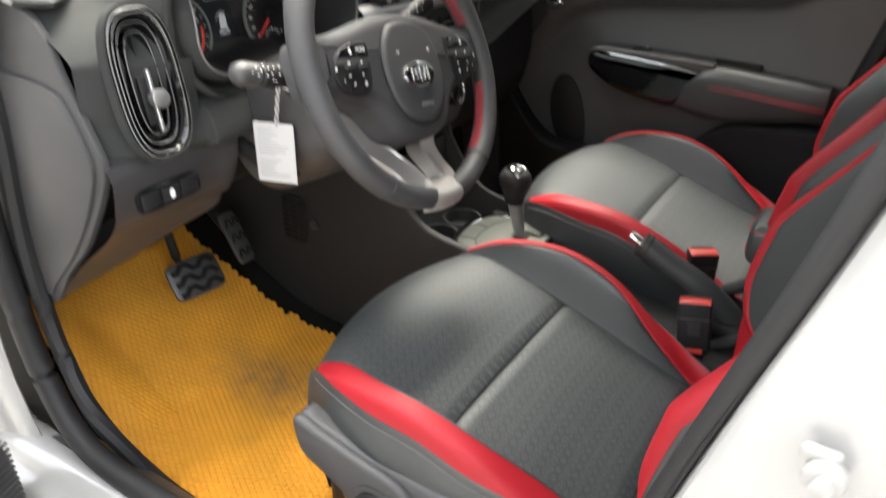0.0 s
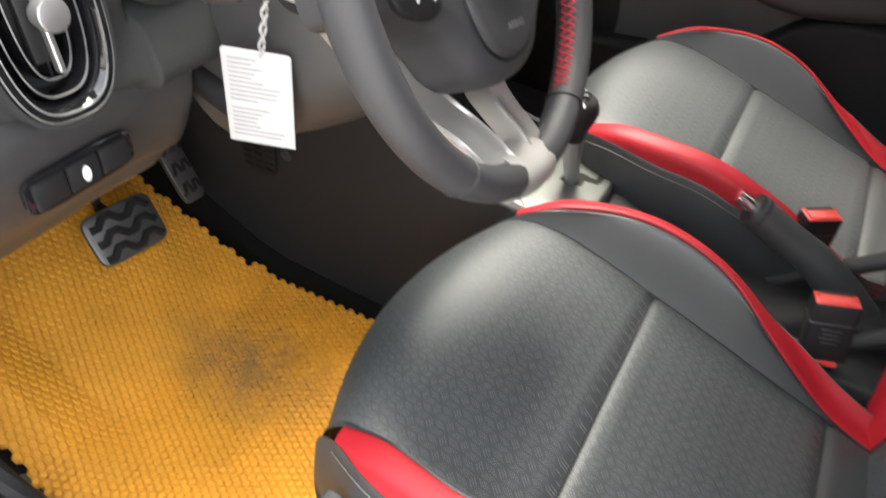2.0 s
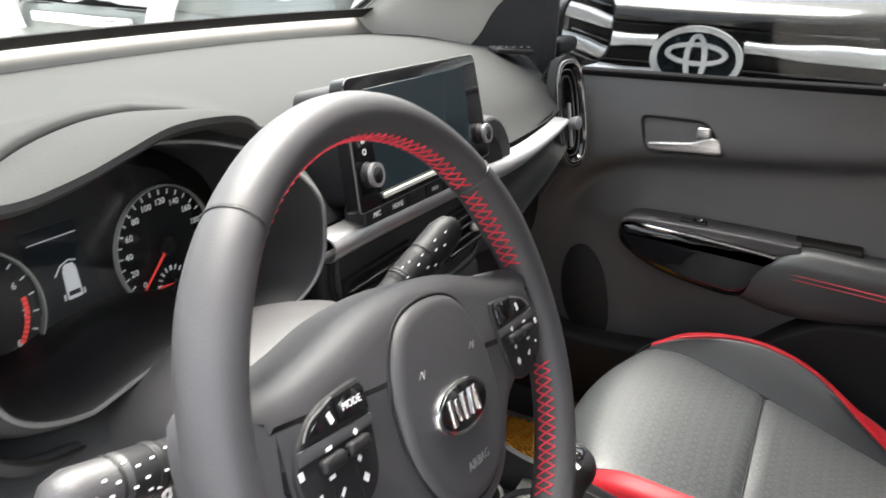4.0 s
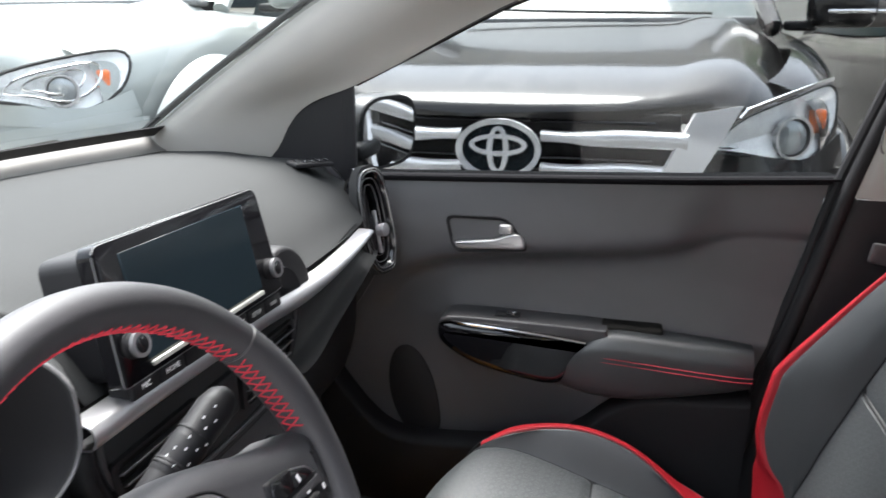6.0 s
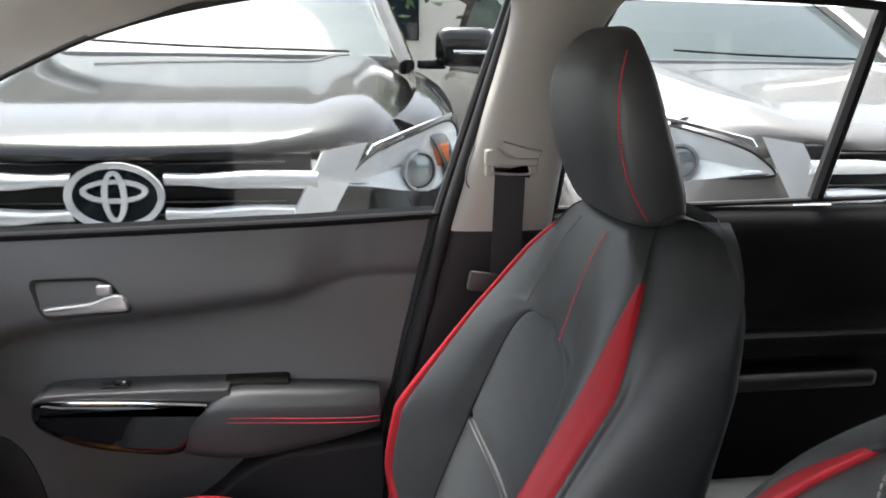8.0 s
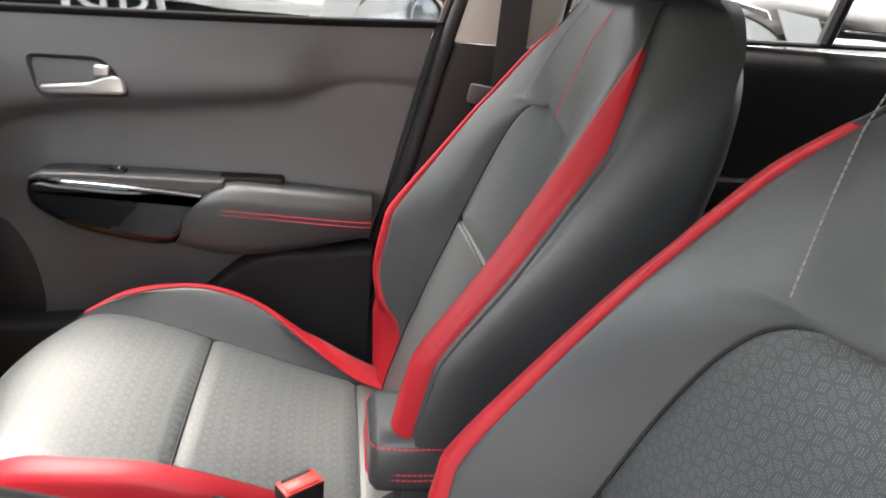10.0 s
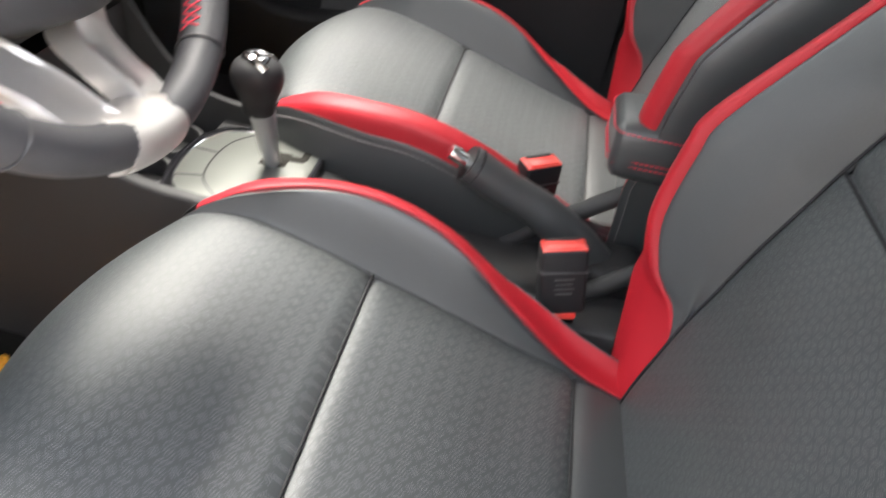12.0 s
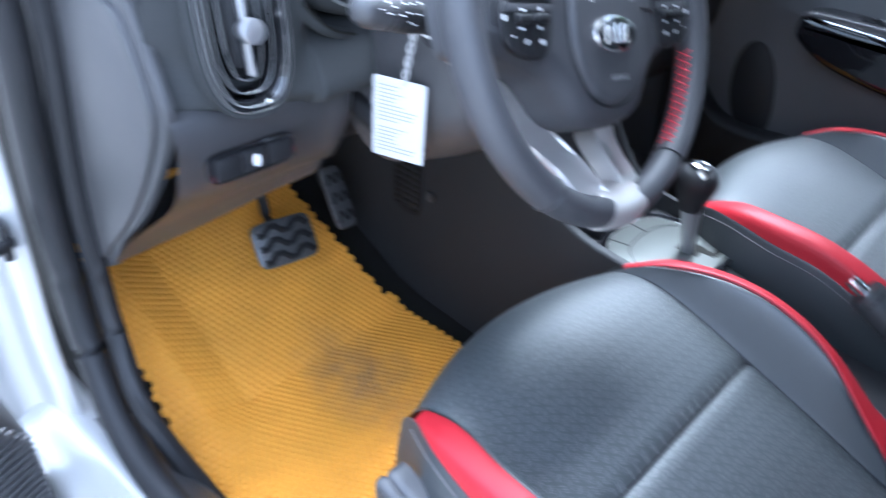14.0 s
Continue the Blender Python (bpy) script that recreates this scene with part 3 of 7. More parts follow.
            red = [(rr, crest - (0.004 if -0.36 < y < 0 else 0.003)), (rr + 0.004, crest + 0.001), ((ri + ro) / 2 + 0.004, crest - drop * 0.22), (ro - 0.001, crest - drop * 0.93), (ro - 0.001, crest - drop)]
            low = [(ro - 0.001, crest - drop), (ro + 0.001, crest - drop - 0.004), (ro + 0.006, crest - drop - 0.05), (ro - 0.002, min(crest - drop - 0.09, 0.43)), (ro - 0.02, 0.335)]
            return [(cx + sd * x, y, zz) for x, zz in {"b": pts, "r": red, "s": low}[cols]]
        part("bolster", loft(surf([row_of(s, "b") for s in st], 4, 5)), LEATHER, root)
        part("red_edge", loft(surf([row_of(s, "r") for s in st[3:]], 4, 5)), RED, root, "bright red leather edging")
        part("side_panel", loft(surf([row_of(s, "s") for s in st], 4, 5)), LEATHER, root)
        line = smoothed([Vector(row_of(s, "s")[1]) + Vector((sd * 0.003, 0, -0.006)) for s in st[3:]], 8)
        stitches(line, THREAD_GREY, root, 0.0007, 0.007)
        line = smoothed([Vector(row_of(s, "r")[0]) + Vector((-sd * 0.0, 0, 0.002)) for s in st[3:]], 8)
        part("seam", tube(line, 0.0005, 5), BLACK, root)
    # backrest: height, face y, insert half width, bolster forward, red inner x, red outer x
    bk = [(0.405, -0.450, 0.162, 0.008, 0.163, 0.205), (0.47, -0.463, 0.166, 0.022, 0.168, 0.226), (0.53, -0.481, 0.171, 0.042, 0.176, 0.239), (0.565, -0.492, 0.173, 0.057, 0.188, 0.246), (0.585, -0.4995, 0.1737, 0.066, 0.200, 0.249), (0.605, -0.507, 0.174, 0.075, 0.211, 0.251), (0.65, -0.522, 0.174, 0.092, 0.228, 0.254), (0.72, -0.548, 0.171, 0.106, 0.235, 0.256), (0.755, -0.560, 0.168, 0.105, 0.238, 0.256), (0.84, -0.589, 0.152, 0.072, 0.231, 0.249), (0.91, -0.611, 0.124, 0.045, 0.217, 0.235),
          (0.950, -0.625, 0.082, 0.029, 0.207, 0.224), (0.970, -0.631, 0.004, 0.021, 0.201, 0.218), (1.02, -0.648, 0.004, 0.003, 0.181, 0.192), (1.058, -0.664, 0.004, -0.014, 0.158, 0.154), (1.095, -0.686, 0.004, -0.018, 0.108, 0.111), (1.112, -0.715, 0.004, -0.012, 0.078, 0.082)]
    bk = [(z, y + fwd, *b) for z, y, *b in bk]
    # widest line of the back's side, behind the red edge
    flank = dict(zip((b[0] for b in bk), (0.205, 0.226, 0.239, 0.246, 0.250, 0.253, 0.258, 0.263, 0.264, 0.262, 0.254, 0.246, 0.241, 0.226, 0.204, 0.162, 0.110)))

    def back_mid(ss):
        out = []
        for z, y, xi, f, ri, ro in ss:
            out.append([(cx + x * xi, y - 0.006 * (1 - abs(x)) + (-0.005 if abs(x) == 1 else 0), z) for x in (-1, -0.94, -0.5, 0, 0.5, 0.94, 1)])
        return out

    def cut_back(ss, first, last):
        fine = surf(back_mid(ss), 4, 5)
        for k in (0, -1):
            if (k == 0 and first) or (k == -1 and last):
                fine[k] = [Vector(p) + Vector((0, -0.006, 0)) for p in fine[k]]
        return fine
    part("lower_insert", loft(cut_back(bk[:9], False, True)), PERF, root, "perforated black leather lower back panel")
    part("upper_insert", loft(cut_back(bk[8:13], True, True)), PERF, root, "arched perforated black leather back panel")
    for sd in (-1, 1):
        def brow(s, cols):
            z, y, xi, f, ri, ro = s
            if cx < 0 and sd < 0 and z > 0.57:
                ri -= 0.012 * max(0.0, min(1.0, (1.05 - z) / 0.10))
            top = y + f
            thin = max(0.0, min(1.0, (1.062 - z) / 0.10))
            wide = max(0.0, ri - xi)
            u = min(1.0, wide / 0.062)
            u = u * u * (3 - 2 * u)
            def lie(x):
                """Face of the bolster: a plain slope low down, a rounded roll higher up."""
                slope = y - 0.004 + f * float(np.interp((x - xi) / (ro - xi), [0, 0.1, 0.35, 0.75, 1], [0, 0.06, 0.5, 0.93, 0.97]))
                base = max(xi, 0.10)
                roll = y + f * max(0.0, min(1.0, (x - base) / max(ri - base, 0.02))) ** 0.85 + 0.001
                if x > ri:
                    roll = top - 0.001 - 0.022 * thin * ((x - ri) / (ro - ri)) ** 1.4
                return (1 - u) * slope + u * roll
            x1 = max(ri - 0.010 * u, xi + 0.001)
            dent = 0.006 * u
            face = [(xi - 0.0005, y - 0.005) if xi > 0.01 else (0.0, lie(xi)), (xi + min(0.004, wide * 0.3 + 0.0003), lie(xi + 0.001))] + [(xi + (x1 - xi) * q, lie(xi + (x1 - xi) * q)) for q in (0.25, 0.5, 0.7, 0.92)] + [(x1, lie(x1) - dent)]
            red = [(x1, lie(x1) - dent), (x1 + 0.004, lie(x1 + 0.004)), (ri + (ro - ri) * 0.45, lie(ri + (ro - ri) * 0.45)), (ri + (ro - ri) * 0.82, lie(ri + (ro - ri) * 0.82)), (ro - 0.002, top - 0.004 - 0.024 * u * thin)]
            k = max(0.0, min(1.0, (1.116 - z) / 0.12)) ** 0.5
            fl = flank[z]
            low = [(ro - 0.003, red[-1][1]), (ro - 0.001, red[-1][1] - 0.005), (ro * 0.35 + (fl + 0.004 * k) * 0.65, top - 0.025 - 0.012 * k), (fl + 0.005 * k, top - 0.06 - 0.030 * k), (fl + 0.002 - 0.006 * k, y - 0.055 - 0.058 * k), (fl - 0.030 * k - 0.012, y - 0.060 - 0.080 * k)]
            return [(cx + sd * x, yy, z) for x, yy in {"b": face, "r": red, "s": low}[cols]]
        if sd > 0:
            edge = [(cx - xi, y - 0.001, z) for z, y, xi, f, ri, ro in bk[:13]] + [(cx + xi, y - 0.001, z) for z, y, xi, f, ri, ro in reversed(bk[:13])]
            part("insert_seam", tube(smoothed(edge, 5), 0.0016, 6), BLACK, root)
            part("cross_seam", tube([(cx + x * 0.166, -0.5615 + fwd - 0.004 * (1 - x * x), 0.755) for x in (-1, -0.5, 0, 0.5, 1)], 0.0016, 6), BLACK, root)
            for ss in (st[6], st[9]):
                k = st.index(ss)
                part("cross_seam", tube([(cx + x * ss[2], ss[0] + crown[k] * (1 - x * x), ss[1] + rise_mid[k] * (1 - x * x) - 0.0035) for x in (-1, -0.6, -0.2, 0.2, 0.6, 1)], 0.0016, 6), BLACK, root)
        part("insert_edge", tube(smoothed([(cx + sd * s[2], s[0], s[1] - 0.003) for s in st[2:]], 5), 0.0014, 6), BLACK, root)
        part("back_bolster", loft(surf([brow(s, "b") for s in bk], 4, 5)), LEATHER, root)
        part("back_red_edge", loft(surf([brow(s, "r") for s in bk[:15]], 4, 5)), RED, root, "bright red leather edging")
        part("back_red_edge", loft(surf([brow(s, "r") for s in bk[14:]], 4, 5)), LEATHER, root, "black leather shoulder")
        part("back_side", loft(surf([brow(s, "s") for s in bk], 4, 5)), LEATHER, root)
        line = smoothed([Vector(brow(s, "s")[1]) + Vector((sd * 0.002, -0.004, 0)) for s in bk[:16]], 8)
        stitches(line, THREAD_GREY, root, 0.0008, 0.007)
        stitches([(cx + sd * ((0.074 - 0.22 * (z - 0.962)) if cx > 0 else (0.084 + 0.34 * (z - 0.962))), y + fwd + 0.003 + 0.028 * (1.1 - z) * 2.2, z) for z, y in ((0.962, -0.6285), (1.0, -0.641), (1.03, -0.652), (1.06, -0.664), (1.09, -0.682))], THREAD if cx > 0 > sd else THREAD_GREY, root, 0.0009, 0.005)
    rear = []
    for z, y, xi, f, ri, ro in bk:
        k = max(0.0, min(1.0, (1.116 - z) / 0.12)) ** 0.5
        rear.append([(cx + x * (flank[z] - 0.030 * k - 0.012), y - 0.060 - 0.080 * k - 0.010 * (1 - x * x), z) for x in (-1, -0.5, 0, 0.5, 1)])
    part("back_shell", loft(surf(rear, 3, 4)), BLACK, root)
    cap = [[(cx + x * w, y + fwd, z) for x in (-1, -0.5, 0, 0.5, 1)] for y, z, w in ((-0.716, 1.111, 0.112), (-0.735, 1.120, 0.126), (-0.758, 1.112, 0.14), (-0.775, 1.09, 0.15))]
    part("back_top", loft(surf(cap, 3, 3)), LEATHER, root)
    # headrest
    hs = []
    for z, w, d, y in ((1.104, 0.090, 0.036, -0.716), (1.112, 0.102, 0.043, -0.709), (1.145, 0.112, 0.049, -0.697), (1.185, 0.118, 0.048, -0.682), (1.225, 0.119, 0.043, -0.670), (1.262, 0.113, 0.036, -0.664), (1.291, 0.098, 0.025, -0.664), (1.312, 0.074, 0.013, -0.668), (1.319, 0.045, 0.006, -0.670)):
        hs.append([(cx + px, y + py, z) for px, py in oval(w, d, 36, 3.6)])
    hs = [list(r) for r in zip(*[smoothed(c, 3) for c in zip(*hs)])]
    hb = loft(hs, True, True)
    part("pad", hb, LEATHER, root, "black leather headrest pad")
    for sd in (-1, 1):
        loop = [(cx + sd * w * 0.985, y + d, z) for z, w, d, y in ((1.112, 0.103, 0.016, -0.709), (1.145, 0.1135, 0.028, -0.697), (1.185, 0.1195, 0.030, -0.682), (1.225, 0.1205, 0.026, -0.670), (1.262, 0.1145, 0.018, -0.664), (1.295, 0.1015, 0.008, -0.664))]
        stitches(smoothed(loop, 8), THREAD, root, 0.0010, 0.005)
        part("headrest_post", tube([(cx + sd * 0.06, -0.722, 1.08), (cx + sd * 0.06, -0.712, 1.16)], 0.006, 10), CHROME, root)
        part("post_sleeve", disc((cx + sd * 0.06, -0.727, 1.116), (0, 0, 1), 0.014, 0.014), BLACK, root)
    # map pocket and its seam on the side of the back
    part("pocket_edge", tube([(cx - 0.245, -0.70, 0.80), (cx - 0.25, -0.675, 0.70), (cx - 0.247, -0.645, 0.58)], 0.003, 6), BLACK, root)
    if trim:
        side_trim(cx, root)
    return root


def side_trim(cx, root):
    """Moulded plastic cover on the door side of the seat, with its tilt wheel and recline lever."""
    x = cx - 0.236
    out = [(0.004, 0.487), (0.010, 0.528), (-0.002, 0.536), (-0.03, 0.527), (-0.10, 0.511), (-0.16, 0.509), (-0.25, 0.504), (-0.30, 0.502), (-0.34, 0.500), (-0.46, 0.494), (-0.50, 0.47), (-0.50, 0.33), (-0.40, 0.295), (-0.20, 0.285), (-0.105, 0.29), (-0.088, 0.355), (-0.045, 0.445)]
    pts = [(p[0], p[1]) for p in smoothed([(a, b, 0) for a, b in out], 4, True)]
    m = axes((x, 0, 0), (0, 1, 0), (0, 0, 1)) @ Matrix.Scale(-1, 4, (0, 0, 1))
    cover = part("side_cover", plate(pts, 0.028, m, 0.014, 4), PLASTIC, root, "grained dark grey plastic seat side cover")
    front = [(0.005, 0.490), (0.011, 0.528), (-0.001, 0.535), (-0.03, 0.526), (-0.10, 0.510), (-0.158, 0.500), (-0.186, 0.475), (-0.187, 0.44), (-0.168, 0.403), (-0.13, 0.390), (-0.095, 0.405), (-0.072, 0.437), (-0.035, 0.458), (-0.008, 0.472)]
    pts = [(p[0], p[1]) for p in smoothed([(a, b, 0) for a, b in front], 4, True)]
    part("wing", plate(pts, 0.012, Matrix.Translation((-0.026, 0, 0)) @ m, 0.008, 4), PLASTIC, cover)
    c = (x - 0.036, -0.128, 0.441)
    part("tilt_wheel", disc(c, (-1, 0, 0), 0.031, 0.008, 32, 0.003), BLACK, cover, "round black seat adjuster cap")
    part("tilt_rim", ring(oval(0.041, 0.041, 32), oval(0.033, 0.033, 32), 0.005, axes((x - 0.036, -0.128, 0.441), (0, -1, 0), (0, 0, 1))), PLASTIC, cover)
    # recline lever
    dee = smoothed([(-0.308, 0.490, 0), (-0.37, 0.492, 0), (-0.436, 0.488, 0), (-0.440, 0.466, 0), (-0.418, 0.424, 0), (-0.377, 0.406, 0), (-0.336, 0.418, 0), (-0.310, 0.460, 0)], 4, True)
    pts = [(p[0], p[1]) for p in dee]
    # Thin black plate stands for the shaded hollow; nothing is cut away.
    part("lever_shade", plate(pts, 0.002, Matrix.Translation((-0.0275, 0, 0)) @ m, 0.0005, 1), CARPET, cover, "dark plate as shade behind the recline lever")
    part("recess_rim", tube([(x - 0.029, p[0], p[1]) for p in dee], 0.0035, 8, True), PLASTIC, cover)
    grip = [(-0.312, 0.487), (-0.37, 0.491), (-0.432, 0.487), (-0.437, 0.470), (-0.428, 0.450), (-0.37, 0.444), (-0.318, 0.452), (-0.309, 0.470)]
    pts = [(p[0], p[1]) for p in smoothed([(a, b, 0) for a, b in grip], 4, True)]
    part("recline_lever", plate(pts, 0.020, Matrix.Translation((-0.026, 0, 0)) @ m, 0.009, 4), PLASTIC, cover, "dark grey recline lever")
    part("rail_bracket", rbox((x + 0.012, -0.045, 0.283), (0.018, 0.06, 0.028), 0.005), BLACK, root)
    part("rail_bolt", disc((x - 0.0, -0.035, 0.29), (-1, 0, 0), 0.011, 0.008), CHROME, root, "steel seat rail bolt")


seat(-0.337, "front_seat", "black leather front seat with red edging, tilt wheel on its side", True)
passenger_seat = seat(0.303, "front_seat", "black leather front seat with red edging beside the passenger door", False, 0.010)
passenger_seat.matrix_basis.translation.z += 0.005


# ---- steering wheel ----
W = axes((-0.3055, 0.032, 0.936), (1, 0.022, 0), (0, math.sin(radians(24.7)), math.cos(radians(24.7)))) @ pose(0, 0, 0, 0, 0, -9)
RIM_R = 0.190


def wheel():
    """Rim in four leather sections, moulded hub, airbag cover, two control pads, two lower spokes and their foot."""
    root = thing("steering_wheel", W.translation, "black leather steering wheel with red stitching and silver lower spokes", "steering wheel")
    def rim_at(a):
        return Vector((RIM_R * math.cos(a), RIM_R * math.sin(a), 0))
    def swell(a):
        return 1.0 + 0.10 * math.exp(-((math.degrees(a) % 360 - 150) / 14) ** 2) + 0.10 * math.exp(-((math.degrees(a) % 360 - 30) / 14) ** 2)
    def sect(a0, a1, n, rad, mat, label=""):
        rows = []
        for i in range(n + 1):
            a = radians(a0 + (a1 - a0) * i / n)
            c = rim_at(a)
            out = c.normalized()
            grip = swell(a) * (0.985 if i in (0, n) else 1.0)
            rows.append([W @ (c + rad * grip * (0.92 * math.cos(w) * out + 1.05 * math.sin(w) * Vector((0, 0, 1)))) for w in (2 * math.pi * j / 20 for j in range(20))])
        return part("rim", loft(rows, True, True), mat, root, label)
    for a0, a1 in ((44.9, 135.1), (-54.6, 44.1), (135.9, 234.6)):
        sect(a0, a1, 40, 0.0178, WHEELSKIN, "black leather wheel rim section")
    sect(235.4, 304.6, 20, 0.0172, WHEELSKIN, "lower black rim section")
    for a in (44.5, 135.5, 235, 305):
        c = rim_at(radians(a))
        o = c.normalized()
        part("rim_seam", tube([W @ (c + 0.0176 * (math.cos(w) * 0.95 * o + 1.07 * math.sin(w) * Vector((0, 0, 1)))) for w in (2 * math.pi * j / 20 for j in range(20))], 0.0010, 5, True), PLASTIC, root)
    # crossed red stitching on the inner side
    st = bmesh.new()
    for a0, a1 in ((46, 134), (-52, -14), (194, 232), (16, 43), (137, 164)):
        n = int(abs(a1 - a0) / 2.6)
        for i in range(n):
            for flip in (0, 1):
                pts = []
                for k in range(3):
                    a = radians(a0 + (a1 - a0) * (i + (k / 2)) / n)
                    w = radians(156 + (48 * (k / 2) if not flip else 48 * (1 - k / 2)))
                    c = rim_at(a)
                    o = c.normalized()
                    pts.append(W @ (c + 0.0184 * swell(a) * (0.92 * math.cos(w) * o + 1.05 * math.sin(w) * Vector((0, 0, 1)))))
                tube(pts, 0.0008, 4, into=st)
    tagged(part("stitching", st, THREAD, root, "crossed red thread stitching"), kind="stuff")
    # hub shell behind, airbag cover in front
    half = [(0, 0.070), (0.055, 0.066), (0.10, 0.055), (0.14, 0.047), (0.178, 0.041), (0.182, -0.018), (0.155, -0.030), (0.124, -0.039), (0.094, -0.052), (0.077, -0.070), (0.060, -0.092), (0.036, -0.105), (0, -0.109)]
    shell = [(p[0], p[1]) for p in smoothed([(a, b, 0) for a, b in half] + [(-a, b, 0) for a, b in half[-2:0:-1]], 5, True)]
    part("hub", plate(shell, 0.056, W @ pose(0, 0, -0.046), 0.022, 6), WHEELSKIN, root, "black moulded hub with both side spokes")
    pad = [(p[0], p[1]) for p in smoothed([(0, 0.057, 0), (0.037, 0.049, 0), (0.058, 0.021, 0), (0.063, -0.014, 0), (0.058, -0.043, 0), (0.043, -0.070, 0), (0.023, -0.084, 0), (0, -0.088, 0), (-0.023, -0.084, 0), (-0.043, -0.070, 0), (-0.058, -0.043, 0), (-0.063, -0.014, 0), (-0.058, 0.021, 0), (-0.037, 0.049, 0)], 5, True)]
    part("airbag_pad", plate(pad, 0.014, W @ pose(0, 0, 0.003), 0.010, 6), WHEELSKIN, root, "black grained airbag cover")
    part("pad_seam", tube([W @ Vector((x * 1.010, y * 1.010, 0.0105)) for x, y in pad], 0.0013, 6, True), BLACK, root)
    part("badge", plate(oval(0.0345, 0.0178, 40), 0.004, W @ pose(0, -0.021, 0.0162), 0.0015), CHROME, root, "oval chrome badge with plain shapes")
    part("badge_field", plate(oval(0.0312, 0.0150, 40), 0.0045, W @ pose(0, -0.021, 0.0164), 0.0005), PIANO, root)
    for x0, lean, w2, h2 in ((-0.0175, 0, 0.0042, 0.0185), (-0.0095, -28, 0.0036, 0.0150), (0.0, 0, 0.0042, 0.0185), (0.0095, 22, 0.0036, 0.0180), (0.0172, -18, 0.0036, 0.0180)):
        part("badge_shape", plate([(-w2 / 2, -h2 / 2), (w2 / 2, -h2 / 2), (w2 / 2, h2 / 2), (-w2 / 2, h2 / 2)], 0.0014, W @ pose(x0, -0.021, 0.0209, 0, 0, -lean * 0.4), 0.0003), CHROME, root)
    words("AIRBAG", 0.0085, W @ pose(0.004, -0.062, 0.0172), SATIN, root)
    for s, x0 in ((-1, -0.033), (1, 0.036)):
        part("horn_mark", tube(smoothed([W @ Vector((x0 - 0.004, 0.010, 0.0172)), W @ Vector((x0, 0.014, 0.0173)), W @ Vector((x0 + 0.001, 0.009, 0.0172)), W @ Vector((x0 + 0.004, 0.014, 0.0172))], 3), 0.0004, 4), SATIN, root)
        # control pad: upper pair of keys, plain bar, twin rocker and lower keys
        rim = [(0.147, 0.016), (0.138, 0.023), (0.122, 0.0285), (0.092, 0.031), (0.087, 0.026), (0.087, 0.010), (0.089, -0.010), (0.095, -0.028), (0.110, -0.038), (0.133, -0.035), (0.151, -0.025), (0.158, -0.007), (0.154, 0.008)]
        pts = [(s * p[0], p[1]) for p in smoothed([(a, b, 0) for a, b in rim], 4, True)]
        bp = part("button_pad", plate(pts, 0.006, W @ pose(0, 0, 0.0070), 0.003, 3), BLACK, root, "black control pad")
        keys = [[(0.146, 0.0145), (0.138, 0.0215), (0.118, 0.0275), (0.118, 0.0130)], [(0.1165, 0.0130), (0.1165, 0.0275), (0.093, 0.0290), (0.0895, 0.0250), (0.0895, 0.0120)]]
        for key in keys:
            part("key", plate([(s * a, b) for a, b in key], 0.0025, W @ pose(0, 0, 0.0125), 0.0010, 2), PIANO, bp, "gloss black key")
        part("key_edge", tube(smoothed([W @ Vector((s * a, b, 0.0145)) for a, b in ((0.1475, 0.0140), (0.1385, 0.0222), (0.118, 0.0283))], 4), 0.0007, 5), SATIN, bp)
        part("divider", plate([(s * a, b) for a, b in ((0.152, 0.0105), (0.0885, 0.0085), (0.089, 0.0020), (0.154, 0.0030))], 0.003, W @ pose(0, 0, 0.0115), 0.0010, 2), WHEELSKIN, bp, "grey plain bar")
        for bx in (0.131, 0.108):
            part("rocker", rbox(W @ Vector((s * bx, -0.0035, 0.0150)), (0.0205, 0.0085, 0.0075), 0.0032, 4, W.to_3x3()), BLACK, bp, "rounded black rocker")
        part("rocker_link", rbox(W @ Vector((s * 0.1195, -0.0035, 0.0150)), (0.006, 0.0050, 0.004), 0.0015, 2, W.to_3x3()), PIANO, bp)
        for gx in (0.134, 0.112):
            part("key_gap", tube([W @ Vector((s * gx, -0.013, 0.0131)), W @ Vector((s * (gx + 0.001), -0.034, 0.0131))], 0.0005, 4), CARPET, bp)
        for bx, by, w2, h2, lean in ((0.124, 0.0185, 0.0035, 0.0065, 20), (0.131, 0.0040, 0.0050, 0.0020, 0), (0.107, 0.0040, 0.0030, 0.0030, 45), (0.1545, -0.0015, 0.0035, 0.0045, 0), (0.133, -0.0112, 0.0050, 0.0020, 0), (0.108, -0.0112, 0.0030, 0.0030, 45), (0.107, -0.0230, 0.0045, 0.0045, 45), (0.128, -0.0220, 0.0050, 0.0022, 40), (0.145, -0.0170, 0.0020, 0.0020, 0)):
            part("symbol_print", plate([(-w2 / 2, -h2 / 2), (w2 / 2, -h2 / 2), (w2 / 2, h2 / 2), (-w2 / 2, h2 / 2)], 0.0003, W @ pose(s * bx, by, 0.0152 if by > 0.01 else (0.0147 if 0.002 < by < 0.005 else 0.0133), 0, 0, lean), 0), WHITEINK, bp)
        # lower spoke: outer wall, broad face, ridge along the inner edge, inner wall
        bar = []
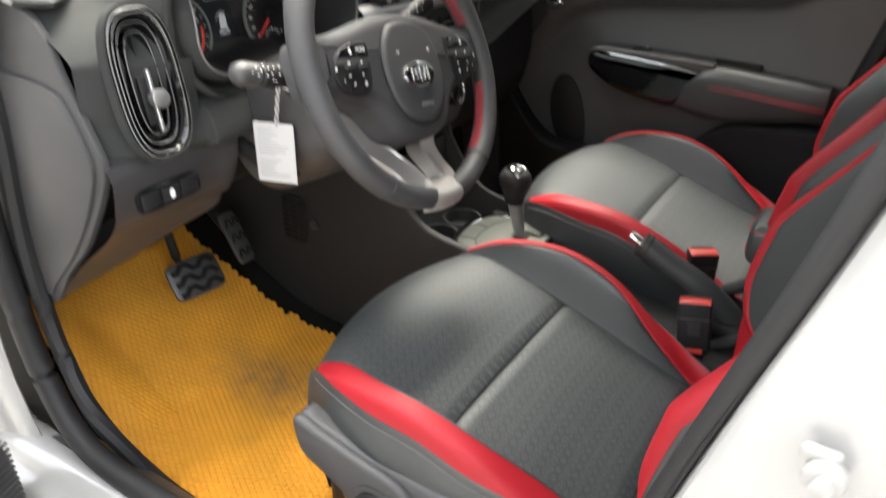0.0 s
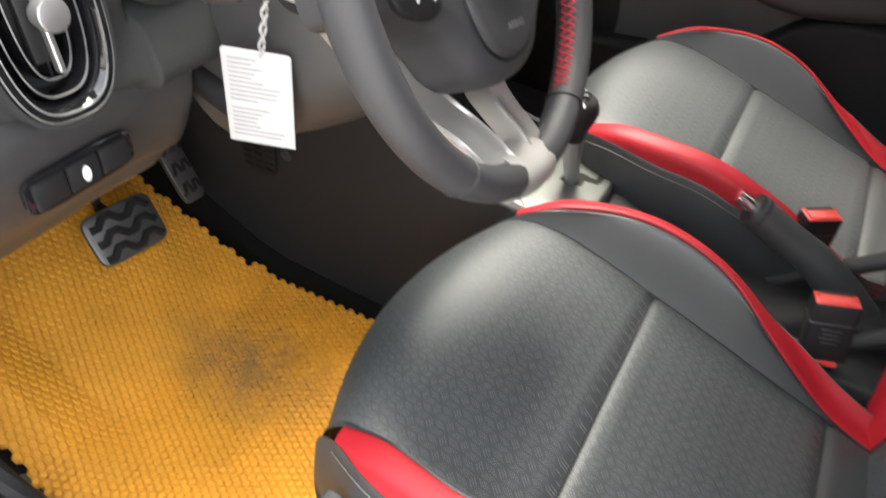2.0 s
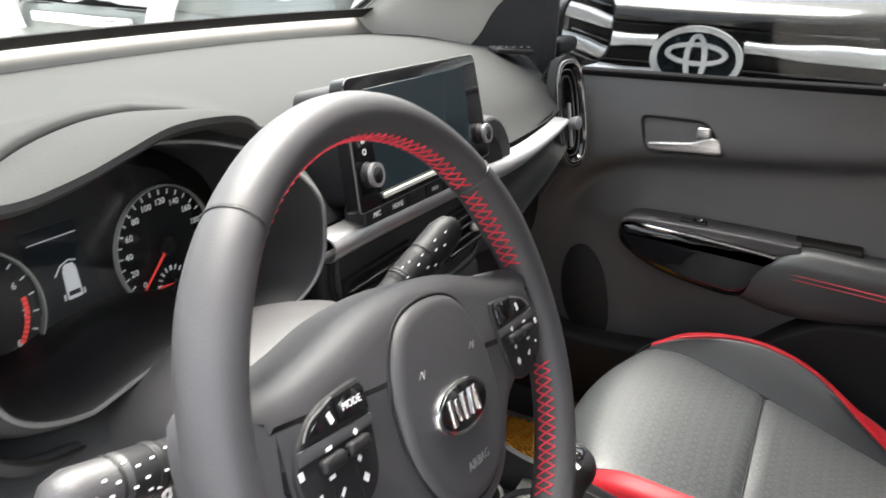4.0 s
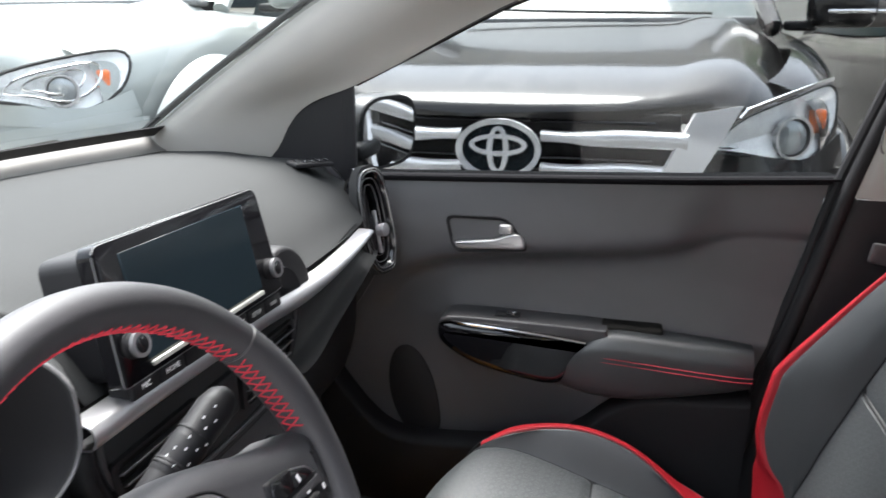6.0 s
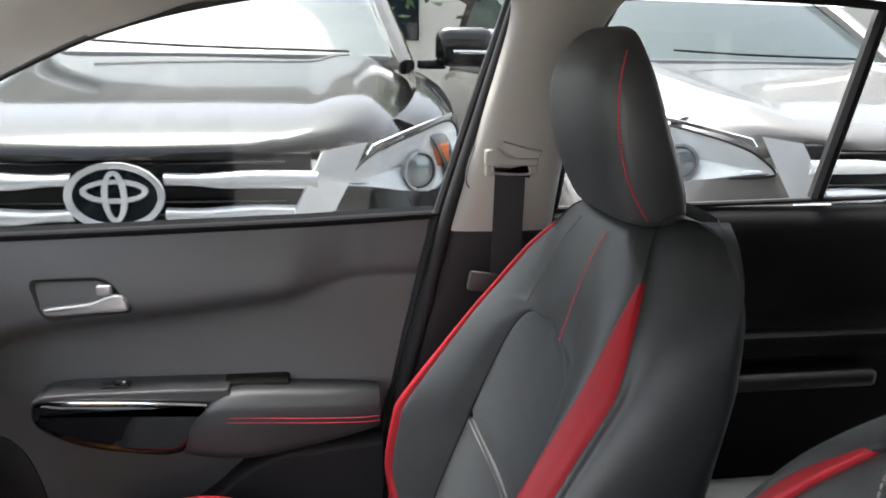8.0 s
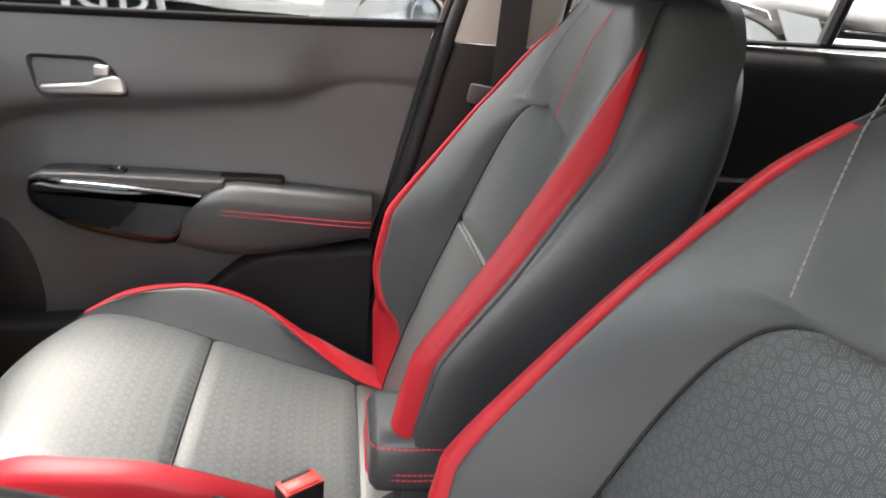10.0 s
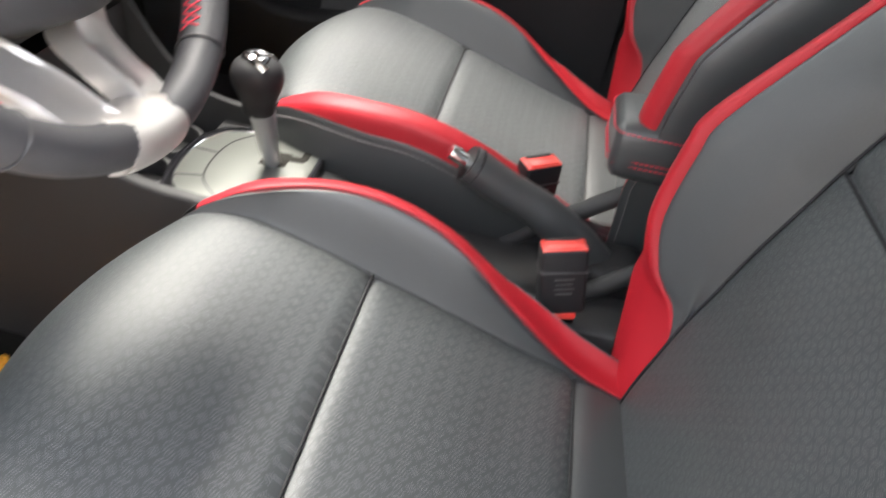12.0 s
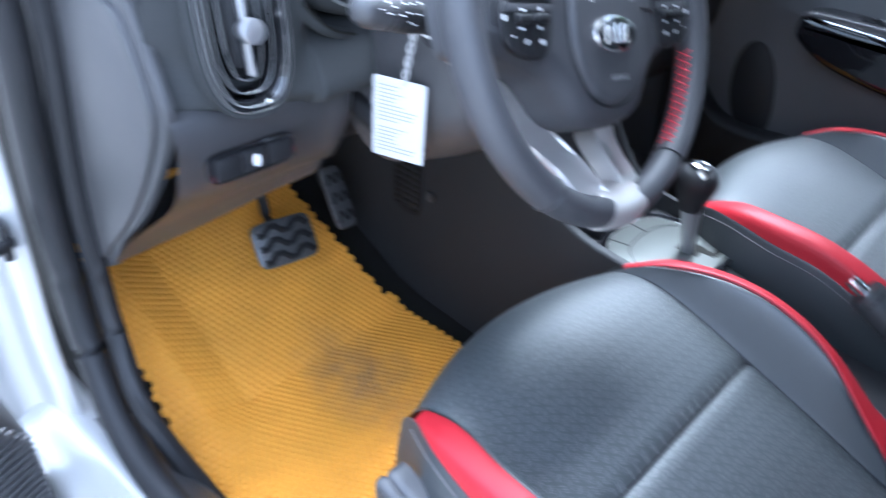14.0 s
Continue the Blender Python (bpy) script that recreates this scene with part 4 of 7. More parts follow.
        for y, xi, xo, z in ((-0.030, 0.088, 0.136, -0.054), (-0.050, 0.080, 0.124, -0.052), (-0.070, 0.066, 0.112, -0.050), (-0.090, 0.048, 0.098, -0.047), (-0.115, 0.026, 0.074, -0.040), (-0.140, 0.018, 0.060, -0.022), (-0.160, 0.016, 0.057, -0.008), (-0.180, 0.010, 0.050, 0.004), (-0.192, 0.004, 0.044, 0.008)):
            bar.append([W @ Vector((s * x, yy, zz)) for x, yy, zz in ((xo + 0.001, y + 0.006, z - 0.022), (xo + 0.001, y, z - 0.006), (xo - 0.002, y, z - 0.001), (xo * 0.55 + xi * 0.45, y, z + 0.0015), (xi + 0.007, y, z + 0.0025), (xi + 0.004, y, z + 0.0055), (xi + 0.001, y, z + 0.0045), (xi, y, z - 0.002), (xi + 0.002, y, z - 0.022))])
        part("lower_spoke", loft([list(r) for r in zip(*[smoothed(c, 5) for c in zip(*bar)])], True, True), SPOKE, root, "satin silver lower spoke")
    words("MODE", 0.0062, W @ pose(-0.1035, 0.0200, 0.0152), WHITEINK, root)
    rows = []
    for y, z, hw in ((-0.164, -0.020, 0.026), (-0.165, -0.010, 0.028), (-0.168, -0.001, 0.031), (-0.176, 0.0105, 0.034), (-0.186, 0.0185, 0.035), (-0.196, 0.0188, 0.035), (-0.205, 0.0125, 0.034), (-0.2092, 0.002, 0.033), (-0.208, -0.010, 0.032)):
        rows.append([W @ Vector((x * hw, y + 0.19 - math.sqrt(0.0361 - (x * hw) ** 2), z - 0.0035 * abs(x) ** 6)) for x in (-1, -0.96, -0.7, -0.3, 0, 0.3, 0.7, 0.96, 1)])
    part("spoke_foot", thick(loft(surf(rows, 3, 4)), 0.003), SPOKE, root, "satin silver foot joining both lower spokes")
    return root


wheel()

# steering column, stalks and tag
col = thing("steering_column", (-0.345, 0.15, 0.86), "black plastic steering column shroud with ignition barrel", "steering column")
A = axes((-0.322, 0.058, 0.915), (1, 0, 0), (0, math.sin(radians(24)), math.cos(radians(24))))
rows = []
for d, rx, ru, rl in ((0.0, 0.050, 0.045, 0.050), (0.025, 0.074, 0.060, 0.072), (0.06, 0.096, 0.074, 0.092), (0.10, 0.104, 0.082, 0.104), (0.16, 0.104, 0.084, 0.112), (0.24, 0.100, 0.078, 0.115)):
    rows.append([A @ Vector((x * rx, (y * ru if y > 0 else y * rl), -d)) for x, y in oval(1, 1, 32, 2.6)])
part("shroud", loft([list(r) for r in zip(*[smoothed(c, 4) for c in zip(*rows)])], True, True), PLASTIC, col)
part("shroud_lower", rbox((-0.365, 0.215, 0.795), (0.14, 0.12, 0.03), 0.012, 3, pose(0, 0, 0, 20).to_3x3()), BLACK, col, "black lower column cover")
part("boot_ring", ring(oval(0.027, 0.027), oval(0.019, 0.019), 0.012, axes((-0.418, 0.121, 0.926), (0.05, -1, 0), (0.28, 0, 1))), BLACK, col)


def stalk(name, a, b, label, knob):
    root = thing(name, a, label, "column stalk", "column stalks")
    a, b = Vector(a), Vector(b)
    prof = [(0.0, 0.008), (0.12, 0.0085), (0.16, 0.013), (0.45, 0.0140), (0.47, 0.0150), (0.66, 0.0156), (0.68, 0.0150), (0.88, 0.0158), (0.96, 0.0125), (1.0, 0.006)]
    cuts = ((0, 4, BLACK, "arm"), (3, 6, BLACK, "ring"), (5, 10, knob, "tip"))
    for i, j, mtl, nm in cuts:
        part(nm, tube([a.lerp(b, t) for t, r in prof[i:j]], [r for t, r in prof[i:j]], 16), mtl, root)
    for t in (0.49, 0.51, 0.70):
        part("ridge", disc(a.lerp(b, t), (b - a).normalized(), 0.0158, 0.0022, 24, 0.0006), BLACK, root)
    d = (b - a).normalized()
    sidev = d.cross(Vector((0, -0.8, 0.6))).normalized()
    face = d.cross(sidev).normalized()
    if face.y > 0:
        face, sidev = -face, -sidev
    mk = bmesh.new()
    for t, o in ((0.22, 0.3), (0.27, -0.4), (0.32, 0.2), (0.37, -0.3), (0.40, 0.5), (0.46, -0.5), (0.50, 0.3), (0.53, 0.9), (0.55, -0.3), (0.58, 0.8), (0.60, 0.3), (0.63, -0.2), (0.66, 0.5), (0.68, -0.5), (0.74, 0.1), (0.78, 0.5), (0.80, -0.1), (0.86, 0.35)):
        q = a.lerp(b, t) + face * (0.0138 if t < 0.45 else 0.0152) * math.cos(o) + sidev * (0.0138 if t < 0.45 else 0.0152) * math.sin(o)
        merge(mk, plate([(-0.0013, -0.0006), (0.0013, -0.0006), (0.0013, 0.0006), (-0.0013, 0.0006)], 0.0006, axes(q, d, sidev if sidev.cross(d).dot(face) < 0 else -sidev), 0))
    part("marks", mk, WHITEINK, root)
    part("collar", disc(a.lerp(b, 0.10), d, 0.0165, 0.004, 24, 0.001), CHROME, root, "thin bright collar")
    part("boot", disc(a.lerp(b, -0.05), d, 0.0185, 0.015, 24, 0.004), RUBBER, root, "black rubber boot")
    return root


stalk("indicator_stalk", (-0.415, 0.118, 0.925), (-0.536, 0.122, 0.960), "dark grey indicator stalk with white symbols", PLASTIC)
stalk("wiper_stalk", (-0.275, 0.125, 0.918), (-0.150, 0.094, 0.992), "black wiper stalk with white symbols", BLACK)

tag = thing("key_tag", (-0.44, 0.16, 0.775), "white printed card tag hanging from the stalk", "tag")
TG = axes((-0.439, 0.1625, 0.862), (0.30, -0.95, 0.0), (0.0, 0.05, 1))
part("card", plate([(-0.030, -0.088), (0.030, -0.088), (0.0305, -0.002), (0.028, 0.0), (-0.028, 0.0), (-0.0305, -0.002)], 0.0009, TG, 0.0003), PAPER, tag)
ink = bmesh.new()
random.seed(4)
for k in range(17):
    w = random.uniform(0.018, 0.048)
    y = -0.008 - k * 0.0042 - (0.004 if k > 9 else 0)
    merge(ink, plate([(-0.025, y), (-0.025 + w, y), (-0.025 + w, y - 0.0013), (-0.025, y - 0.0013)], 0.0002, TG @ pose(0, 0, 0.0009), 0))
part("print", ink, INK, tag, "rows of small grey print")
twist = bmesh.new()
for k in (0, math.pi):
    tube([(-0.438 + 0.0022 * math.cos(0.9 * i + k), 0.158 - 0.012 * (i / 15) + 0.0022 * math.sin(0.9 * i + k), 0.858 + 0.062 * i / 15) for i in range(16)], 0.0013, 6, into=twist)
tube(smoothed([(-0.438, 0.146, 0.918), (-0.437, 0.128, 0.940), (-0.437, 0.112, 0.945), (-0.437, 0.100, 0.934), (-0.437, 0.116, 0.914), (-0.438, 0.144, 0.917)], 6), 0.0013, 6, into=twist)
part("string", twist, PAPER, tag, "twisted white string")


# ---- dashboard ----
dash = thing("dashboard", (0, 0.45, 0.5), "black grained dashboard with silver trim strip and oval vents", "dashboard")
XS = (-0.645, -0.62, -0.56, -0.505, -0.495, -0.48, -0.40, -0.30, -0.21, -0.195, -0.185, -0.10, 0.0, 0.10, 0.20, 0.30, 0.40, 0.48, 0.55, 0.61, 0.645)

RIDGE = [(-0.490, 0.236, 1.076), (-0.470, 0.250, 1.081), (-0.448, 0.263, 1.086), (-0.415, 0.280, 1.091), (-0.380, 0.293, 1.0935), (-0.345, 0.300, 1.0945), (-0.305, 0.300, 1.093), (-0.260, 0.292, 1.085), (-0.225, 0.277, 1.073), (-0.200, 0.262, 1.062)]


def edge_back(x):
    """The face of the dash bows: how far the ends lie from the middle."""
    return 0.06 * (abs(x) / 0.645) ** 6


rows = []
for x in [-0.645 + 1.29 * i / 110 for i in range(111)]:
    b = edge_back(x)
    far = 0.82 - 0.15 * (abs(x) / 0.645) ** 2.5
    dz = -0.03 * (abs(x) / 0.645) ** 4
    d = abs(x + 0.345)
    w = max(0.0, min(1.0, (0.215 - d) / 0.07))
    w = w * w * (3 - 2 * w)
    ry = np.interp(x, [p[0] for p in RIDGE], [p[1] for p in RIDGE])
    rz = np.interp(x, [p[0] for p in RIDGE], [p[2] for p in RIDGE])
    plain = [(far, 1.045), (far - 0.12, 1.055 + dz * 0.3), (0.50, 1.068 + dz), (0.37, 1.058 + dz), (0.305 + b * 0.5, 1.036 + dz), (0.258 + b * 0.7, 1.004 + dz * 0.5), (0.228 + b * 0.8, 0.970), (0.2145 + b, 0.9565)]
    lipped = [(far, 1.045), (far - 0.12, 1.055 + dz * 0.3), (0.50, 1.068 + dz), (ry + 0.11, 1.073), (ry + 0.05, max(1.070, rz - 0.004)), (ry + 0.009, rz + 0.004), (ry - 0.001, rz - 0.001), (ry + 0.002, rz - 0.014)]
    rows.append([(x, p[0] * (1 - w) + r[0] * w, p[1] * (1 - w) + r[1] * w) if k < 7 or d < 0.172 else (x, p[0], p[1]) for k, (p, r) in enumerate(zip(plain, lipped))])
part("top_pad", loft([smoothed(r, 6) for r in rows]), DASH, dash, "grained soft dash top")
rows = []
for x in XS:
    b = edge_back(x)
    low = 0.842 if x < 0.12 else min(0.885, 0.815 + 0.23 * max(0, x - 0.15))
    if x > 0.12:
        rows.append([(x, y + b * (1 if y < 0.29 else 0), low + (z - 0.842) * ((0.936 - low) / 0.094 if z > 0.842 else 1)) for y, z in ((0.216, 0.936), (0.220, 0.915), (0.222, 0.890), (0.217, 0.872), (0.206, 0.862), (0.200, 0.842), (0.30, 0.825))])
        continue
    rows.append([(x, (0.2145 if x < -0.27 else 0.216) + b, 0.9565 if x < -0.27 else 0.936), (x, (0.216 if x < -0.27 else 0.220) + b, 0.915), (x, 0.220 + b, 0.885), (x, 0.212 + b, 0.858), (x, 0.212 + b, 0.842), (x, 0.235 + b, 0.828), (x, 0.30, 0.815)])
for k, x in enumerate(XS):
    if -0.50 < x < -0.19:
        rows[k] = [(x, 0.300, 0.912), (x, 0.262, 0.904), (x, 0.236, 0.892), (x, 0.220, 0.872), (x, 0.212, 0.842), (x, 0.235, 0.828), (x, 0.30, 0.815)]
part("face_panel", loft(surf(rows, 4, 4)), DASH, dash, "grained lower dash face")
def strip_z(x):
    """Height of the middle of the silver strip, dipping before it climbs to the vent."""
    return float(np.interp(x, (-0.26, -0.05, 0.10, 0.20, 0.27, 0.36, 0.46), (0.960, 0.956, 0.948, 0.940, 0.938, 0.943, 0.951)))


strip = []
for x in (-0.198, -0.16, -0.10, 0.0, 0.10, 0.20, 0.30, 0.40, 0.455, 0.475):
    b, tall, zc = edge_back(x), 0.021 if x < 0.2 else 0.021 - 0.013 * (x - 0.2) / 0.27, strip_z(x)
    strip.append([(x, 0.212 + b, zc + tall * 0.62), (x, 0.192 + b, zc + tall * 0.55), (x, 0.186 + b, zc), (x, 0.192 + b, zc - tall * 0.5), (x, 0.212 + b, zc - tall * 0.6)])
part("trim_strip", thick(loft(surf(strip, 4, 4)), 0.002), SATIN, dash, "long satin silver trim strip")
part("strip_line", tube(smoothed([(x, 0.206 + edge_back(x), strip_z(x) - 0.017) for x in (0.24, 0.30, 0.38, 0.47)], 5), 0.0022, 8), RIMGREY, dash)
part("strip_channel", loft([[(x, 0.216 + edge_back(x), strip_z(x) + 0.014), (x, 0.224 + edge_back(x), strip_z(x)), (x, 0.217 + edge_back(x), strip_z(x) - 0.014)] for x in XS if -0.19 < x < 0.5]), BLACK, dash)
# glovebox and lower faces
rows = [[(x, 0.31, 0.83 + 0.1 * max(0, x - 0.2)), (x, 0.295, 0.79), (x, 0.30, 0.70), (x, 0.34, 0.60), (x, 0.42, 0.56), (x, 0.70, 0.60)] for x in (0.14, 0.3, 0.5, 0.63)]
# Shadow under the dash face is put into the lid's dark colour.
part("glovebox", loft(surf(rows, 3, 4)), REARPL, dash, "glovebox lid coloured dark for shade")
# end covers
for s in (-1, 1):
    e = [(0.66, 1.03), (0.50, 1.035), (0.36, 1.03), (0.315, 1.0), (0.295, 0.95), (0.262, 0.88), (0.250, 0.845), (0.268, 0.80), (0.33, 0.71), (0.40, 0.64), (0.472, 0.565), (0.62, 0.58), (0.68, 0.75)]
    pts = [(p[0], p[1]) for p in smoothed([(a, b, 0) for a, b in e], 3, True)]
    m = axes((s * 0.638, 0, 0), (0, 1, 0), (0, 0, 1))
    if s < 0:
        m = m @ Matrix.Scale(-1, 4, (0, 0, 1))
    part("end_panel", plate(pts, 0.010, m, 0.004), PLASTIC, dash, "dark plastic dash end panel")
    f = [(0.60, 0.945), (0.48, 0.945), (0.33, 0.938), (0.295, 0.915), (0.275, 0.87), (0.268, 0.835), (0.30, 0.77), (0.36, 0.69), (0.43, 0.62), (0.47, 0.59), (0.62, 0.62)]
    pts = [(p[0], p[1]) for p in smoothed([(a, b, 0) for a, b in f], 3, True)]
    part("fuse_cover", plate(pts, 0.006, Matrix.Translation((s * 0.010, 0, 0)) @ m, 0.003), PLASTIC, dash)
# driver's knee panel
rows = []
for x, zb, yb in ((-0.646, 0.565, 0.475), (-0.60, 0.585, 0.45), (-0.54, 0.625, 0.40), (-0.48, 0.665, 0.355), (-0.434, 0.70, 0.315)):
    zt = 0.842
    rows.append([(x, 0.30, zt + 0.012), (x, 0.258, zt + 0.004), (x, 0.243, zt - 0.012), (x, 0.246, 0.795), (x, 0.268, 0.745), (x, (0.268 + yb) / 2, (0.745 + zb) / 2 + 0.004), (x, yb, zb), (x, yb + 0.10, zb + 0.015)])
rows.append([(-0.432, 0.34, z) for z in (0.854, 0.846, 0.83, 0.795, 0.77, 0.75, 0.71, 0.72)])
part("knee_panel", loft(surf(rows, 4, 4)), PLASTIC, dash, "grained dark plastic knee panel")
rk = axes((-0.567, 0.2425, 0.786), (1, 0.0, 0.0), (0, 0.06, 1)) 
part("switch_bezel", plate(oval(0.052, 0.0165, 28, 5), 0.005, rk, 0.002), PIANO, dash)
for k in (-1, 0, 1):
    part("switch_blank", rbox(rk @ Vector((k * 0.031, 0, 0.006)), (0.029, 0.023, 0.005), 0.002, 2, rk.to_3x3()), BLACK, dash)
part("switch_mark", plate(oval(0.004, 0.007, 12), 0.0005, rk @ pose(0.0, 0, 0.0095), 0), WHITEINK, dash)
# knee bolster under the column
rows = [[(x, 0.33, 0.75), (x, 0.36, 0.70), (x, 0.44, 0.66), (x, 0.60, 0.66), (x, 0.8, 0.8)] for x in (-0.44, -0.3, -0.16)]
part("under_cover", loft(surf(rows, 2, 3)), BLACK, dash)


def vent(cx, cy, label):
    """Upright oval air vent at a dash end: housing, gloss bezel, slats, thumb knob."""
    lean = 0.20
    m = axes((cx, cy, 0.938 if cx < 0 else 0.945), (1, -0.10 if cx < 0 else -0.26, 0), (0, lean, 1))
    v = part("vent_housing", ring(oval(0.0495, 0.0975, 56, 2.7), oval(0.0455, 0.093, 56, 2.8), 0.016, m @ pose(0, 0, -0.014)), DASH, dash, label)
    def hoop(name, secs, mat, label=""):
        part(name, loft([[m @ Vector((px, py, z)) for px, py in oval(a, b, 56, 2.9)] for a, b, z in secs], True), mat, v, label)
    hoop("bezel", ((0.0462, 0.0937, -0.012), (0.0462, 0.0937, 0.001), (0.0440, 0.0912, 0.0055), (0.0395, 0.0865, 0.0055), (0.0345, 0.0812, -0.001), (0.0325, 0.0785, -0.012), (0.0325, 0.0785, -0.034)), PIANO, "glossy black oval bezel")
    hoop("inner_ring", ((0.0310, 0.0768, -0.034), (0.0310, 0.0768, -0.006), (0.0302, 0.0758, -0.0035), (0.0285, 0.0738, -0.0035), (0.0272, 0.0722, -0.008), (0.0272, 0.0722, -0.034)), PIANO)
    hoop("core_ring", ((0.0200, 0.0648, -0.034), (0.0200, 0.0648, -0.008), (0.0194, 0.0640, -0.0060), (0.0184, 0.0628, -0.0060), (0.0178, 0.0620, -0.010), (0.0178, 0.0620, -0.034)), PIANO)
    # Grey lines along the gloss rings: highlights put in as colour.
    hoop("bezel_glint", ((0.0448, 0.0921, 0.0042), (0.0445, 0.0918, 0.0052), (0.0440, 0.0913, 0.0058), (0.0436, 0.0909, 0.0052)), RIMGREY)
    for name2, ax2, ay2, z in (("ring_glint", 0.0296, 0.0750, -0.0030), ("ring_glint", 0.0190, 0.0635, -0.0055), ("ring_glint", 0.0392, 0.0860, 0.0056)):
        part(name2, tube([m @ Vector((px, py, z)) for px, py in oval(ax2, ay2, 56, 2.9)], 0.0007, 5, True), RIMGREY, v)
    part("back", plate(oval(0.033, 0.079, 40, 3.0), 0.004, m @ pose(0, 0, -0.038), 0), CARPET, v)
    part("slat", rbox(m @ Vector((0.0, 0, -0.020)), (0.0018, 0.124, 0.016), 0.0006, 1, m.to_3x3()), BLACK, v)
    for k in (-0.0235, 0.0235):
        part("slat", rbox(m @ Vector((k, 0, -0.024)), (0.0016, 0.120, 0.014), 0.0006, 1, m.to_3x3()), BLACK, v)
    part("slider", rbox(m @ Vector((0.004, -0.022, -0.006)), (0.0055, 0.078, 0.008), 0.0022, 3, m.to_3x3()), SATIN, v, "satin silver slider bar")
    part("slider_shoe", rbox(m @ Vector((-0.002, -0.022, -0.012)), (0.016, 0.060, 0.008), 0.002, 2, m.to_3x3()), BLACK, v)
    for zz, r in ((-0.003, 0.0100), (0.002, 0.0112), (0.007, 0.0118)):
        part("knob", disc(m @ Vector((0.004, -0.019, zz)), m.to_3x3() @ Vector((0, 0, 1)), r, 0.0042 if zz < 0.006 else 0.006, 24, 0.0016), SATIN, v, "ribbed satin vent knob")
    return v


vent(-0.573, 0.232, "grained oval vent surround")
vent(0.572, 0.226, "grained oval vent surround")

# instrument hood and cluster
def bowl(secs):
    return loft([[(-0.345 + x * a * (0.93 if x > 0 else 1.0), y - 0.034 * max(0, x) + 0.085 * max(0, z - 0.1) ** 2, 0.990 + z * b + 0.014 * max(0, -z) * max(0, 1 - (x / 0.55) ** 2)) for x, z in oval(1, 1, 64, 3.0)] for a, b, y in secs], True)


cl = part("cluster_bowl", bowl(((0.168, 0.088, 0.300), (0.169, 0.090, 0.262), (0.166, 0.090, 0.243), (0.156, 0.084, 0.230), (0.149, 0.079, 0.226), (0.147, 0.0775, 0.229))), DASH, dash, "rounded cluster surround")
part("cluster_well", bowl(((0.147, 0.0775, 0.229), (0.145, 0.076, 0.234), (0.138, 0.072, 0.26), (0.130, 0.068, 0.335))), BLACK, cl, "black inner wall of the cluster")
part("cluster_rim", tube([(-0.345 + x * 0.149 * (0.93 if x > 0 else 1.0), 0.2255 - 0.034 * max(0, x) + 0.085 * max(0, z - 0.1) ** 2, 0.990 + z * 0.079 + 0.014 * max(0, -z) * max(0, 1 - (x / 0.55) ** 2)) for x, z in oval(1, 1, 72, 3.0)], 0.0018, 8, True), RIMGREY, cl, "thin silver cluster rim")
brow = smoothed([(-0.492, 0.222, 1.076), (-0.478, 0.213, 1.080), (-0.455, 0.207, 1.081), (-0.420, 0.204, 1.087), (-0.385, 0.206, 1.094), (-0.345, 0.213, 1.099), (-0.300, 0.220, 1.0965), (-0.258, 0.226, 1.089), (-0.232, 0.234, 1.075), (-0.205, 0.248, 1.063)], 4)
ridge = smoothed(RIDGE, 4)
rows = []
for v, u in zip(brow, ridge):
    v, u = Vector(v), Vector(u)
    rows.append([u + Vector((0, 0, -0.006)), u * 0.9 + v * 0.1 + Vector((0, 0, -0.001)), (u + v) / 2 + Vector((0, 0, 0.002)), v + Vector((0, 0.008, 0.002)), v + Vector((0, 0.001, -0.001)), v + Vector((0, 0.001, -0.006)), v + Vector((0, 0.010, -0.012)), Vector((-0.345 + (v.x + 0.345) * 0.93, 0.335, v.z - 0.024))])
part("cluster_hood", loft(rows), DASH, dash, "grained visor over the instruments")
lip = [(-0.487, 0.236, 1.076), (-0.508, 0.236, 1.060), (-0.521, 0.238, 1.035), (-0.527, 0.240, 1.0), (-0.523, 0.238, 0.962), (-0.507, 0.234, 0.928), (-0.478, 0.232, 0.902), (-0.43, 0.240, 0.885)]
part("cluster_lip", tube(smoothed(lip, 5), 0.006, 10), DASH, dash)
part("surround_gap", tube(smoothed([(x + 0.0062, y - 0.0045, z) for x, y, z in lip], 5), 0.0016, 6), CARPET, dash)
part("cluster_face", plate(oval(0.13, 0.072, 48, 2.6), 0.004, axes((-0.350, 0.338, 0.970), (1, 0, 0), (0, 0.12, 1)), 0), BLACK, dash, "black instrument face")
CM = axes((-0.356, 0.332, 0.957), (1, 0, 0), (0, 0.12, 1))
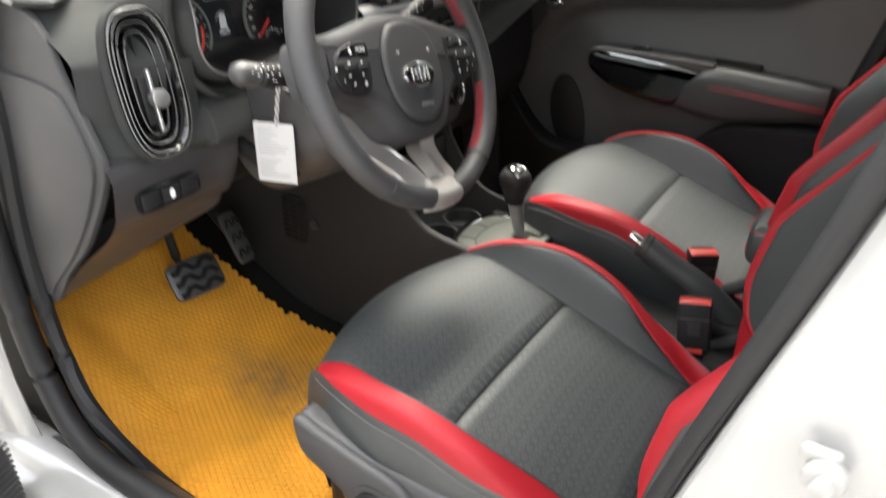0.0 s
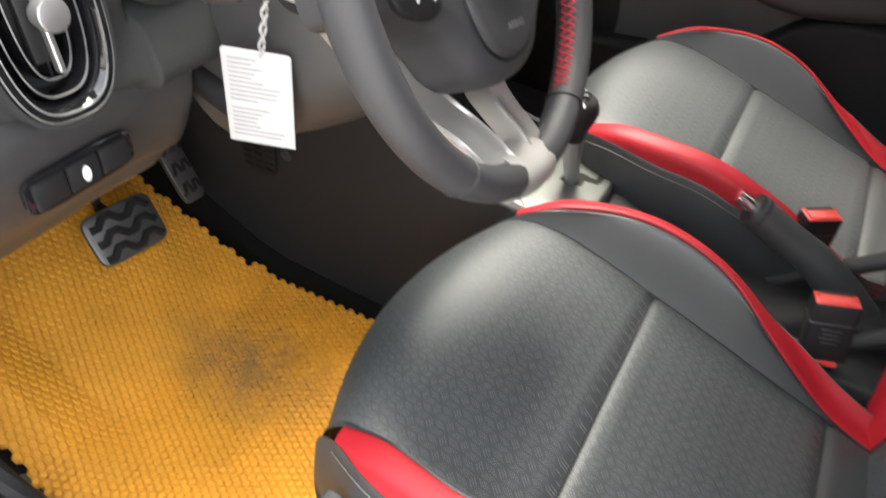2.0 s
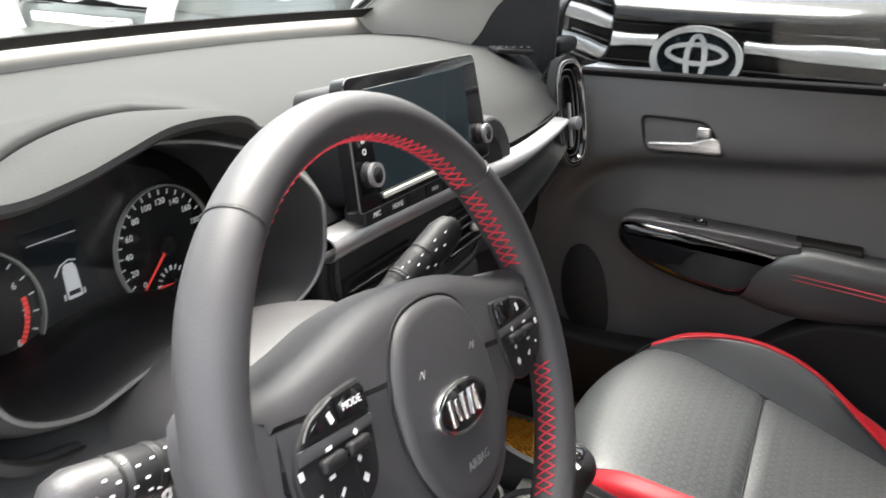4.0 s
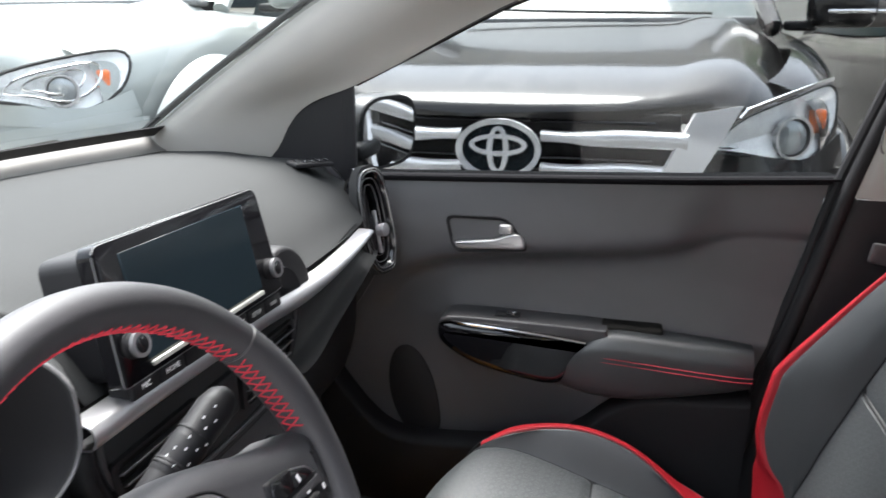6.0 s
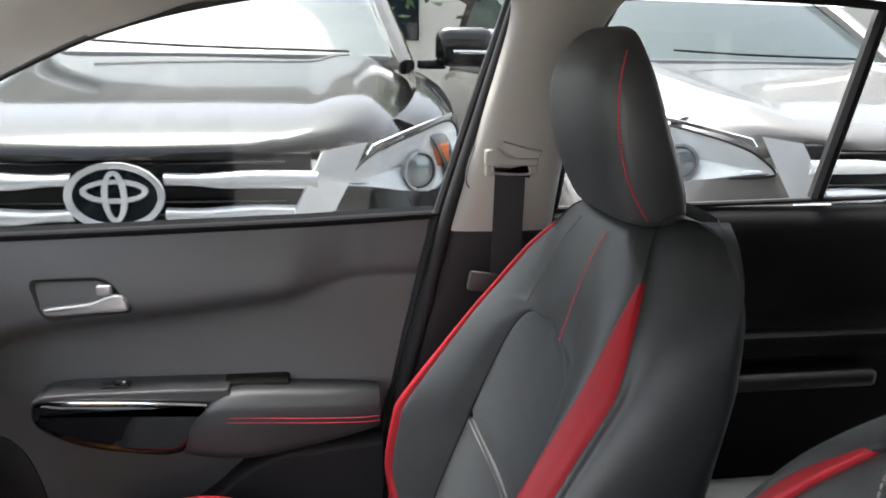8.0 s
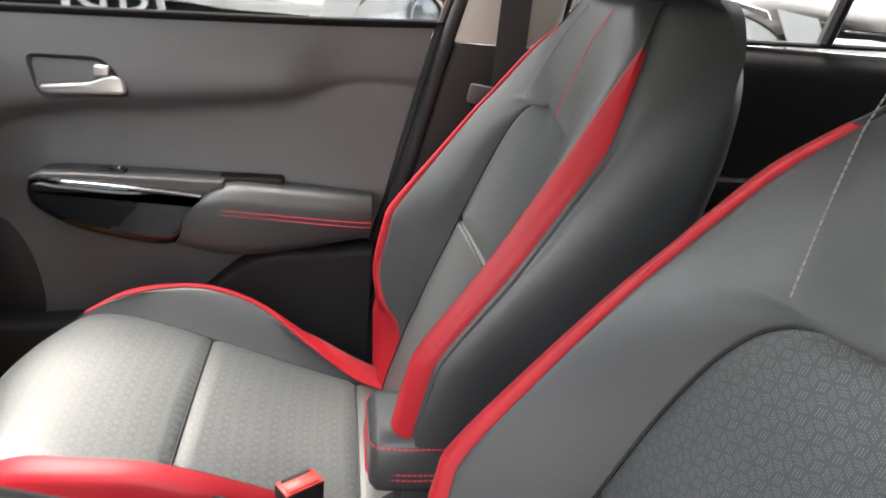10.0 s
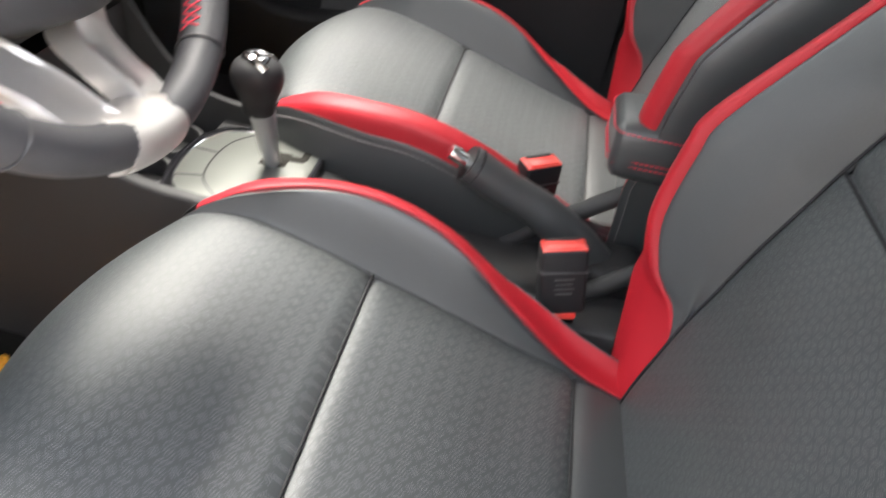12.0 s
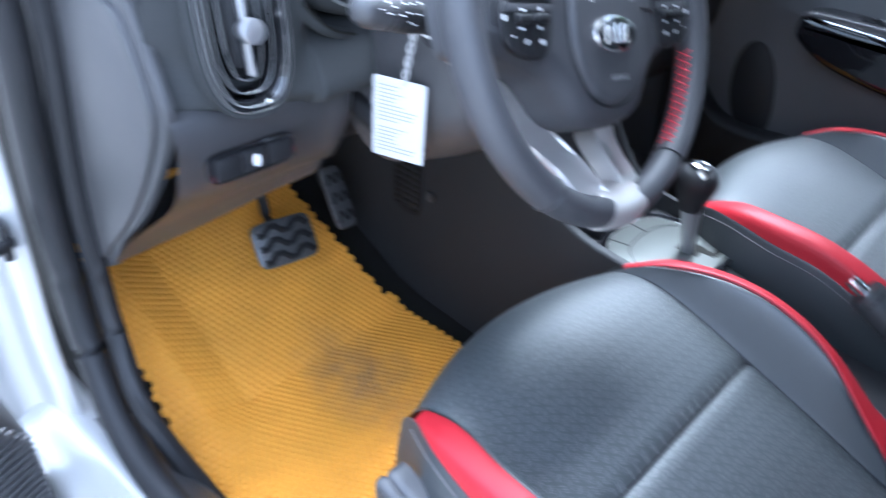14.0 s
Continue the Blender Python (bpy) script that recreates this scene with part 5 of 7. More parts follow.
for cx0, nums, needle in ((-0.082, ("0", "1", "2", "3", "4", "5", "6", "7", "8"), 218), (0.098, ("0", "20", "40", "60", "80", "100", "120", "140", "160", "180", "200", "220"), 222)):
    d = part("dial_ring", ring(oval(0.0555, 0.0555, 56), oval(0.0541, 0.0541, 56), 0.005, CM @ pose(cx0, 0, 0)), GREYPL, dash, "silver dial ring")
    n, sweep = len(nums), 250 if cx0 > 0 else 264
    tick = bmesh.new()
    for i in range(n * 2 - 1):
        a = radians(222 - sweep * i / (2 * n - 2))
        merge(tick, plate([(0.047, -0.0006), (0.0515, -0.0006), (0.0515, 0.0006), (0.047, 0.0006)], 0.0004, CM @ pose(cx0, 0, 0.0008) @ pose(0, 0, 0, 0, 0, math.degrees(a)), 0))
    part("ticks", tick, DIALINK, d)
    for i, s in enumerate(nums):
        a = radians(222 - sweep * i / (n - 1))
        words(s, 0.0080, CM @ pose(cx0 + 0.0405 * math.cos(a), 0.0405 * math.sin(a), 0.001), DIALINK, d, "numeral")
    a = radians(needle)
    nd = plate([(0.0, -0.0013), (0.046, -0.0007), (0.046, 0.0007), (0.0, 0.0013)], 0.0008, CM @ pose(cx0, 0, 0.004) @ pose(0, 0, 0, 0, 0, needle), 0)
    part("needle", nd, DIALRED, d, "red needle")
    part("needle_cap", disc(CM @ Vector((cx0, 0, 0.0015)), CM.to_3x3() @ Vector((0, 0, 1)), 0.008, 0.005), BLACK, d)
red_arc = bmesh.new()
for i in range(10):
    a0, a1 = radians(8 - 5 * i), radians(4 - 5 * i)
    merge(red_arc, plate([(0.040 * math.cos(a0), 0.040 * math.sin(a0)), (0.044 * math.cos(a0), 0.044 * math.sin(a0)), (0.044 * math.cos(a1), 0.044 * math.sin(a1)), (0.040 * math.cos(a1), 0.040 * math.sin(a1))][::-1], 0.0004, CM @ pose(-0.082, 0, 0.001), 0))
part("red_zone", red_arc, DIALRED, dash)
# fuel gauge low in the speed dial
fuel = part("fuel_gauge", disc(CM @ Vector((0.098, -0.037, 0.0006)), CM.to_3x3() @ Vector((0, 0, 1)), 0.004, 0.003, 16, 0.001), BLACK, dash, "small fuel gauge")
for i in range(9):
    a = radians(170 - 20 * i)
    w2 = 0.0022 if i % 4 == 0 else 0.0012
    part("gauge_tick", plate([(0.0135, -w2 / 2), (0.0180, -w2 / 2), (0.0180, w2 / 2), (0.0135, w2 / 2)], 0.0004, CM @ pose(0.098, -0.037, 0.001) @ pose(0, 0, 0, 0, 0, math.degrees(a)), 0), DIALINK, fuel)
words("E", 0.0065, CM @ pose(0.082, -0.042, 0.001), DIALINK, fuel, "numeral")
words("F", 0.0065, CM @ pose(0.119, -0.030, 0.001), DIALINK, fuel, "numeral")
part("needle", plate([(-0.017, -0.0012), (0.002, -0.0016), (0.002, 0.0016), (-0.017, 0.0012)], 0.0008, CM @ pose(0.098, -0.037, 0.003, 0, 0, -8), 0), DIALRED, fuel, "red fuel needle")
for i, (x, y) in enumerate(((0.040, -0.028), (0.047, -0.034), (0.056, -0.041), (0.066, -0.046), (0.078, -0.050))):
    part("warning_mark", plate(oval(0.0026, 0.0022, 10), 0.0004, CM @ pose(x, y, 0.001), 0), DIMINK, dash)
lcd = part("info_display", plate([(-0.028, -0.040), (0.034, -0.040), (0.014, 0.052), (-0.034, 0.052)], 0.0008, CM @ pose(0, 0, 0.0004), 0), DISPLAY, dash, "dark information display")
for y, x0, x1 in ((-0.031, -0.024, 0.030), (0.041, -0.028, 0.014)):
    part("display_line", plate([(x0, y), (x1, y), (x1, y + 0.0008), (x0, y + 0.0008)], 0.0003, CM @ pose(0, 0, 0.0013), 0), DIALINK, lcd)
car = part("display_car", plate(rpoly([(-0.0070, -0.014), (0.0070, -0.014), (0.0062, 0.010), (0.0040, 0.015), (-0.0040, 0.015), (-0.0062, 0.010)], 0.002), 0.0003, CM @ pose(0.001, 0.003, 0.0013), 0), DIALINK, lcd, "pale car symbol")
part("symbol_window", plate([(-0.0054, -0.0110), (0.0054, -0.0110), (0.0050, -0.0072), (-0.0050, -0.0072)], 0.0003, CM @ pose(0.001, 0.003, 0.0016), 0), DISPLAY, car)
part("symbol_roof", tube([CM @ Vector(q) for q in ((-0.012, 0.011, 0.0014), (-0.006, 0.018, 0.0014), (0.002, 0.021, 0.0014), (0.008, 0.019, 0.0014))], 0.0006, 4), DIALINK, car)
for wx in (-0.0080, 0.0100):
    part("symbol_wheel", rbox(CM @ Vector((wx, -0.008, 0.0013)), (0.0018, 0.0050, 0.0004), 0.0002, 1, CM.to_3x3()), DIALINK, car)
for i in range(6):
    part("display_digits", plate([(0.0, 0.0), (0.0028, 0.0), (0.0034, 0.006), (0.0006, 0.006)], 0.0003, CM @ pose(0.010 + i * 0.0044, -0.046, 0.0013), 0), DIALINK, lcd)
cg = part("cluster_lens", plate(oval(0.132, 0.073, 48, 2.6), 0.001, axes((-0.347, 0.305, 0.982), (1, 0, 0), (0, 0.12, 1)), 0), LAMPGLASS, dash, "clear instrument lens", 0)
cg.visible_shadow = False

# centre screen, buttons, vents and climate knobs
SM = axes((-0.005, 0.203, 1.027), (1, 0.0, -0.025), (0, 0.22, 1))
out = rpoly([(-0.141, 0.0725), (0.134, 0.0725), (0.140, -0.051), (-0.150, -0.051)], (0.012, 0.012, 0.006, 0.006), 6)
sc = part("display_unit", plate(out, 0.016, SM @ pose(0, 0, -0.011), 0.0015, 2), BEZEL, dash, "gloss black infotainment bezel")
part("unit_back", plate(rpoly([(-0.134, 0.066), (0.127, 0.066), (0.132, -0.048), (-0.142, -0.048)], 0.014), 0.05, SM @ pose(0, 0, -0.0605), 0), BLACK, sc, "dull black back of the display")
part("screen", rbox(SM @ Vector((-0.008, 0.011, 0.0052)), (0.208, 0.098, 0.002), 0.0008, 1, SM.to_3x3()), SCREEN, sc, "dark switched-off screen")
part("screen_lip", rbox(SM @ Vector((-0.008, -0.0425, 0.0062)), (0.204, 0.005, 0.004), 0.001, 1, SM.to_3x3()), GREYPL, sc)
part("bezel_edge", tube([SM @ Vector((x * 0.996, y * 0.992, 0.0040)) for x, y in out], 0.0008, 6, True), RIMGREY, sc)
for kx, ky in ((-0.1275, -0.018), (0.121, -0.022)):
    kz = SM.to_3x3() @ Vector((0, 0, 1))
    k = part("dial_knob", disc(SM @ Vector((kx, ky, 0.003)), kz, 0.0112, 0.012, 28, 0.0020), BLACK, sc, "black rotary knob with a silver ring")
    part("knob_ring", ring(oval(0.0116, 0.0116, 32), oval(0.0080, 0.0080, 32), 0.004, SM @ pose(kx, ky, 0.0125)), SATIN, k, "silver ring")
    part("knob_skirt", disc(SM @ Vector((kx, ky, 0.003)), kz, 0.0125, 0.004, 28, 0.001), BLACK, k)
    part("knob_face", disc(SM @ Vector((kx, ky, 0.0158)), kz, 0.0082, 0.0012, 24, 0.0004), PIANO, k, "black knob face")
part("key_mark", ring(oval(0.0030, 0.0030, 14), oval(0.0021, 0.0021, 14), 0.0004, SM @ pose(-0.1275, 0.004, 0.0052)), WHITEINK, sc)
part("key_mark", plate(rpoly([(-0.003, -0.004), (0.003, -0.004), (0.003, 0.004), (-0.003, 0.004)], 0.001, 2), 0.0004, SM @ pose(-0.1275, 0.016, 0.0052), 0), DIMINK, sc)
BM = axes((-0.006, 0.198, 0.9685), (1, 0, -0.045), (0, 0.10, 1))
bar = part("button_bar", rbox(BM @ Vector((-0.006, 0, -0.004)), (0.276, 0.021, 0.020), 0.004, 3, BM.to_3x3()), BLACK, dash, "black button bar")
for i, s in enumerate(("MIC", "HOME", "", "-", "PHONE", "SETUP", "-")):
    bx = -0.123 + i * 0.0395
    part("key", rbox(BM @ Vector((bx, 0, 0.0078)), (0.0383, 0.0165, 0.006), 0.0016, 2, BM.to_3x3()), BLACK, bar, "black key")
    if s == "-":
        part("print_bar", plate([(-0.007, -0.002), (0.007, -0.002), (0.007, 0.002), (-0.007, 0.002)], 0.0003, BM @ pose(bx, 0, 0.0109), 0), DIMINK, bar)
    elif s:
        words(s, 0.0075, BM @ pose(bx, 0, 0.0110), WHITEINK, bar)
# rounded pod beside the display: dull rim, gloss field
pod = [(p[0], p[1]) for p in smoothed([(0.11, 0.945, 0), (0.115, 0.99, 0), (0.135, 1.012, 0), (0.172, 1.014, 0), (0.205, 0.997, 0), (0.228, 0.970, 0), (0.236, 0.945, 0)], 5)]
pd = part("side_pod", plate(pod, 0.042, axes((0, 0.240, 0), (1, 0, 0), (0, 0, 1)), 0.006, 3), BLACK, dash, "dull black pod beside the screen")
part("pod_field", plate([(0.11 + (x - 0.11) * 0.72, 0.945 + (z - 0.945) * 0.70) for x, z in pod], 0.003, axes((0, 0.1985, 0), (1, 0, 0), (0, 0, 1)), 0.001, 1), PIANO, pd, "gloss black field")
# housing of the centre vents, narrowing downwards
cut = [(p[0], p[1]) for p in smoothed([(-0.205, 0.945, 0), (-0.203, 0.915, 0), (-0.188, 0.880, 0), (-0.160, 0.850, 0), (-0.130, 0.830, 0), (0.0, 0.824, 0), (0.120, 0.826, 0), (0.155, 0.846, 0), (0.185, 0.876, 0), (0.203, 0.908, 0), (0.207, 0.938, 0)], 4)]
hs = part("vent_housing", plate(cut, 0.016, axes((0, 0.216, 0), (1, 0, 0), (0, 0, 1)), 0.005, 3), DASH, dash, "rounded centre vent housing")
part("housing_line", tube(smoothed([(x * 0.93, 0.1995, 0.945 + (z - 0.945) * 0.92) for x, z in cut], 2), 0.0028, 8), BLACK, hs)
part("housing_ridge", tube(smoothed([(x * 0.89, 0.1985, 0.945 + (z - 0.945) * 0.87) for x, z in cut], 2), 0.0030, 8), PLASTIC, hs)
for vx, flip in ((-0.105, -1), (0.100, 1)):
    shape = [(-0.062, 0.030), (0.074, 0.030), (0.070, 0.004), (0.052, -0.030), (-0.062, -0.034)]
    o, i2 = (rpoly([(vx + flip * x * f, 0.890 + y * f) for x, y in shape], 0.010) for f in (1.0, 0.88))
    fm = axes((0, 0.2005, 0), (1, 0, 0), (0, 0, 1))
    fr = part("centre_vent", ring(o, i2, 0.006, fm), BLACK, dash, "black centre air vent")
    part("back", plate(o, 0.001, fm @ pose(0, 0, -0.0002), 0), CARPET, fr)
    for k, (x0, x1) in ((0.017, (-0.056, 0.064)), (0.004, (-0.056, 0.060)), (-0.010, (-0.056, 0.052)), (-0.023, (-0.056, 0.044))):
        part("slat", rbox((vx + flip * (x0 + x1) / 2, 0.196, 0.890 + k), (x1 - x0, 0.012, 0.0026), 0.001, 1, pose(0, 0, 0, -14).to_3x3()), PLASTIC, fr)
    part("tab", rbox((vx + flip * 0.012, 0.190, 0.887), (0.024, 0.012, 0.010), 0.003, 2), GREYPL, fr, "grey vent tab")
part("hazard_housing", rbox((-0.004, 0.198, 0.892), (0.055, 0.014, 0.050), 0.004, 3), BLACK, dash)
part("hazard_mark", ring([(0.0, 0.010), (-0.010, -0.007), (0.010, -0.007)], [(0.0, 0.006), (-0.0065, -0.005), (0.0065, -0.005)], 0.0006, axes((-0.004, 0.1908, 0.895), (1, 0, 0), (0, 0, 1))), BUCKLE_RED, dash, "red hazard triangle")
rows = [[(x, 0.222, 0.832), (x, 0.206, 0.818), (x, 0.205, 0.78), (x, 0.215, 0.72), (x, 0.235, 0.68), (x, 0.30, 0.66)] for x in (-0.155, -0.15, -0.05, 0.05, 0.145, 0.15)]
part("climate_panel", loft(surf(rows, 3, 3)), PLASTIC, dash, "dark centre stack panel")
for kx in (-0.095, 0.0, 0.095):
    k = part("climate_knob", disc((kx, 0.206, 0.765), (0, -1, 0.08), 0.026, 0.020, 32, 0.004), PIANO, dash, "black climate dial with chrome ring")
    part("ring", ring(oval(0.025, 0.025, 32), oval(0.021, 0.021, 32), 0.003, axes((kx, 0.187, 0.7665), (1, 0, 0), (0, 0.08, 1))), CHROME, k)

# tweeter grille on the dash corner
tw = part("corner_grille", rbox((0.545, 0.335, 1.046), (0.07, 0.045, 0.008), 0.003, 2, pose(0, 0, 0, 0, 3, -42).to_3x3()), BLACK, dash, "slotted black corner grille")
for k in range(5):
    part("slot", rbox((0.545 + (k - 2) * 0.010, 0.335 - (k - 2) * 0.009, 1.0515), (0.003, 0.034, 0.003), 0.0008, 1, pose(0, 0, 0, 0, 3, -42).to_3x3()), PIANO, tw)
part("demist_grille", rbox((-0.60, 0.36, 1.035), (0.10, 0.05, 0.008), 0.003, 2, pose(0, 0, 0, 0, -3, 35).to_3x3()), BLACK, dash, "slotted black corner grille")

# ---- centre console ----
con = thing("centre_console", (0.02, 0.0, 0.3), "dark plastic centre console with cup holders", "centre console")
for s in (-1, 1):
    e = [(0.62, 0.78), (0.28, 0.78), (0.225, 0.66), (0.165, 0.575), (0.11, 0.548), (0.02, 0.538), (-0.12, 0.52), (-0.30, 0.47), (-0.62, 0.45), (-0.62, 0.25), (0.30, 0.25), (0.55, 0.30), (0.75, 0.45), (0.75, 0.7)]
    pts = [(p[0], p[1]) for p in smoothed([(a, b, 0) for a, b in e], 3, True)]
    m = axes((0.02 + s * 0.105, 0, 0), (0, 1, 0), (0, 0, 1))
    if s < 0:
        m = m @ Matrix.Scale(-1, 4, (0, 0, 1))
    part("console_side", plate(pts, 0.014, m, 0.006, 3), CONSOLE, con)
rows = [[(x, 0.235, 0.66), (x, 0.225, 0.52), (x, 0.19, 0.485), (x, 0.11, 0.485), (x, 0.105, 0.518), (x, -0.08, 0.515), (x, -0.14, 0.49), (x, -0.30, 0.455), (x, -0.62, 0.44)] for x in (-0.09, 0.02, 0.13)]
part("console_tray", loft([r for r in rows]), CONSOLE, con, smooth=30)
for cxh in (-0.022, 0.066):
    part("cup_ring", ring(oval(0.041, 0.041, 32), oval(0.036, 0.036, 32), 0.030, axes((cxh, 0.155, 0.482), (1, 0, 0), (0, 1, 0))), PLASTIC, con)
for sx in (-0.075, 0.115):
    part("console_rim", tube(smoothed([(sx, -0.12, 0.522), (sx, -0.20, 0.505), (sx, -0.30, 0.482), (sx * 0.95, -0.40, 0.474)], 5), 0.007, 8), PLASTIC, con, "dark grey console rim")
for pts in ([(0.070, -0.30, 0.448), (0.075, -0.36, 0.490), (0.082, -0.42, 0.532), (0.090, -0.50, 0.585)], [(-0.030, -0.34, 0.420), (-0.012, -0.42, 0.462), (0.0, -0.50, 0.520), (0.01, -0.56, 0.58)]):
    part("console_rise", tube(smoothed(pts, 5), 0.012, 12), CONSOLE, con, "console edge rising to the armrest")
part("socket", disc((-0.02, 0.222, 0.575), (0, -1, 0.2), 0.015, 0.006), SATIN, con, "silver accessory socket")
gs = [(p[0], p[1]) for p in smoothed([(-0.075, 0.055, 0), (-0.06, 0.09, 0), (0.0, 0.105, 0), (0.06, 0.095, 0), (0.085, 0.06, 0), (0.088, -0.035, 0), (0.07, -0.053, 0), (-0.05, -0.053, 0), (-0.075, -0.035, 0)], 4, True)]
PM = axes((0.007, 0.003, 0.518), (1, 0, 0), (0, 1, -0.03))
sh = part("shift_plate", plate(gs, 0.010, PM, 0.003, 2), SHIFTPL, con, "dull silver gear selector plate")
part("plate_surround", ring([(x * 1.16, y * 1.12) for x, y in gs], [(x * 1.01, y * 1.01) for x, y in gs], 0.010, PM @ pose(0, 0, -0.002)), PIANO, sh, "gloss black surround")
part("plate_edge", tube([PM @ Vector((x * 1.01, y * 1.01, 0.0085)) for x, y in gs], 0.0016, 6, True), CHROME, sh)
part("groove", tube(smoothed([PM @ Vector((x, y, 0.0098)) for x, y in ((-0.074, 0.030), (-0.04, 0.062), (0.01, 0.070), (0.055, 0.062), (0.085, 0.035))], 5), 0.0012, 6), BLACK, sh)
for x0, y0, x1, y1 in ((-0.034, 0.066, -0.040, 0.097), (0.022, 0.070, 0.026, 0.103)):
    part("groove", tube([PM @ Vector((x0, y0, 0.0098)), PM @ Vector((x1, y1, 0.0098))], 0.0012, 6), BLACK, sh)
gate = bmesh.new()
for gx, gy, gw, gh in ((0.030, -0.004, 0.034, 0.034), (0.036, -0.026, 0.013, 0.03), (0.046, -0.038, 0.022, 0.010)):
    rbox(PM @ Vector((gx, gy, 0.0097)), (gw, gh, 0.002), 0.0006, 1, into=gate)
part("gate", gate, CARPET, sh, "stepped black gear gate")
gear = thing("gear_lever", (0.023, 0.008, 0.525), "black gear knob with chrome cap on a satin stem", "gear lever")
part("stem", tube([(0.026, -0.003, 0.515), (0.024, 0.003, 0.55), (0.020, 0.010, 0.604)], [0.0075, 0.0115, 0.0160], 18), SATIN, gear, "satin silver stem")
hd = []
for z, r in ((0.600, 0.0150), (0.603, 0.0172), (0.616, 0.0192), (0.629, 0.0240), (0.642, 0.0282), (0.654, 0.0282), (0.664, 0.024), (0.671, 0.015)):
    hd.append([(0.017 + x, 0.012 + y, z) for x, y in oval(r * 0.95, r * 1.08, 24)])
part("knob", loft([list(r) for r in zip(*[smoothed(c, 3) for c in zip(*hd)])], True, True), BLACK, gear, "black gear knob")
part("cap", tube(smoothed([(0.001, -0.004, 0.662), (0.005, 0.012, 0.672), (0.015, 0.024, 0.671), (0.029, 0.016, 0.668), (0.031, 0.0, 0.664)], 5), 0.0055, 8), CHROME, gear, "chrome cap band")
part("cap_button", rbox((0.015, 0.006, 0.667), (0.022, 0.022, 0.014), 0.006, 3), PIANO, gear)

hb = thing("handbrake", (0.02, -0.38, 0.46), "black handbrake lever with a chrome button", "handbrake")
path = smoothed([(0.030, -0.42, 0.465), (0.028, -0.385, 0.50), (0.022, -0.34, 0.538), (0.015, -0.29, 0.565), (0.009, -0.245, 0.592)], 6)
part("grip", tube(path, [0.031 - 0.0080 * min(1, i / 14) for i in range(len(path))], 18), LEATHER, hb, "black leather brake grip")
part("button", tube([(0.009, -0.247, 0.591), (0.0065, -0.229, 0.602), (0.005, -0.222, 0.606)], [0.0095, 0.0095, 0.008], 16), CHROME, hb, "chrome release button")
part("boot", rbox((0.03, -0.42, 0.465), (0.075, 0.12, 0.05), 0.018, 4), BLACK, hb)
part("collar", tube([(0.0105, -0.254, 0.587), (0.0085, -0.243, 0.593)], [0.0235, 0.0215], 18), BLACK, hb)


def buckle(c, across, up, name, label):
    root = thing(name, c, label, "seat belt buckle", "seat belt buckles")
    m = axes(c, across, Vector(up).cross(Vector(across)))
    part("housing", rbox(m @ Vector((0, 0, -0.035)), (0.052, 0.030, 0.082), 0.005, 3, m.to_3x3()), BLACK, root)
    part("press_button", rbox(m @ Vector((0, -0.0020, 0.0005)), (0.042, 0.020, 0.015), 0.003, 2, m.to_3x3()), BUCKLE_RED, root, "red press button")
    part("button_frame", rbox(m @ Vector((0, 0.0, 0.0)), (0.050, 0.028, 0.012), 0.003, 2, m.to_3x3()), BUCKLE_RED, root)
    part("slot", rbox(m @ Vector((0, 0.0085, 0.0045)), (0.036, 0.006, 0.008), 0.001, 1, m.to_3x3()), BLACK, root)
    pr = bmesh.new()
    for k in range(4):
        rbox(m @ Vector((0, -0.0155, -0.030 - 0.006 * k)), (0.022 - 0.004 * (k % 2), 0.001, 0.002), 0.0002, 1, m.to_3x3(), into=pr)
    part("moulded_marks", pr, PLASTIC, root)
    part("strap", rbox(m @ Vector((0, 0.002, -0.085)), (0.034, 0.010, 0.05), 0.003, 2, m.to_3x3()), BLACK, root)
    part("waist", rbox(m @ Vector((0, 0, -0.022)), (0.0532, 0.0312, 0.003), 0.0008, 1, m.to_3x3()), PLASTIC, root)
    part("catch", rbox(m @ Vector((0, -0.013, -0.077)), (0.030, 0.008, 0.007), 0.001, 1, m.to_3x3()), BUCKLE_RED, root)
    return root


buckle((-0.078, -0.368, 0.560), (0.22, -0.97, 0.12), (0.10, 0.28, 0.95), "seat_belt_buckle", "black seat belt buckle with red button beside the seat")
buckle((0.103, -0.330, 0.555), (0.55, -0.83, 0.02), (-0.16, 0.16, 0.97), "seat_belt_buckle", "black seat belt buckle with red button beside the seat")

arm = thing("armrest", (0.13, -0.46, 0.46), "black leather folding armrest with red stitching", "armrest")
rows = []
for y, w, zt, zb in ((-0.404, 0.036, 0.642, 0.604), (-0.405, 0.044, 0.650, 0.594), (-0.410, 0.049, 0.656, 0.586), (-0.425, 0.052, 0.660, 0.581), (-0.52, 0.053, 0.664, 0.580), (-0.66, 0.053, 0.664, 0.580)):
    rows.append([(0.100 + x * (w + 0.006), y, (zt + zb) / 2 + z * (zt - zb) / 2) for x, z in oval(1, 1, 28, 4)])
part("pad", loft([list(r) for r in zip(*[smoothed(c, 3) for c in zip(*rows)])], True, True), LEATHER, arm)
for zz in (0.608, 0.615, 0.648):
    stitches([(0.154, -0.62, zz), (0.155, -0.44, zz), (0.148, -0.408, zz), (0.138, -0.402, zz), (0.060, -0.402, zz), (0.046, -0.409, zz), (0.0412, -0.44, zz), (0.0405, -0.6, zz)], THREAD, arm, 0.0009, 0.006)
part("bracket", rbox((0.10, -0.54, 0.49), (0.07, 0.12, 0.16), 0.015, 3), BLACK, arm)

# ---- pedals and mats ----
PEDALMETAL = shader("worn pedal metal", (0.12, 0.12, 0.12), 0.42, 0.7, grain=300, bump=0.2, vary=0.2)


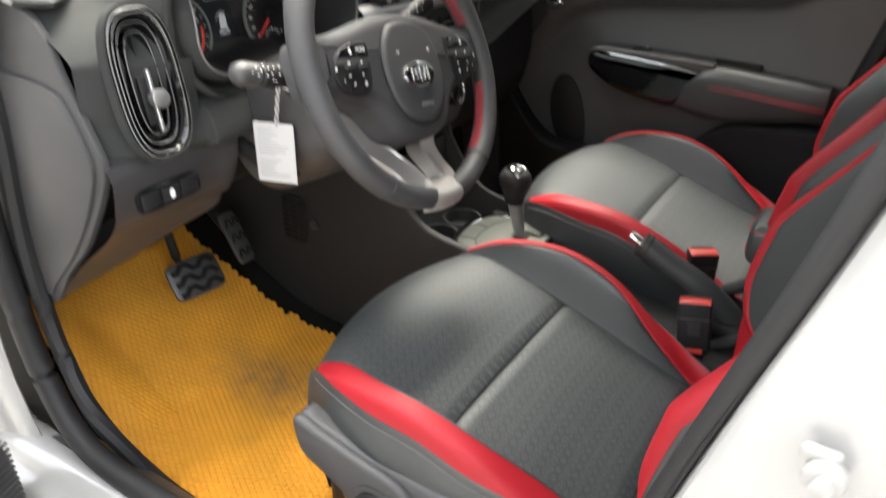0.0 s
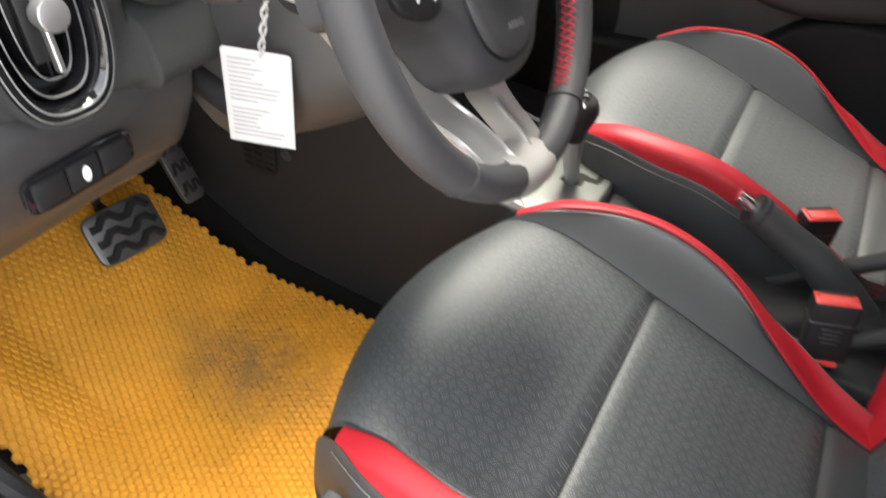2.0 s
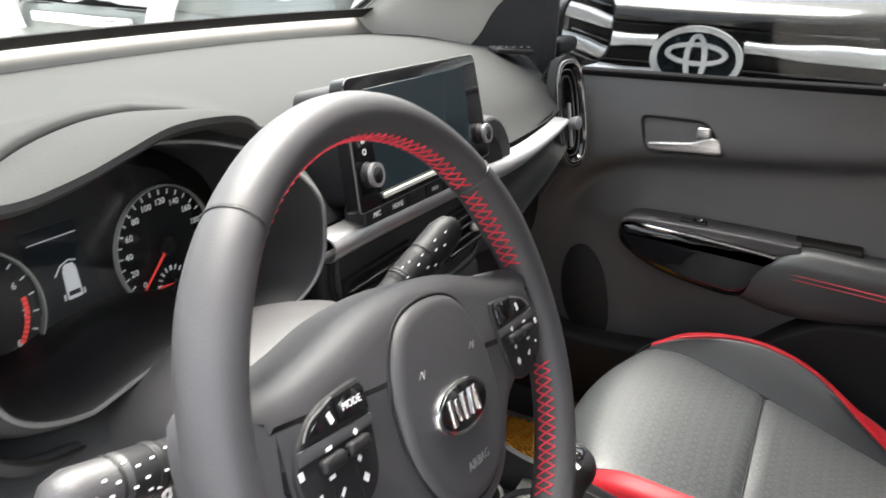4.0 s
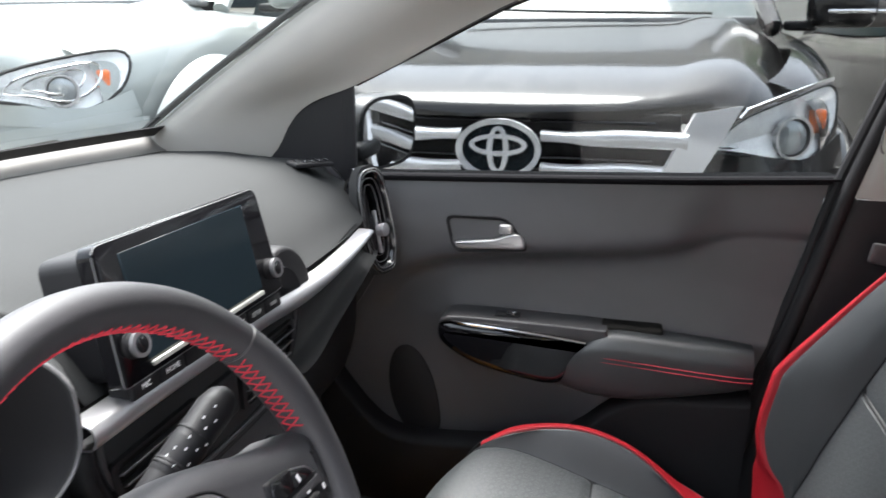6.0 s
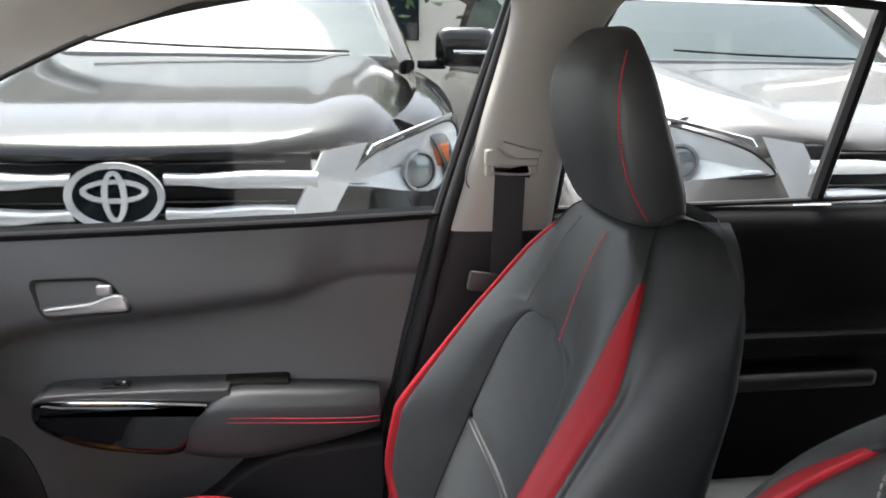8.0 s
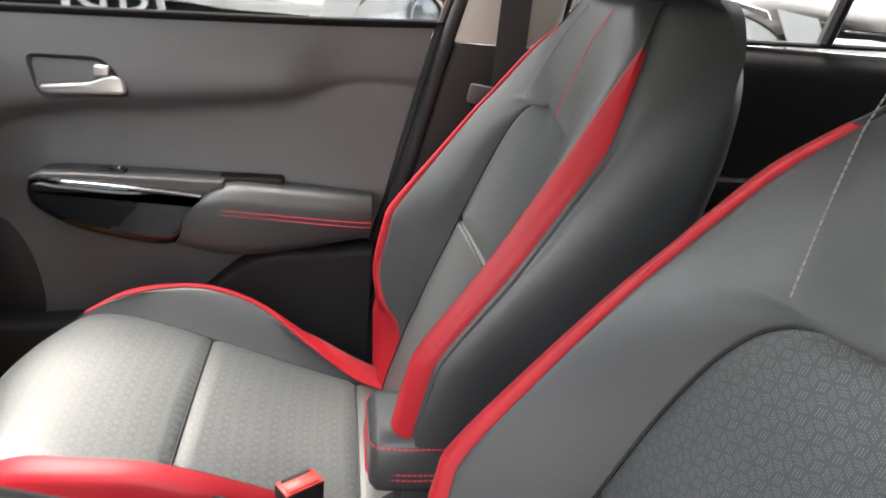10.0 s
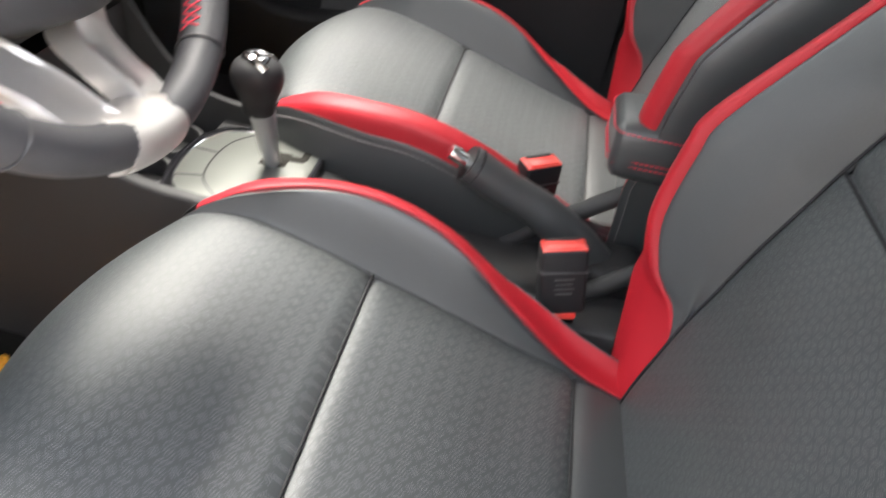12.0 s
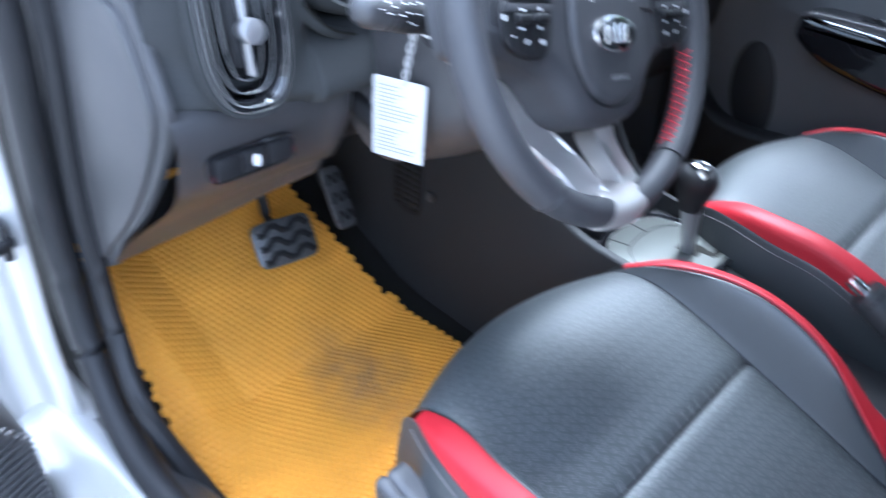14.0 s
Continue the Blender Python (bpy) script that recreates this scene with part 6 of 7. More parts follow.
def pedal(name, c, w, h, tilt, yaw, label):
    root = thing(name, c, label, "pedal", "pedals")
    m = Matrix.Translation(c) @ pose(0, 0, 0, tilt, 0, yaw)
    pts = oval(w / 2, h / 2, 32, 6)
    plate_ = part("plate", plate(pts, 0.008, m, 0.003, 2), PEDALMETAL, root, "brushed metal pedal plate")
    for k in (-0.30, 0.0, 0.30):
        zig = []
        n = 9
        for i in range(n):
            x = -w * 0.42 + w * 0.84 * i / (n - 1)
            zig.append(m @ Vector((x, k * h + (0.07 * h if (i // 2) % 2 else -0.07 * h), 0.009)))
        part("tread", tube(zig, min(w, h) * 0.075, 6), RUBBER, plate_, "black rubber tread")
    part("arm", tube(smoothed([m @ Vector((0, 0, -0.004)), m @ Vector((0, h * 0.4, -0.03)), m @ Vector((0.0, h * 1.0, -0.035)), (c[0] + 0.005, c[1] + 0.12, c[2] + 0.33)], 5), 0.009, 8), BLACK, root, "black pedal arm")
    return root


pedal("brake_pedal", (-0.330, 0.535, 0.437), 0.108, 0.078, 52, -10, "metal brake pedal with wavy black rubber treads")
pedal("accelerator_pedal", (-0.190, 0.565, 0.455), 0.042, 0.115, 58, -4, "narrow metal accelerator pedal with wavy rubber treads")


def mat_z(x, y):
    z = 0.262 + 0.004 * math.sin(9 * x + 3) * math.sin(7 * y)
    if y > 0.42:
        z += 0.56 * (y - 0.42)
    if x < -0.50 and y > 0.34:
        z += 0.55 * min(0.07, -0.50 - x) * min(1, (y - 0.34) / 0.12)
    return z


def floor_mat(name, inside, x0, x1, y0, y1, label, shift=0.0):
    """Foam mat: a slab with a honeycomb of raised cells."""
    root = thing(name, ((x0 + x1) / 2, (y0 + y1) / 2, 0.25), label, "floor mat", "floor mats")
    verts, faces = [], []
    p = 0.0114
    r = p / math.sqrt(3)
    base, bf, ix = [], [], {}
    def bv(i, j):
        k = (i, j)
        if k not in ix:
            x, y = x0 + i * p / 2, y0 + j * r / 2
            ix[k] = len(base)
            base.append((x, y, mat_z(x + shift, y)))
        return ix[k]
    six = ((0, 2), (1, 1), (1, -1), (0, -2), (-1, -1), (-1, 1))
    for j in range(int((y1 - y0) / (1.5 * r))):
        for i in range(int((x1 - x0) / p)):
            i2, j2 = 2 * i + j % 2, 3 * j
            x, y = x0 + i2 * p / 2, y0 + j2 * r / 2
            if not inside(x, y):
                continue
            bf.append([bv(i2 + a, j2 + b) for a, b in six])
            k = len(verts)
            for s, h in ((0.90, 0.0), (0.62, 0.0036)):
                for a, b in six:
                    xx, yy = x + a * s * p / 2, y + b * s * r / 2
                    verts.append((xx, yy, mat_z(xx + shift, yy) + h))
            faces += [tuple(range(k + 6, k + 12))] + [(k + a, k + (a + 1) % 6, k + 6 + (a + 1) % 6, k + 6 + a) for a in range(6)]
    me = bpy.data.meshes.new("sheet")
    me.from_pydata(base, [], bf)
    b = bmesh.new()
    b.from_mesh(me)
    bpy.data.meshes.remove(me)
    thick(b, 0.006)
    # The darker sheet shows as painted shade between the cells.
    part("sheet", b, MATSHADE, root, "", 0)
    me = bpy.data.meshes.new("foam_relief")
    me.from_pydata(verts, [], faces)
    b = bmesh.new()
    b.from_mesh(me)
    bpy.data.meshes.remove(me)
    tagged(part("foam_relief", b, MATY, root, "raised honeycomb cells of the foam mat", 0), kind="stuff")
    return root


def in_driver(x, y):
    right = -0.150 if y < 0.46 else -0.165 - 0.10 * (y - 0.46)
    left = -0.628 if y < 0.40 else -0.628 + 0.10 * (y - 0.40)
    return left < x < right and -0.005 < y < 0.80 and not (y < 0.05 and x > -0.2)


floor_mat("floor_mat", in_driver, -0.66, -0.13, -0.02, 0.82, "mustard yellow honeycomb foam mat, dirty in the middle")
floor_mat("floor_mat", lambda x, y: 0.17 < x < 0.60 and 0.0 < y < 0.36, 0.15, 0.64, -0.02, 0.40, "mustard yellow honeycomb foam mat in the passenger footwell")

# heater grille on the console side
hg = thing("footwell_grille", (-0.10, 0.47, 0.47), "black slotted vent on the console side", "air vent")
hm = axes((-0.104, 0.47, 0.49), (0, -1, 0.0), (0, 0.0, 1))
part("frame", plate(oval(0.034, 0.055, 24, 5), 0.003, hm, 0.001), BLACK, hg)
for i in range(3):
    for j in range(8):
        part("slot", rbox(hm @ Vector((-0.021 + i * 0.021, -0.042 + j * 0.012, 0.003)), (0.016, 0.006, 0.003), 0.001, 1, hm.to_3x3()), CARPET, hg)
part("clip", disc(hm @ Vector((0.055, 0.0, 0)), (-1, 0, 0), 0.010, 0.005), PLASTIC, hg)


# ---- passenger door ----
def flat(points, n=4):
    return [(p[0], p[1]) for p in smoothed([(a, b, 0) for a, b in points], n, True)]


door = thing("passenger_door", (0.68, -0.05, 0.3), "charcoal moulded passenger door with armrest, closed", "car door")
# window frame opening: belt line and curved top
rows = []
for z in (0.30, 0.40, 0.45, *[0.50 + 0.006 * i for i in range(84)], 1.002):
    row = []
    ye = -0.375 - 0.255 * (z - 0.46) if z > 0.46 else -0.375 + 0.2 * (0.46 - z)
    for k in range(74):
        y = 0.52 + (ye - 0.52) * k / 73
        lift = 0.030 * max(0, (0.35 - y) / 0.85) * max(0, (z - 0.95) / 0.056)
        crease = np.interp(-y, (-0.52, -0.345, -0.27, -0.212, -0.168, -0.114, -0.009, 0.093, 0.192, 0.279, 0.40), (0.47, 0.633, 0.74, 0.815, 0.842, 0.858, 0.871, 0.881, 0.891, 0.903, 0.93))
        s = 1 / (1 + math.exp(-(z - crease) / 0.0085))
        end = max(0.0, min(1.0, (0.365 + y + 0.3 * (z - 0.9)) / 0.11))
        s *= end * end * (3 - 2 * end)
        # below the bulge the card is hollow, then swells to meet the armrest
        hollow = 0.009 * math.exp(-max(0.0, crease - z) / 0.06 - max(0.0, z - crease) / 0.008) * (1 if y < 0.25 else 0.3)
        swell = 0.020 * max(0.0, 1 - abs(z - 0.745) / 0.10) ** 1.5 * max(0.0, min(1.0, (0.22 - y) / 0.12))
        x = 0.672 + (hollow - swell) * (1 - s) - s * (0.006 + 0.026 * (1 - min(1.0, ((z - 0.865) / 0.137) ** 2)) * (1 if z > 0.865 else max(0.0, 1 - (0.865 - z) / 0.3)))
        row.append((x, y, z + lift))
    rows.append(row)
part("door_panel", thick(loft(rows), 0.004), DOORPL, door, "moulded charcoal door card")
part("belt_seal", tube(smoothed([(0.661, 0.32, 1.003), (0.661, 0.0, 1.012), (0.661, -0.30, 1.022), (0.661, -0.515, 1.033)], 5), 0.007, 8), FELT, door, "black window seal")
part("outer_belt_seal", thick(loft([[(0.652, y, z + 0.004), (0.70, y, z + 0.003), (0.80, y, z - 0.012)] for y, z in ((0.32, 1.003), (0.0, 1.012), (-0.30, 1.022), (-0.53, 1.0335))]), 0.004), FELT, door, "black outer window seal")
# handle recess
hm = axes((0.6425, 0.040, 0.918), (0, -1, 0), (0, 0.02, 1))
hr = rpoly([(-0.079, 0.027), (0.037, 0.028), (0.076, -0.031), (-0.054, -0.042), (-0.066, -0.030)], (0.016, 0.022, 0.012, 0.010, 0.010), 6)
inn = [(0.002 + (x - 0.002) * 0.925, -0.007 + (y + 0.007) * 0.86) for x, y in hr]
rec = part("handle_surround", ring(hr, inn, 0.006, hm, lip=-0.002), BLACK, door, "dark handle surround")
part("recess", plate(inn, 0.001, hm @ pose(0, 0, -0.002), 0), BLACK, rec)
lever = [(p[0], p[1]) for p in smoothed([(-0.058, -0.023, 0), (-0.054, -0.0195, 0), (-0.02, -0.0155, 0), (0.015, -0.011, 0), (0.032, -0.004, 0), (0.048, 0.0, 0), (0.062, -0.004, 0), (0.069, -0.020, 0), (0.062, -0.0275, 0), (0.02, -0.029, 0), (-0.03, -0.0315, 0), (-0.053, -0.031, 0)], 3, True)]
part("lever", plate(lever, 0.012, hm @ pose(0, 0, 0.002), 0.004, 3), LEVER, rec, "satin silver pull lever")
part("lock_tab", rbox(hm @ Vector((0.034, 0.007, 0.006)), (0.024, 0.018, 0.012), 0.004, 3, hm.to_3x3()), LEVER, rec, "chrome lock tab")
# armrest pod
def shelf(pts, x_in, x_out, name, material, label, par, bevel=0.012):
    return part(name, plate(flat([(-y, z) for y, z in pts]), x_out - x_in, axes((x_out, 0, 0), (0, -1, 0), (0, 0, 1)), bevel, 4), material, par, label)


shelf([(0.124, 0.722), (0.122, 0.748), (0.10, 0.756), (0.02, 0.754), (-0.08, 0.748), (-0.155, 0.740), (-0.15, 0.72), (-0.115, 0.665), (-0.085, 0.650), (-0.03, 0.655), (0.05, 0.672), (0.105, 0.700)], 0.590, 0.668, "switch_pod", PIANO, "gloss black curved armrest front", door, 0.020)
shelf([(0.120, 0.751), (0.110, 0.763), (0.075, 0.768), (-0.05, 0.768), (-0.165, 0.766), (-0.180, 0.763), (-0.176, 0.742), (-0.08, 0.749), (0.02, 0.755), (0.095, 0.757)], 0.594, 0.668, "pod_top", PLASTIC, "matt black armrest top", door, 0.004)
part("pod_line", tube(smoothed([(0.602, 0.108, 0.755), (0.592, 0.075, 0.7565), (0.590, 0.0, 0.7535), (0.590, -0.08, 0.748), (0.592, -0.146, 0.741)], 5), 0.0026, 8), CHROME, door, "thin chrome line")
sw = part("window_switch", rbox((0.622, -0.002, 0.7695), (0.022, 0.045, 0.006), 0.002, 2), BLACK, door, "window switch")
part("switch_tab", rbox((0.618, -0.010, 0.774), (0.012, 0.016, 0.005), 0.0015, 2), PIANO, sw)
part("switch_light", rbox((0.617, -0.016, 0.7768), (0.005, 0.004, 0.0006), 0.0002, 1), WHITEINK, sw)
rows = []
for d, zt, zb, xi in ((0.0, 0.738, 0.655, 0.606), (0.004, 0.744, 0.651, 0.594), (0.03, 0.754, 0.643, 0.584), (0.08, 0.760, 0.632, 0.580), (0.15, 0.760, 0.630, 0.580), (0.22, 0.756, 0.640, 0.583), (0.30, 0.750, 0.655, 0.590), (0.35, 0.743, 0.664, 0.600)):
    rows.append([(x, -0.074 - d - 0.076 * max(0, min(1, (z - 0.655) / 0.10)) * max(0, 1 - d / 0.16), z) for x, z in ((0.668, zt - 0.006), (xi + 0.05, zt), (xi + 0.018, zt - 0.001), (xi + 0.003, zt - 0.016), (xi, zt - 0.034), (xi + 0.004, (zt + zb) / 2 - 0.01), (xi + 0.022, zb + 0.008), (0.668, zb))])
part("armrest_pad", loft(surf(rows, 4, 4)), LEATHER, door, "black leather door armrest")
part("armrest_end", loft([rows[0], [(0.668, p[1], p[2]) for p in rows[0]]]), LEATHER, door)
for dz in (0.0, 0.008):
    stitches(smoothed([(0.590, -0.138, 0.719 - dz), (0.581, -0.176, 0.721 - dz), (0.577, -0.25, 0.719 - dz), (0.5775, -0.31, 0.715 - dz), (0.583, -0.39, 0.709 - dz), (0.594, -0.425, 0.705 - dz)], 8), THREAD, door, 0.0009, 0.005)
part("pull_recess", rbox((0.640, -0.220, 0.758), (0.045, 0.11, 0.016), 0.006, 2), CARPET, door, "dark pull recess")
# speaker and lower pocket
part("speaker_grille", plate(flat([(-0.245, 0.60), (-0.23, 0.655), (-0.195, 0.665), (-0.16, 0.62), (-0.14, 0.54), (-0.145, 0.48), (-0.20, 0.475), (-0.235, 0.53)]), 0.006, axes((0.671, 0, 0), (0, -1, 0), (0, 0, 1)), 0.003), BLACK, door, "black speaker grille")
rows = []
for y, z in ((0.38, 0.66), (0.33, 0.585), (0.27, 0.515), (0.21, 0.485), (0.10, 0.487), (-0.03, 0.505), (-0.12, 0.535), (-0.19, 0.595), (-0.25, 0.628), (-0.33, 0.636), (-0.43, 0.645)):
    rows.append([(0.668, y, z + 0.005), (0.640, y, z + 0.006), (0.622, y, z - 0.002), (0.620, y, z - 0.02), (0.630, y, z - 0.10), (0.655, y, 0.30)])
# Shade low on the door is put into the pocket's darker colour.
part("map_pocket", loft(surf(rows, 4, 3)), REARPL, door, "moulded lower door pocket, coloured dark for shade")
part("door_edge_seal", tube(smoothed([(0.664, -0.355, 0.36), (0.664, -0.385, 0.46), (0.664, -0.445, 0.70), (0.664, -0.49, 0.88), (0.664, -0.523, 1.02), (0.660, -0.585, 1.22), (0.655, -0.635, 1.375), (0.652, -0.628, 1.398), (0.65, -0.59, 1.403), (0.65, -0.35, 1.390), (0.652, -0.15, 1.358), (0.655, 0.0, 1.313), (0.656, 0.15, 1.243), (0.658, 0.29, 1.176)], 6), 0.009, 8), RUBBER, door, "black rubber door seal")
part("panel_gap", tube(smoothed([(0.655, -0.375, 0.40), (0.655, -0.402, 0.48), (0.655, -0.462, 0.72), (0.655, -0.515, 0.93)], 5), 0.012, 8), BLACK, door)
wg = [(0.31, 0.985), (0.31, 1.165), (0.15, 1.24), (0.0, 1.312), (-0.15, 1.358), (-0.35, 1.39), (-0.60, 1.40), (-0.63, 1.37), (-0.52, 0.995)]
gp = part("window_pane", plate([(-y, z) for y, z in wg], 0.003, axes((0.688, 0, 0), (0, -1, 0), (0, 0, 1)), 0), GLASS, door, "clear side window", 0)
gp.visible_shadow = False
part("outer_skin", rbox((0.775, -0.03, 0.62), (0.02, 1.05, 0.72), 0.008, 2), WHITE, door, "white painted door skin")
part("sail_cover", plate([(-y, z) for y, z in ((0.50, 0.985), (0.302, 0.985), (0.302, 1.19), (0.37, 1.16), (0.44, 1.12))], 0.016, axes((0.662, 0, 0), (0, -1, 0), (0, 0, 1)), 0.004), BLACK, door, "black triangular mirror cover")
part("quarter_post", rbox((0.652, 0.302, 1.10), (0.014, 0.022, 0.16), 0.003, 2), RUBBER, door)

# door mirror outside the window
mir = thing("door_mirror", (0.83, 0.22, 1.04), "dark door mirror reflecting the cars outside", "door mirror")
MM = axes((0.855, 0.30, 1.060), (0.953, -0.303, 0), (0.02, -0.06, 1))
sh = oval(0.094, 0.074, 40, 3.4)
part("casing", loft([[MM @ Vector((x * k, y * k, z)) for x, y in sh] for k, z in ((1.0, 0.0), (1.04, -0.012), (1.03, -0.05), (0.85, -0.09), (0.4, -0.11))], True, True), RIMGREY, mir, "dark grey mirror casing")
part("mirror_glass", plate([(x * 0.93, y * 0.92) for x, y in sh], 0.006, MM, 0), MIRROR, mir, "mirror glass", 0)
part("mirror_rim", ring([(x * 1.01, y * 1.01) for x, y in sh], [(x * 0.93, y * 0.92) for x, y in sh], 0.006, MM), RUBBER, mir)
part("mirror_foot", rbox((0.775, 0.33, 1.035), (0.12, 0.05, 0.035), 0.012, 3), RUBBER, mir)

# centre pillar on the passenger side with its belt
rows = []
for z, ya, yb in ((1.010, -0.535, -0.722), (1.10, -0.566, -0.728), (1.20, -0.594, -0.74), (1.28, -0.617, -0.756), (1.34, -0.632, -0.775), (1.39, -0.63, -0.815), (1.42, -0.60, -0.86)):
    xs = 0.648 - 0.16 * (z - 1.01)
    rows.append([(xs + 0.030, ya, z), (xs + 0.006, ya - 0.006, z), (xs - 0.008, ya - 0.028, z), (xs - 0.012, (ya + yb) / 2, z), (xs - 0.008, yb + 0.028, z), (xs + 0.006, yb + 0.006, z), (xs + 0.03, yb, z)])
solo("pillar_right", thick(loft(surf(rows, 4, 4)), 0.004), TRIM, "beige grey upper centre pillar trim", "pillar trim", kind="structure")
rows = []
for z, ya, yb in ((0.28, -0.39, -0.62), (0.46, -0.41, -0.64), (0.70, -0.462, -0.68), (0.90, -0.508, -0.71), (1.008, -0.535, -0.722)):
    rows.append([(0.672, ya, z), (0.652, ya - 0.008, z), (0.642, ya - 0.03, z), (0.640, (ya + yb) / 2, z), (0.642, yb + 0.03, z), (0.672, yb, z)])
solo("pillar_cover_right", thick(loft(surf(rows, 4, 4)), 0.004), BLACK, "black lower centre pillar cover", "pillar cover", kind="structure")
solo("pillar_edge_seal", tube(smoothed([(0.652, -0.372, 0.36), (0.652, -0.402, 0.46), (0.652, -0.462, 0.70), (0.651, -0.506, 0.88), (0.651, -0.539, 1.02), (0.645, -0.599, 1.22), (0.637, -0.644, 1.37)], 6), 0.013, 10), RUBBER, "thick black rubber seal along the centre pillar", "door seal", kind="structure")
belt = thing("seat_belt", (0.61, -0.63, 1.13), "black seat belt hanging from a beige pillar loop", "seat belt")
bx = 0.618
part("webbing", thick(loft([[(bx - 0.002, -0.612 + 0.0008 * k, 1.116 - 0.05 * k), (bx - 0.002, -0.662 + 0.0008 * k, 1.114 - 0.05 * k)] for k in range(0, 15)]), 0.0016), WEB, belt, "black belt webbing", 0)
part("guide_slot", plate(rpoly([(0.609, 1.108), (0.666, 1.108), (0.664, 1.117), (0.611, 1.118)], 0.005, 3), 0.003, axes((bx - 0.004, 0, 0), (0, -1, 0), (0, 0, 1)), 0.001, 1), BLACK, belt, "dark slot")
part("guide_loop", tube(smoothed([(bx - 0.006, -0.611, 1.124), (bx - 0.009, -0.607, 1.116), (bx - 0.009, -0.614, 1.110), (bx - 0.009, -0.660, 1.108), (bx - 0.009, -0.669, 1.113), (bx - 0.006, -0.666, 1.121)], 5), 0.0024, 8), SATIN, belt, "metal guide loop")
part("guide_cover", plate(rpoly([(0.594, 1.121), (0.594, 1.148), (0.616, 1.150), (0.632, 1.136), (0.656, 1.134), (0.682, 1.136), (0.682, 1.121)], 0.006, 4), 0.020, axes((bx + 0.010, 0, 0), (0, -1, 0), (0, 0, 1)), 0.004, 3), TRIM, belt, "beige guide cover")
for yy in (0.5955, 0.6705):
    part("guide_cheek", plate(rpoly([(yy, 1.104), (yy, 1.123), (yy + 0.0115, 1.123), (yy + 0.0115, 1.104)], 0.004, 3), 0.018, axes((bx + 0.010, 0, 0), (0, -1, 0), (0, 0, 1)), 0.003, 2), TRIM, belt, "beige guide cover")
part("height_slider", plate(rpoly([(0.618, 1.166), (0.690, 1.146), (0.684, 1.132), (0.640, 1.133), (0.622, 1.146)], 0.006, 3), 0.022, axes((bx + 0.012, 0, 0), (0, -1, 0), (0, 0, 1)), 0.005, 3), TRIM, belt, "beige height slider")
part("panel_line", tube(smoothed([(bx + 0.006, -0.578, 1.150), (bx + 0.010, -0.568, 1.11), (bx + 0.013, -0.572, 1.085), (bx + 0.013, -0.60, 1.078), (bx + 0.013, -0.68, 1.078), (bx + 0.012, -0.70, 1.09)], 6), 0.0016, 6), RIMGREY, belt)
part("tongue", rbox((bx - 0.010, -0.595, 0.930), (0.012, 0.050, 0.034), 0.006, 2, pose(0, 0, 0, 8).to_3x3()), PLASTIC, belt, "black belt tongue")

# ---- rear doors, rear bench ----
rd = thing("rear_door", (0.68, -1.1, 0.3), "black moulded rear door panel, closed", "car door")
rows = [[(0.668 - d, y, z) for y in (-0.70, -0.85, -1.0, -1.2, -1.40, -1.55)] for z, d in ((0.35, 0.0), (0.60, 0.01), (0.74, 0.012), (0.76, 0.035), (0.80, 0.038), (0.82, 0.006), (0.92, 0.014), (0.98, 0.016), (1.02, 0.010), (1.037, -0.006))]
part("door_panel", thick(loft(surf(rows, 3, 3)), 0.004), REARPL, rd)
part("rest", rbox((0.645, -1.14, 0.715), (0.06, 0.44, 0.035), 0.012, 3), PLASTIC, rd, "dark plastic rear armrest ledge")
part("pull", rbox((0.628, -0.94, 0.80), (0.05, 0.14, 0.012), 0.005, 2), PLASTIC, rd)
part("belt_seal", tube([(0.672, -0.70, 1.037), (0.672, -1.0, 1.042), (0.672, -1.4, 1.052)], 0.005, 8), RUBBER, rd)
part("outer_skin", rbox((0.775, -1.05, 0.62), (0.02, 0.92, 0.72), 0.008, 2), WHITE, rd, "white painted door skin")
part("frame_seal", tube(smoothed([(0.66, -0.725, 1.04), (0.657, -0.76, 1.25), (0.652, -0.80, 1.36), (0.65, -0.85, 1.39), (0.65, -1.2, 1.388), (0.652, -1.5, 1.36)], 6), 0.008, 8), RUBBER, rd, "black rubber window seal")
part("quarter_bar", tube([(0.675, -1.22, 1.05), (0.66, -1.29, 1.385)], 0.014, 8), BLACK, rd, "black window divider bar")
gp = part("window_pane", plate([(-y, z) for y, z in ((-0.72, 1.03), (-0.76, 1.25), (-0.82, 1.385), (-1.5, 1.38), (-1.5, 1.04))], 0.003, axes((0.69, 0, 0), (0, -1, 0), (0, 0, 1)), 0), GLASS, rd, "clear rear side window", 0)
gp.visible_shadow = False
lw = bmesh.new()
rbox((-0.70, -1.25, 0.68), (0.05, 0.95, 0.80), 0.02, into=lw)
solo("rear_side_left", lw, REARPL, "black inner side of the closed rear door", "car door", kind="structure")
# Unseen pane, made dark to keep light out of the rear cabin.
gl = plate([(-0.70, 1.075), (-0.76, 1.25), (-0.82, 1.40), (-1.72, 1.40), (-1.72, 1.075)], 0.004, axes((-0.69, 0, 0), (0, 1, 0), (0, 0, 1)), 0)
solo("dim_pane_rear_left", gl, DIMPANE, "unseen dark pane added to dim the rear cabin", "window", kind="structure", smooth=0)
bench = thing("rear_bench", (0, -1.35, 0.3), "black leather rear bench seat in the shade", "car seat")
part("cushion", rbox((0, -1.20, 0.46), (1.20, 0.48, 0.20), 0.05, 4), LEATHER, bench)
part("backrest", rbox((0, -1.52, 0.78), (1.20, 0.14, 0.62), 0.05, 4, pose(0, 0, 0, -18).to_3x3()), LEATHER, bench)

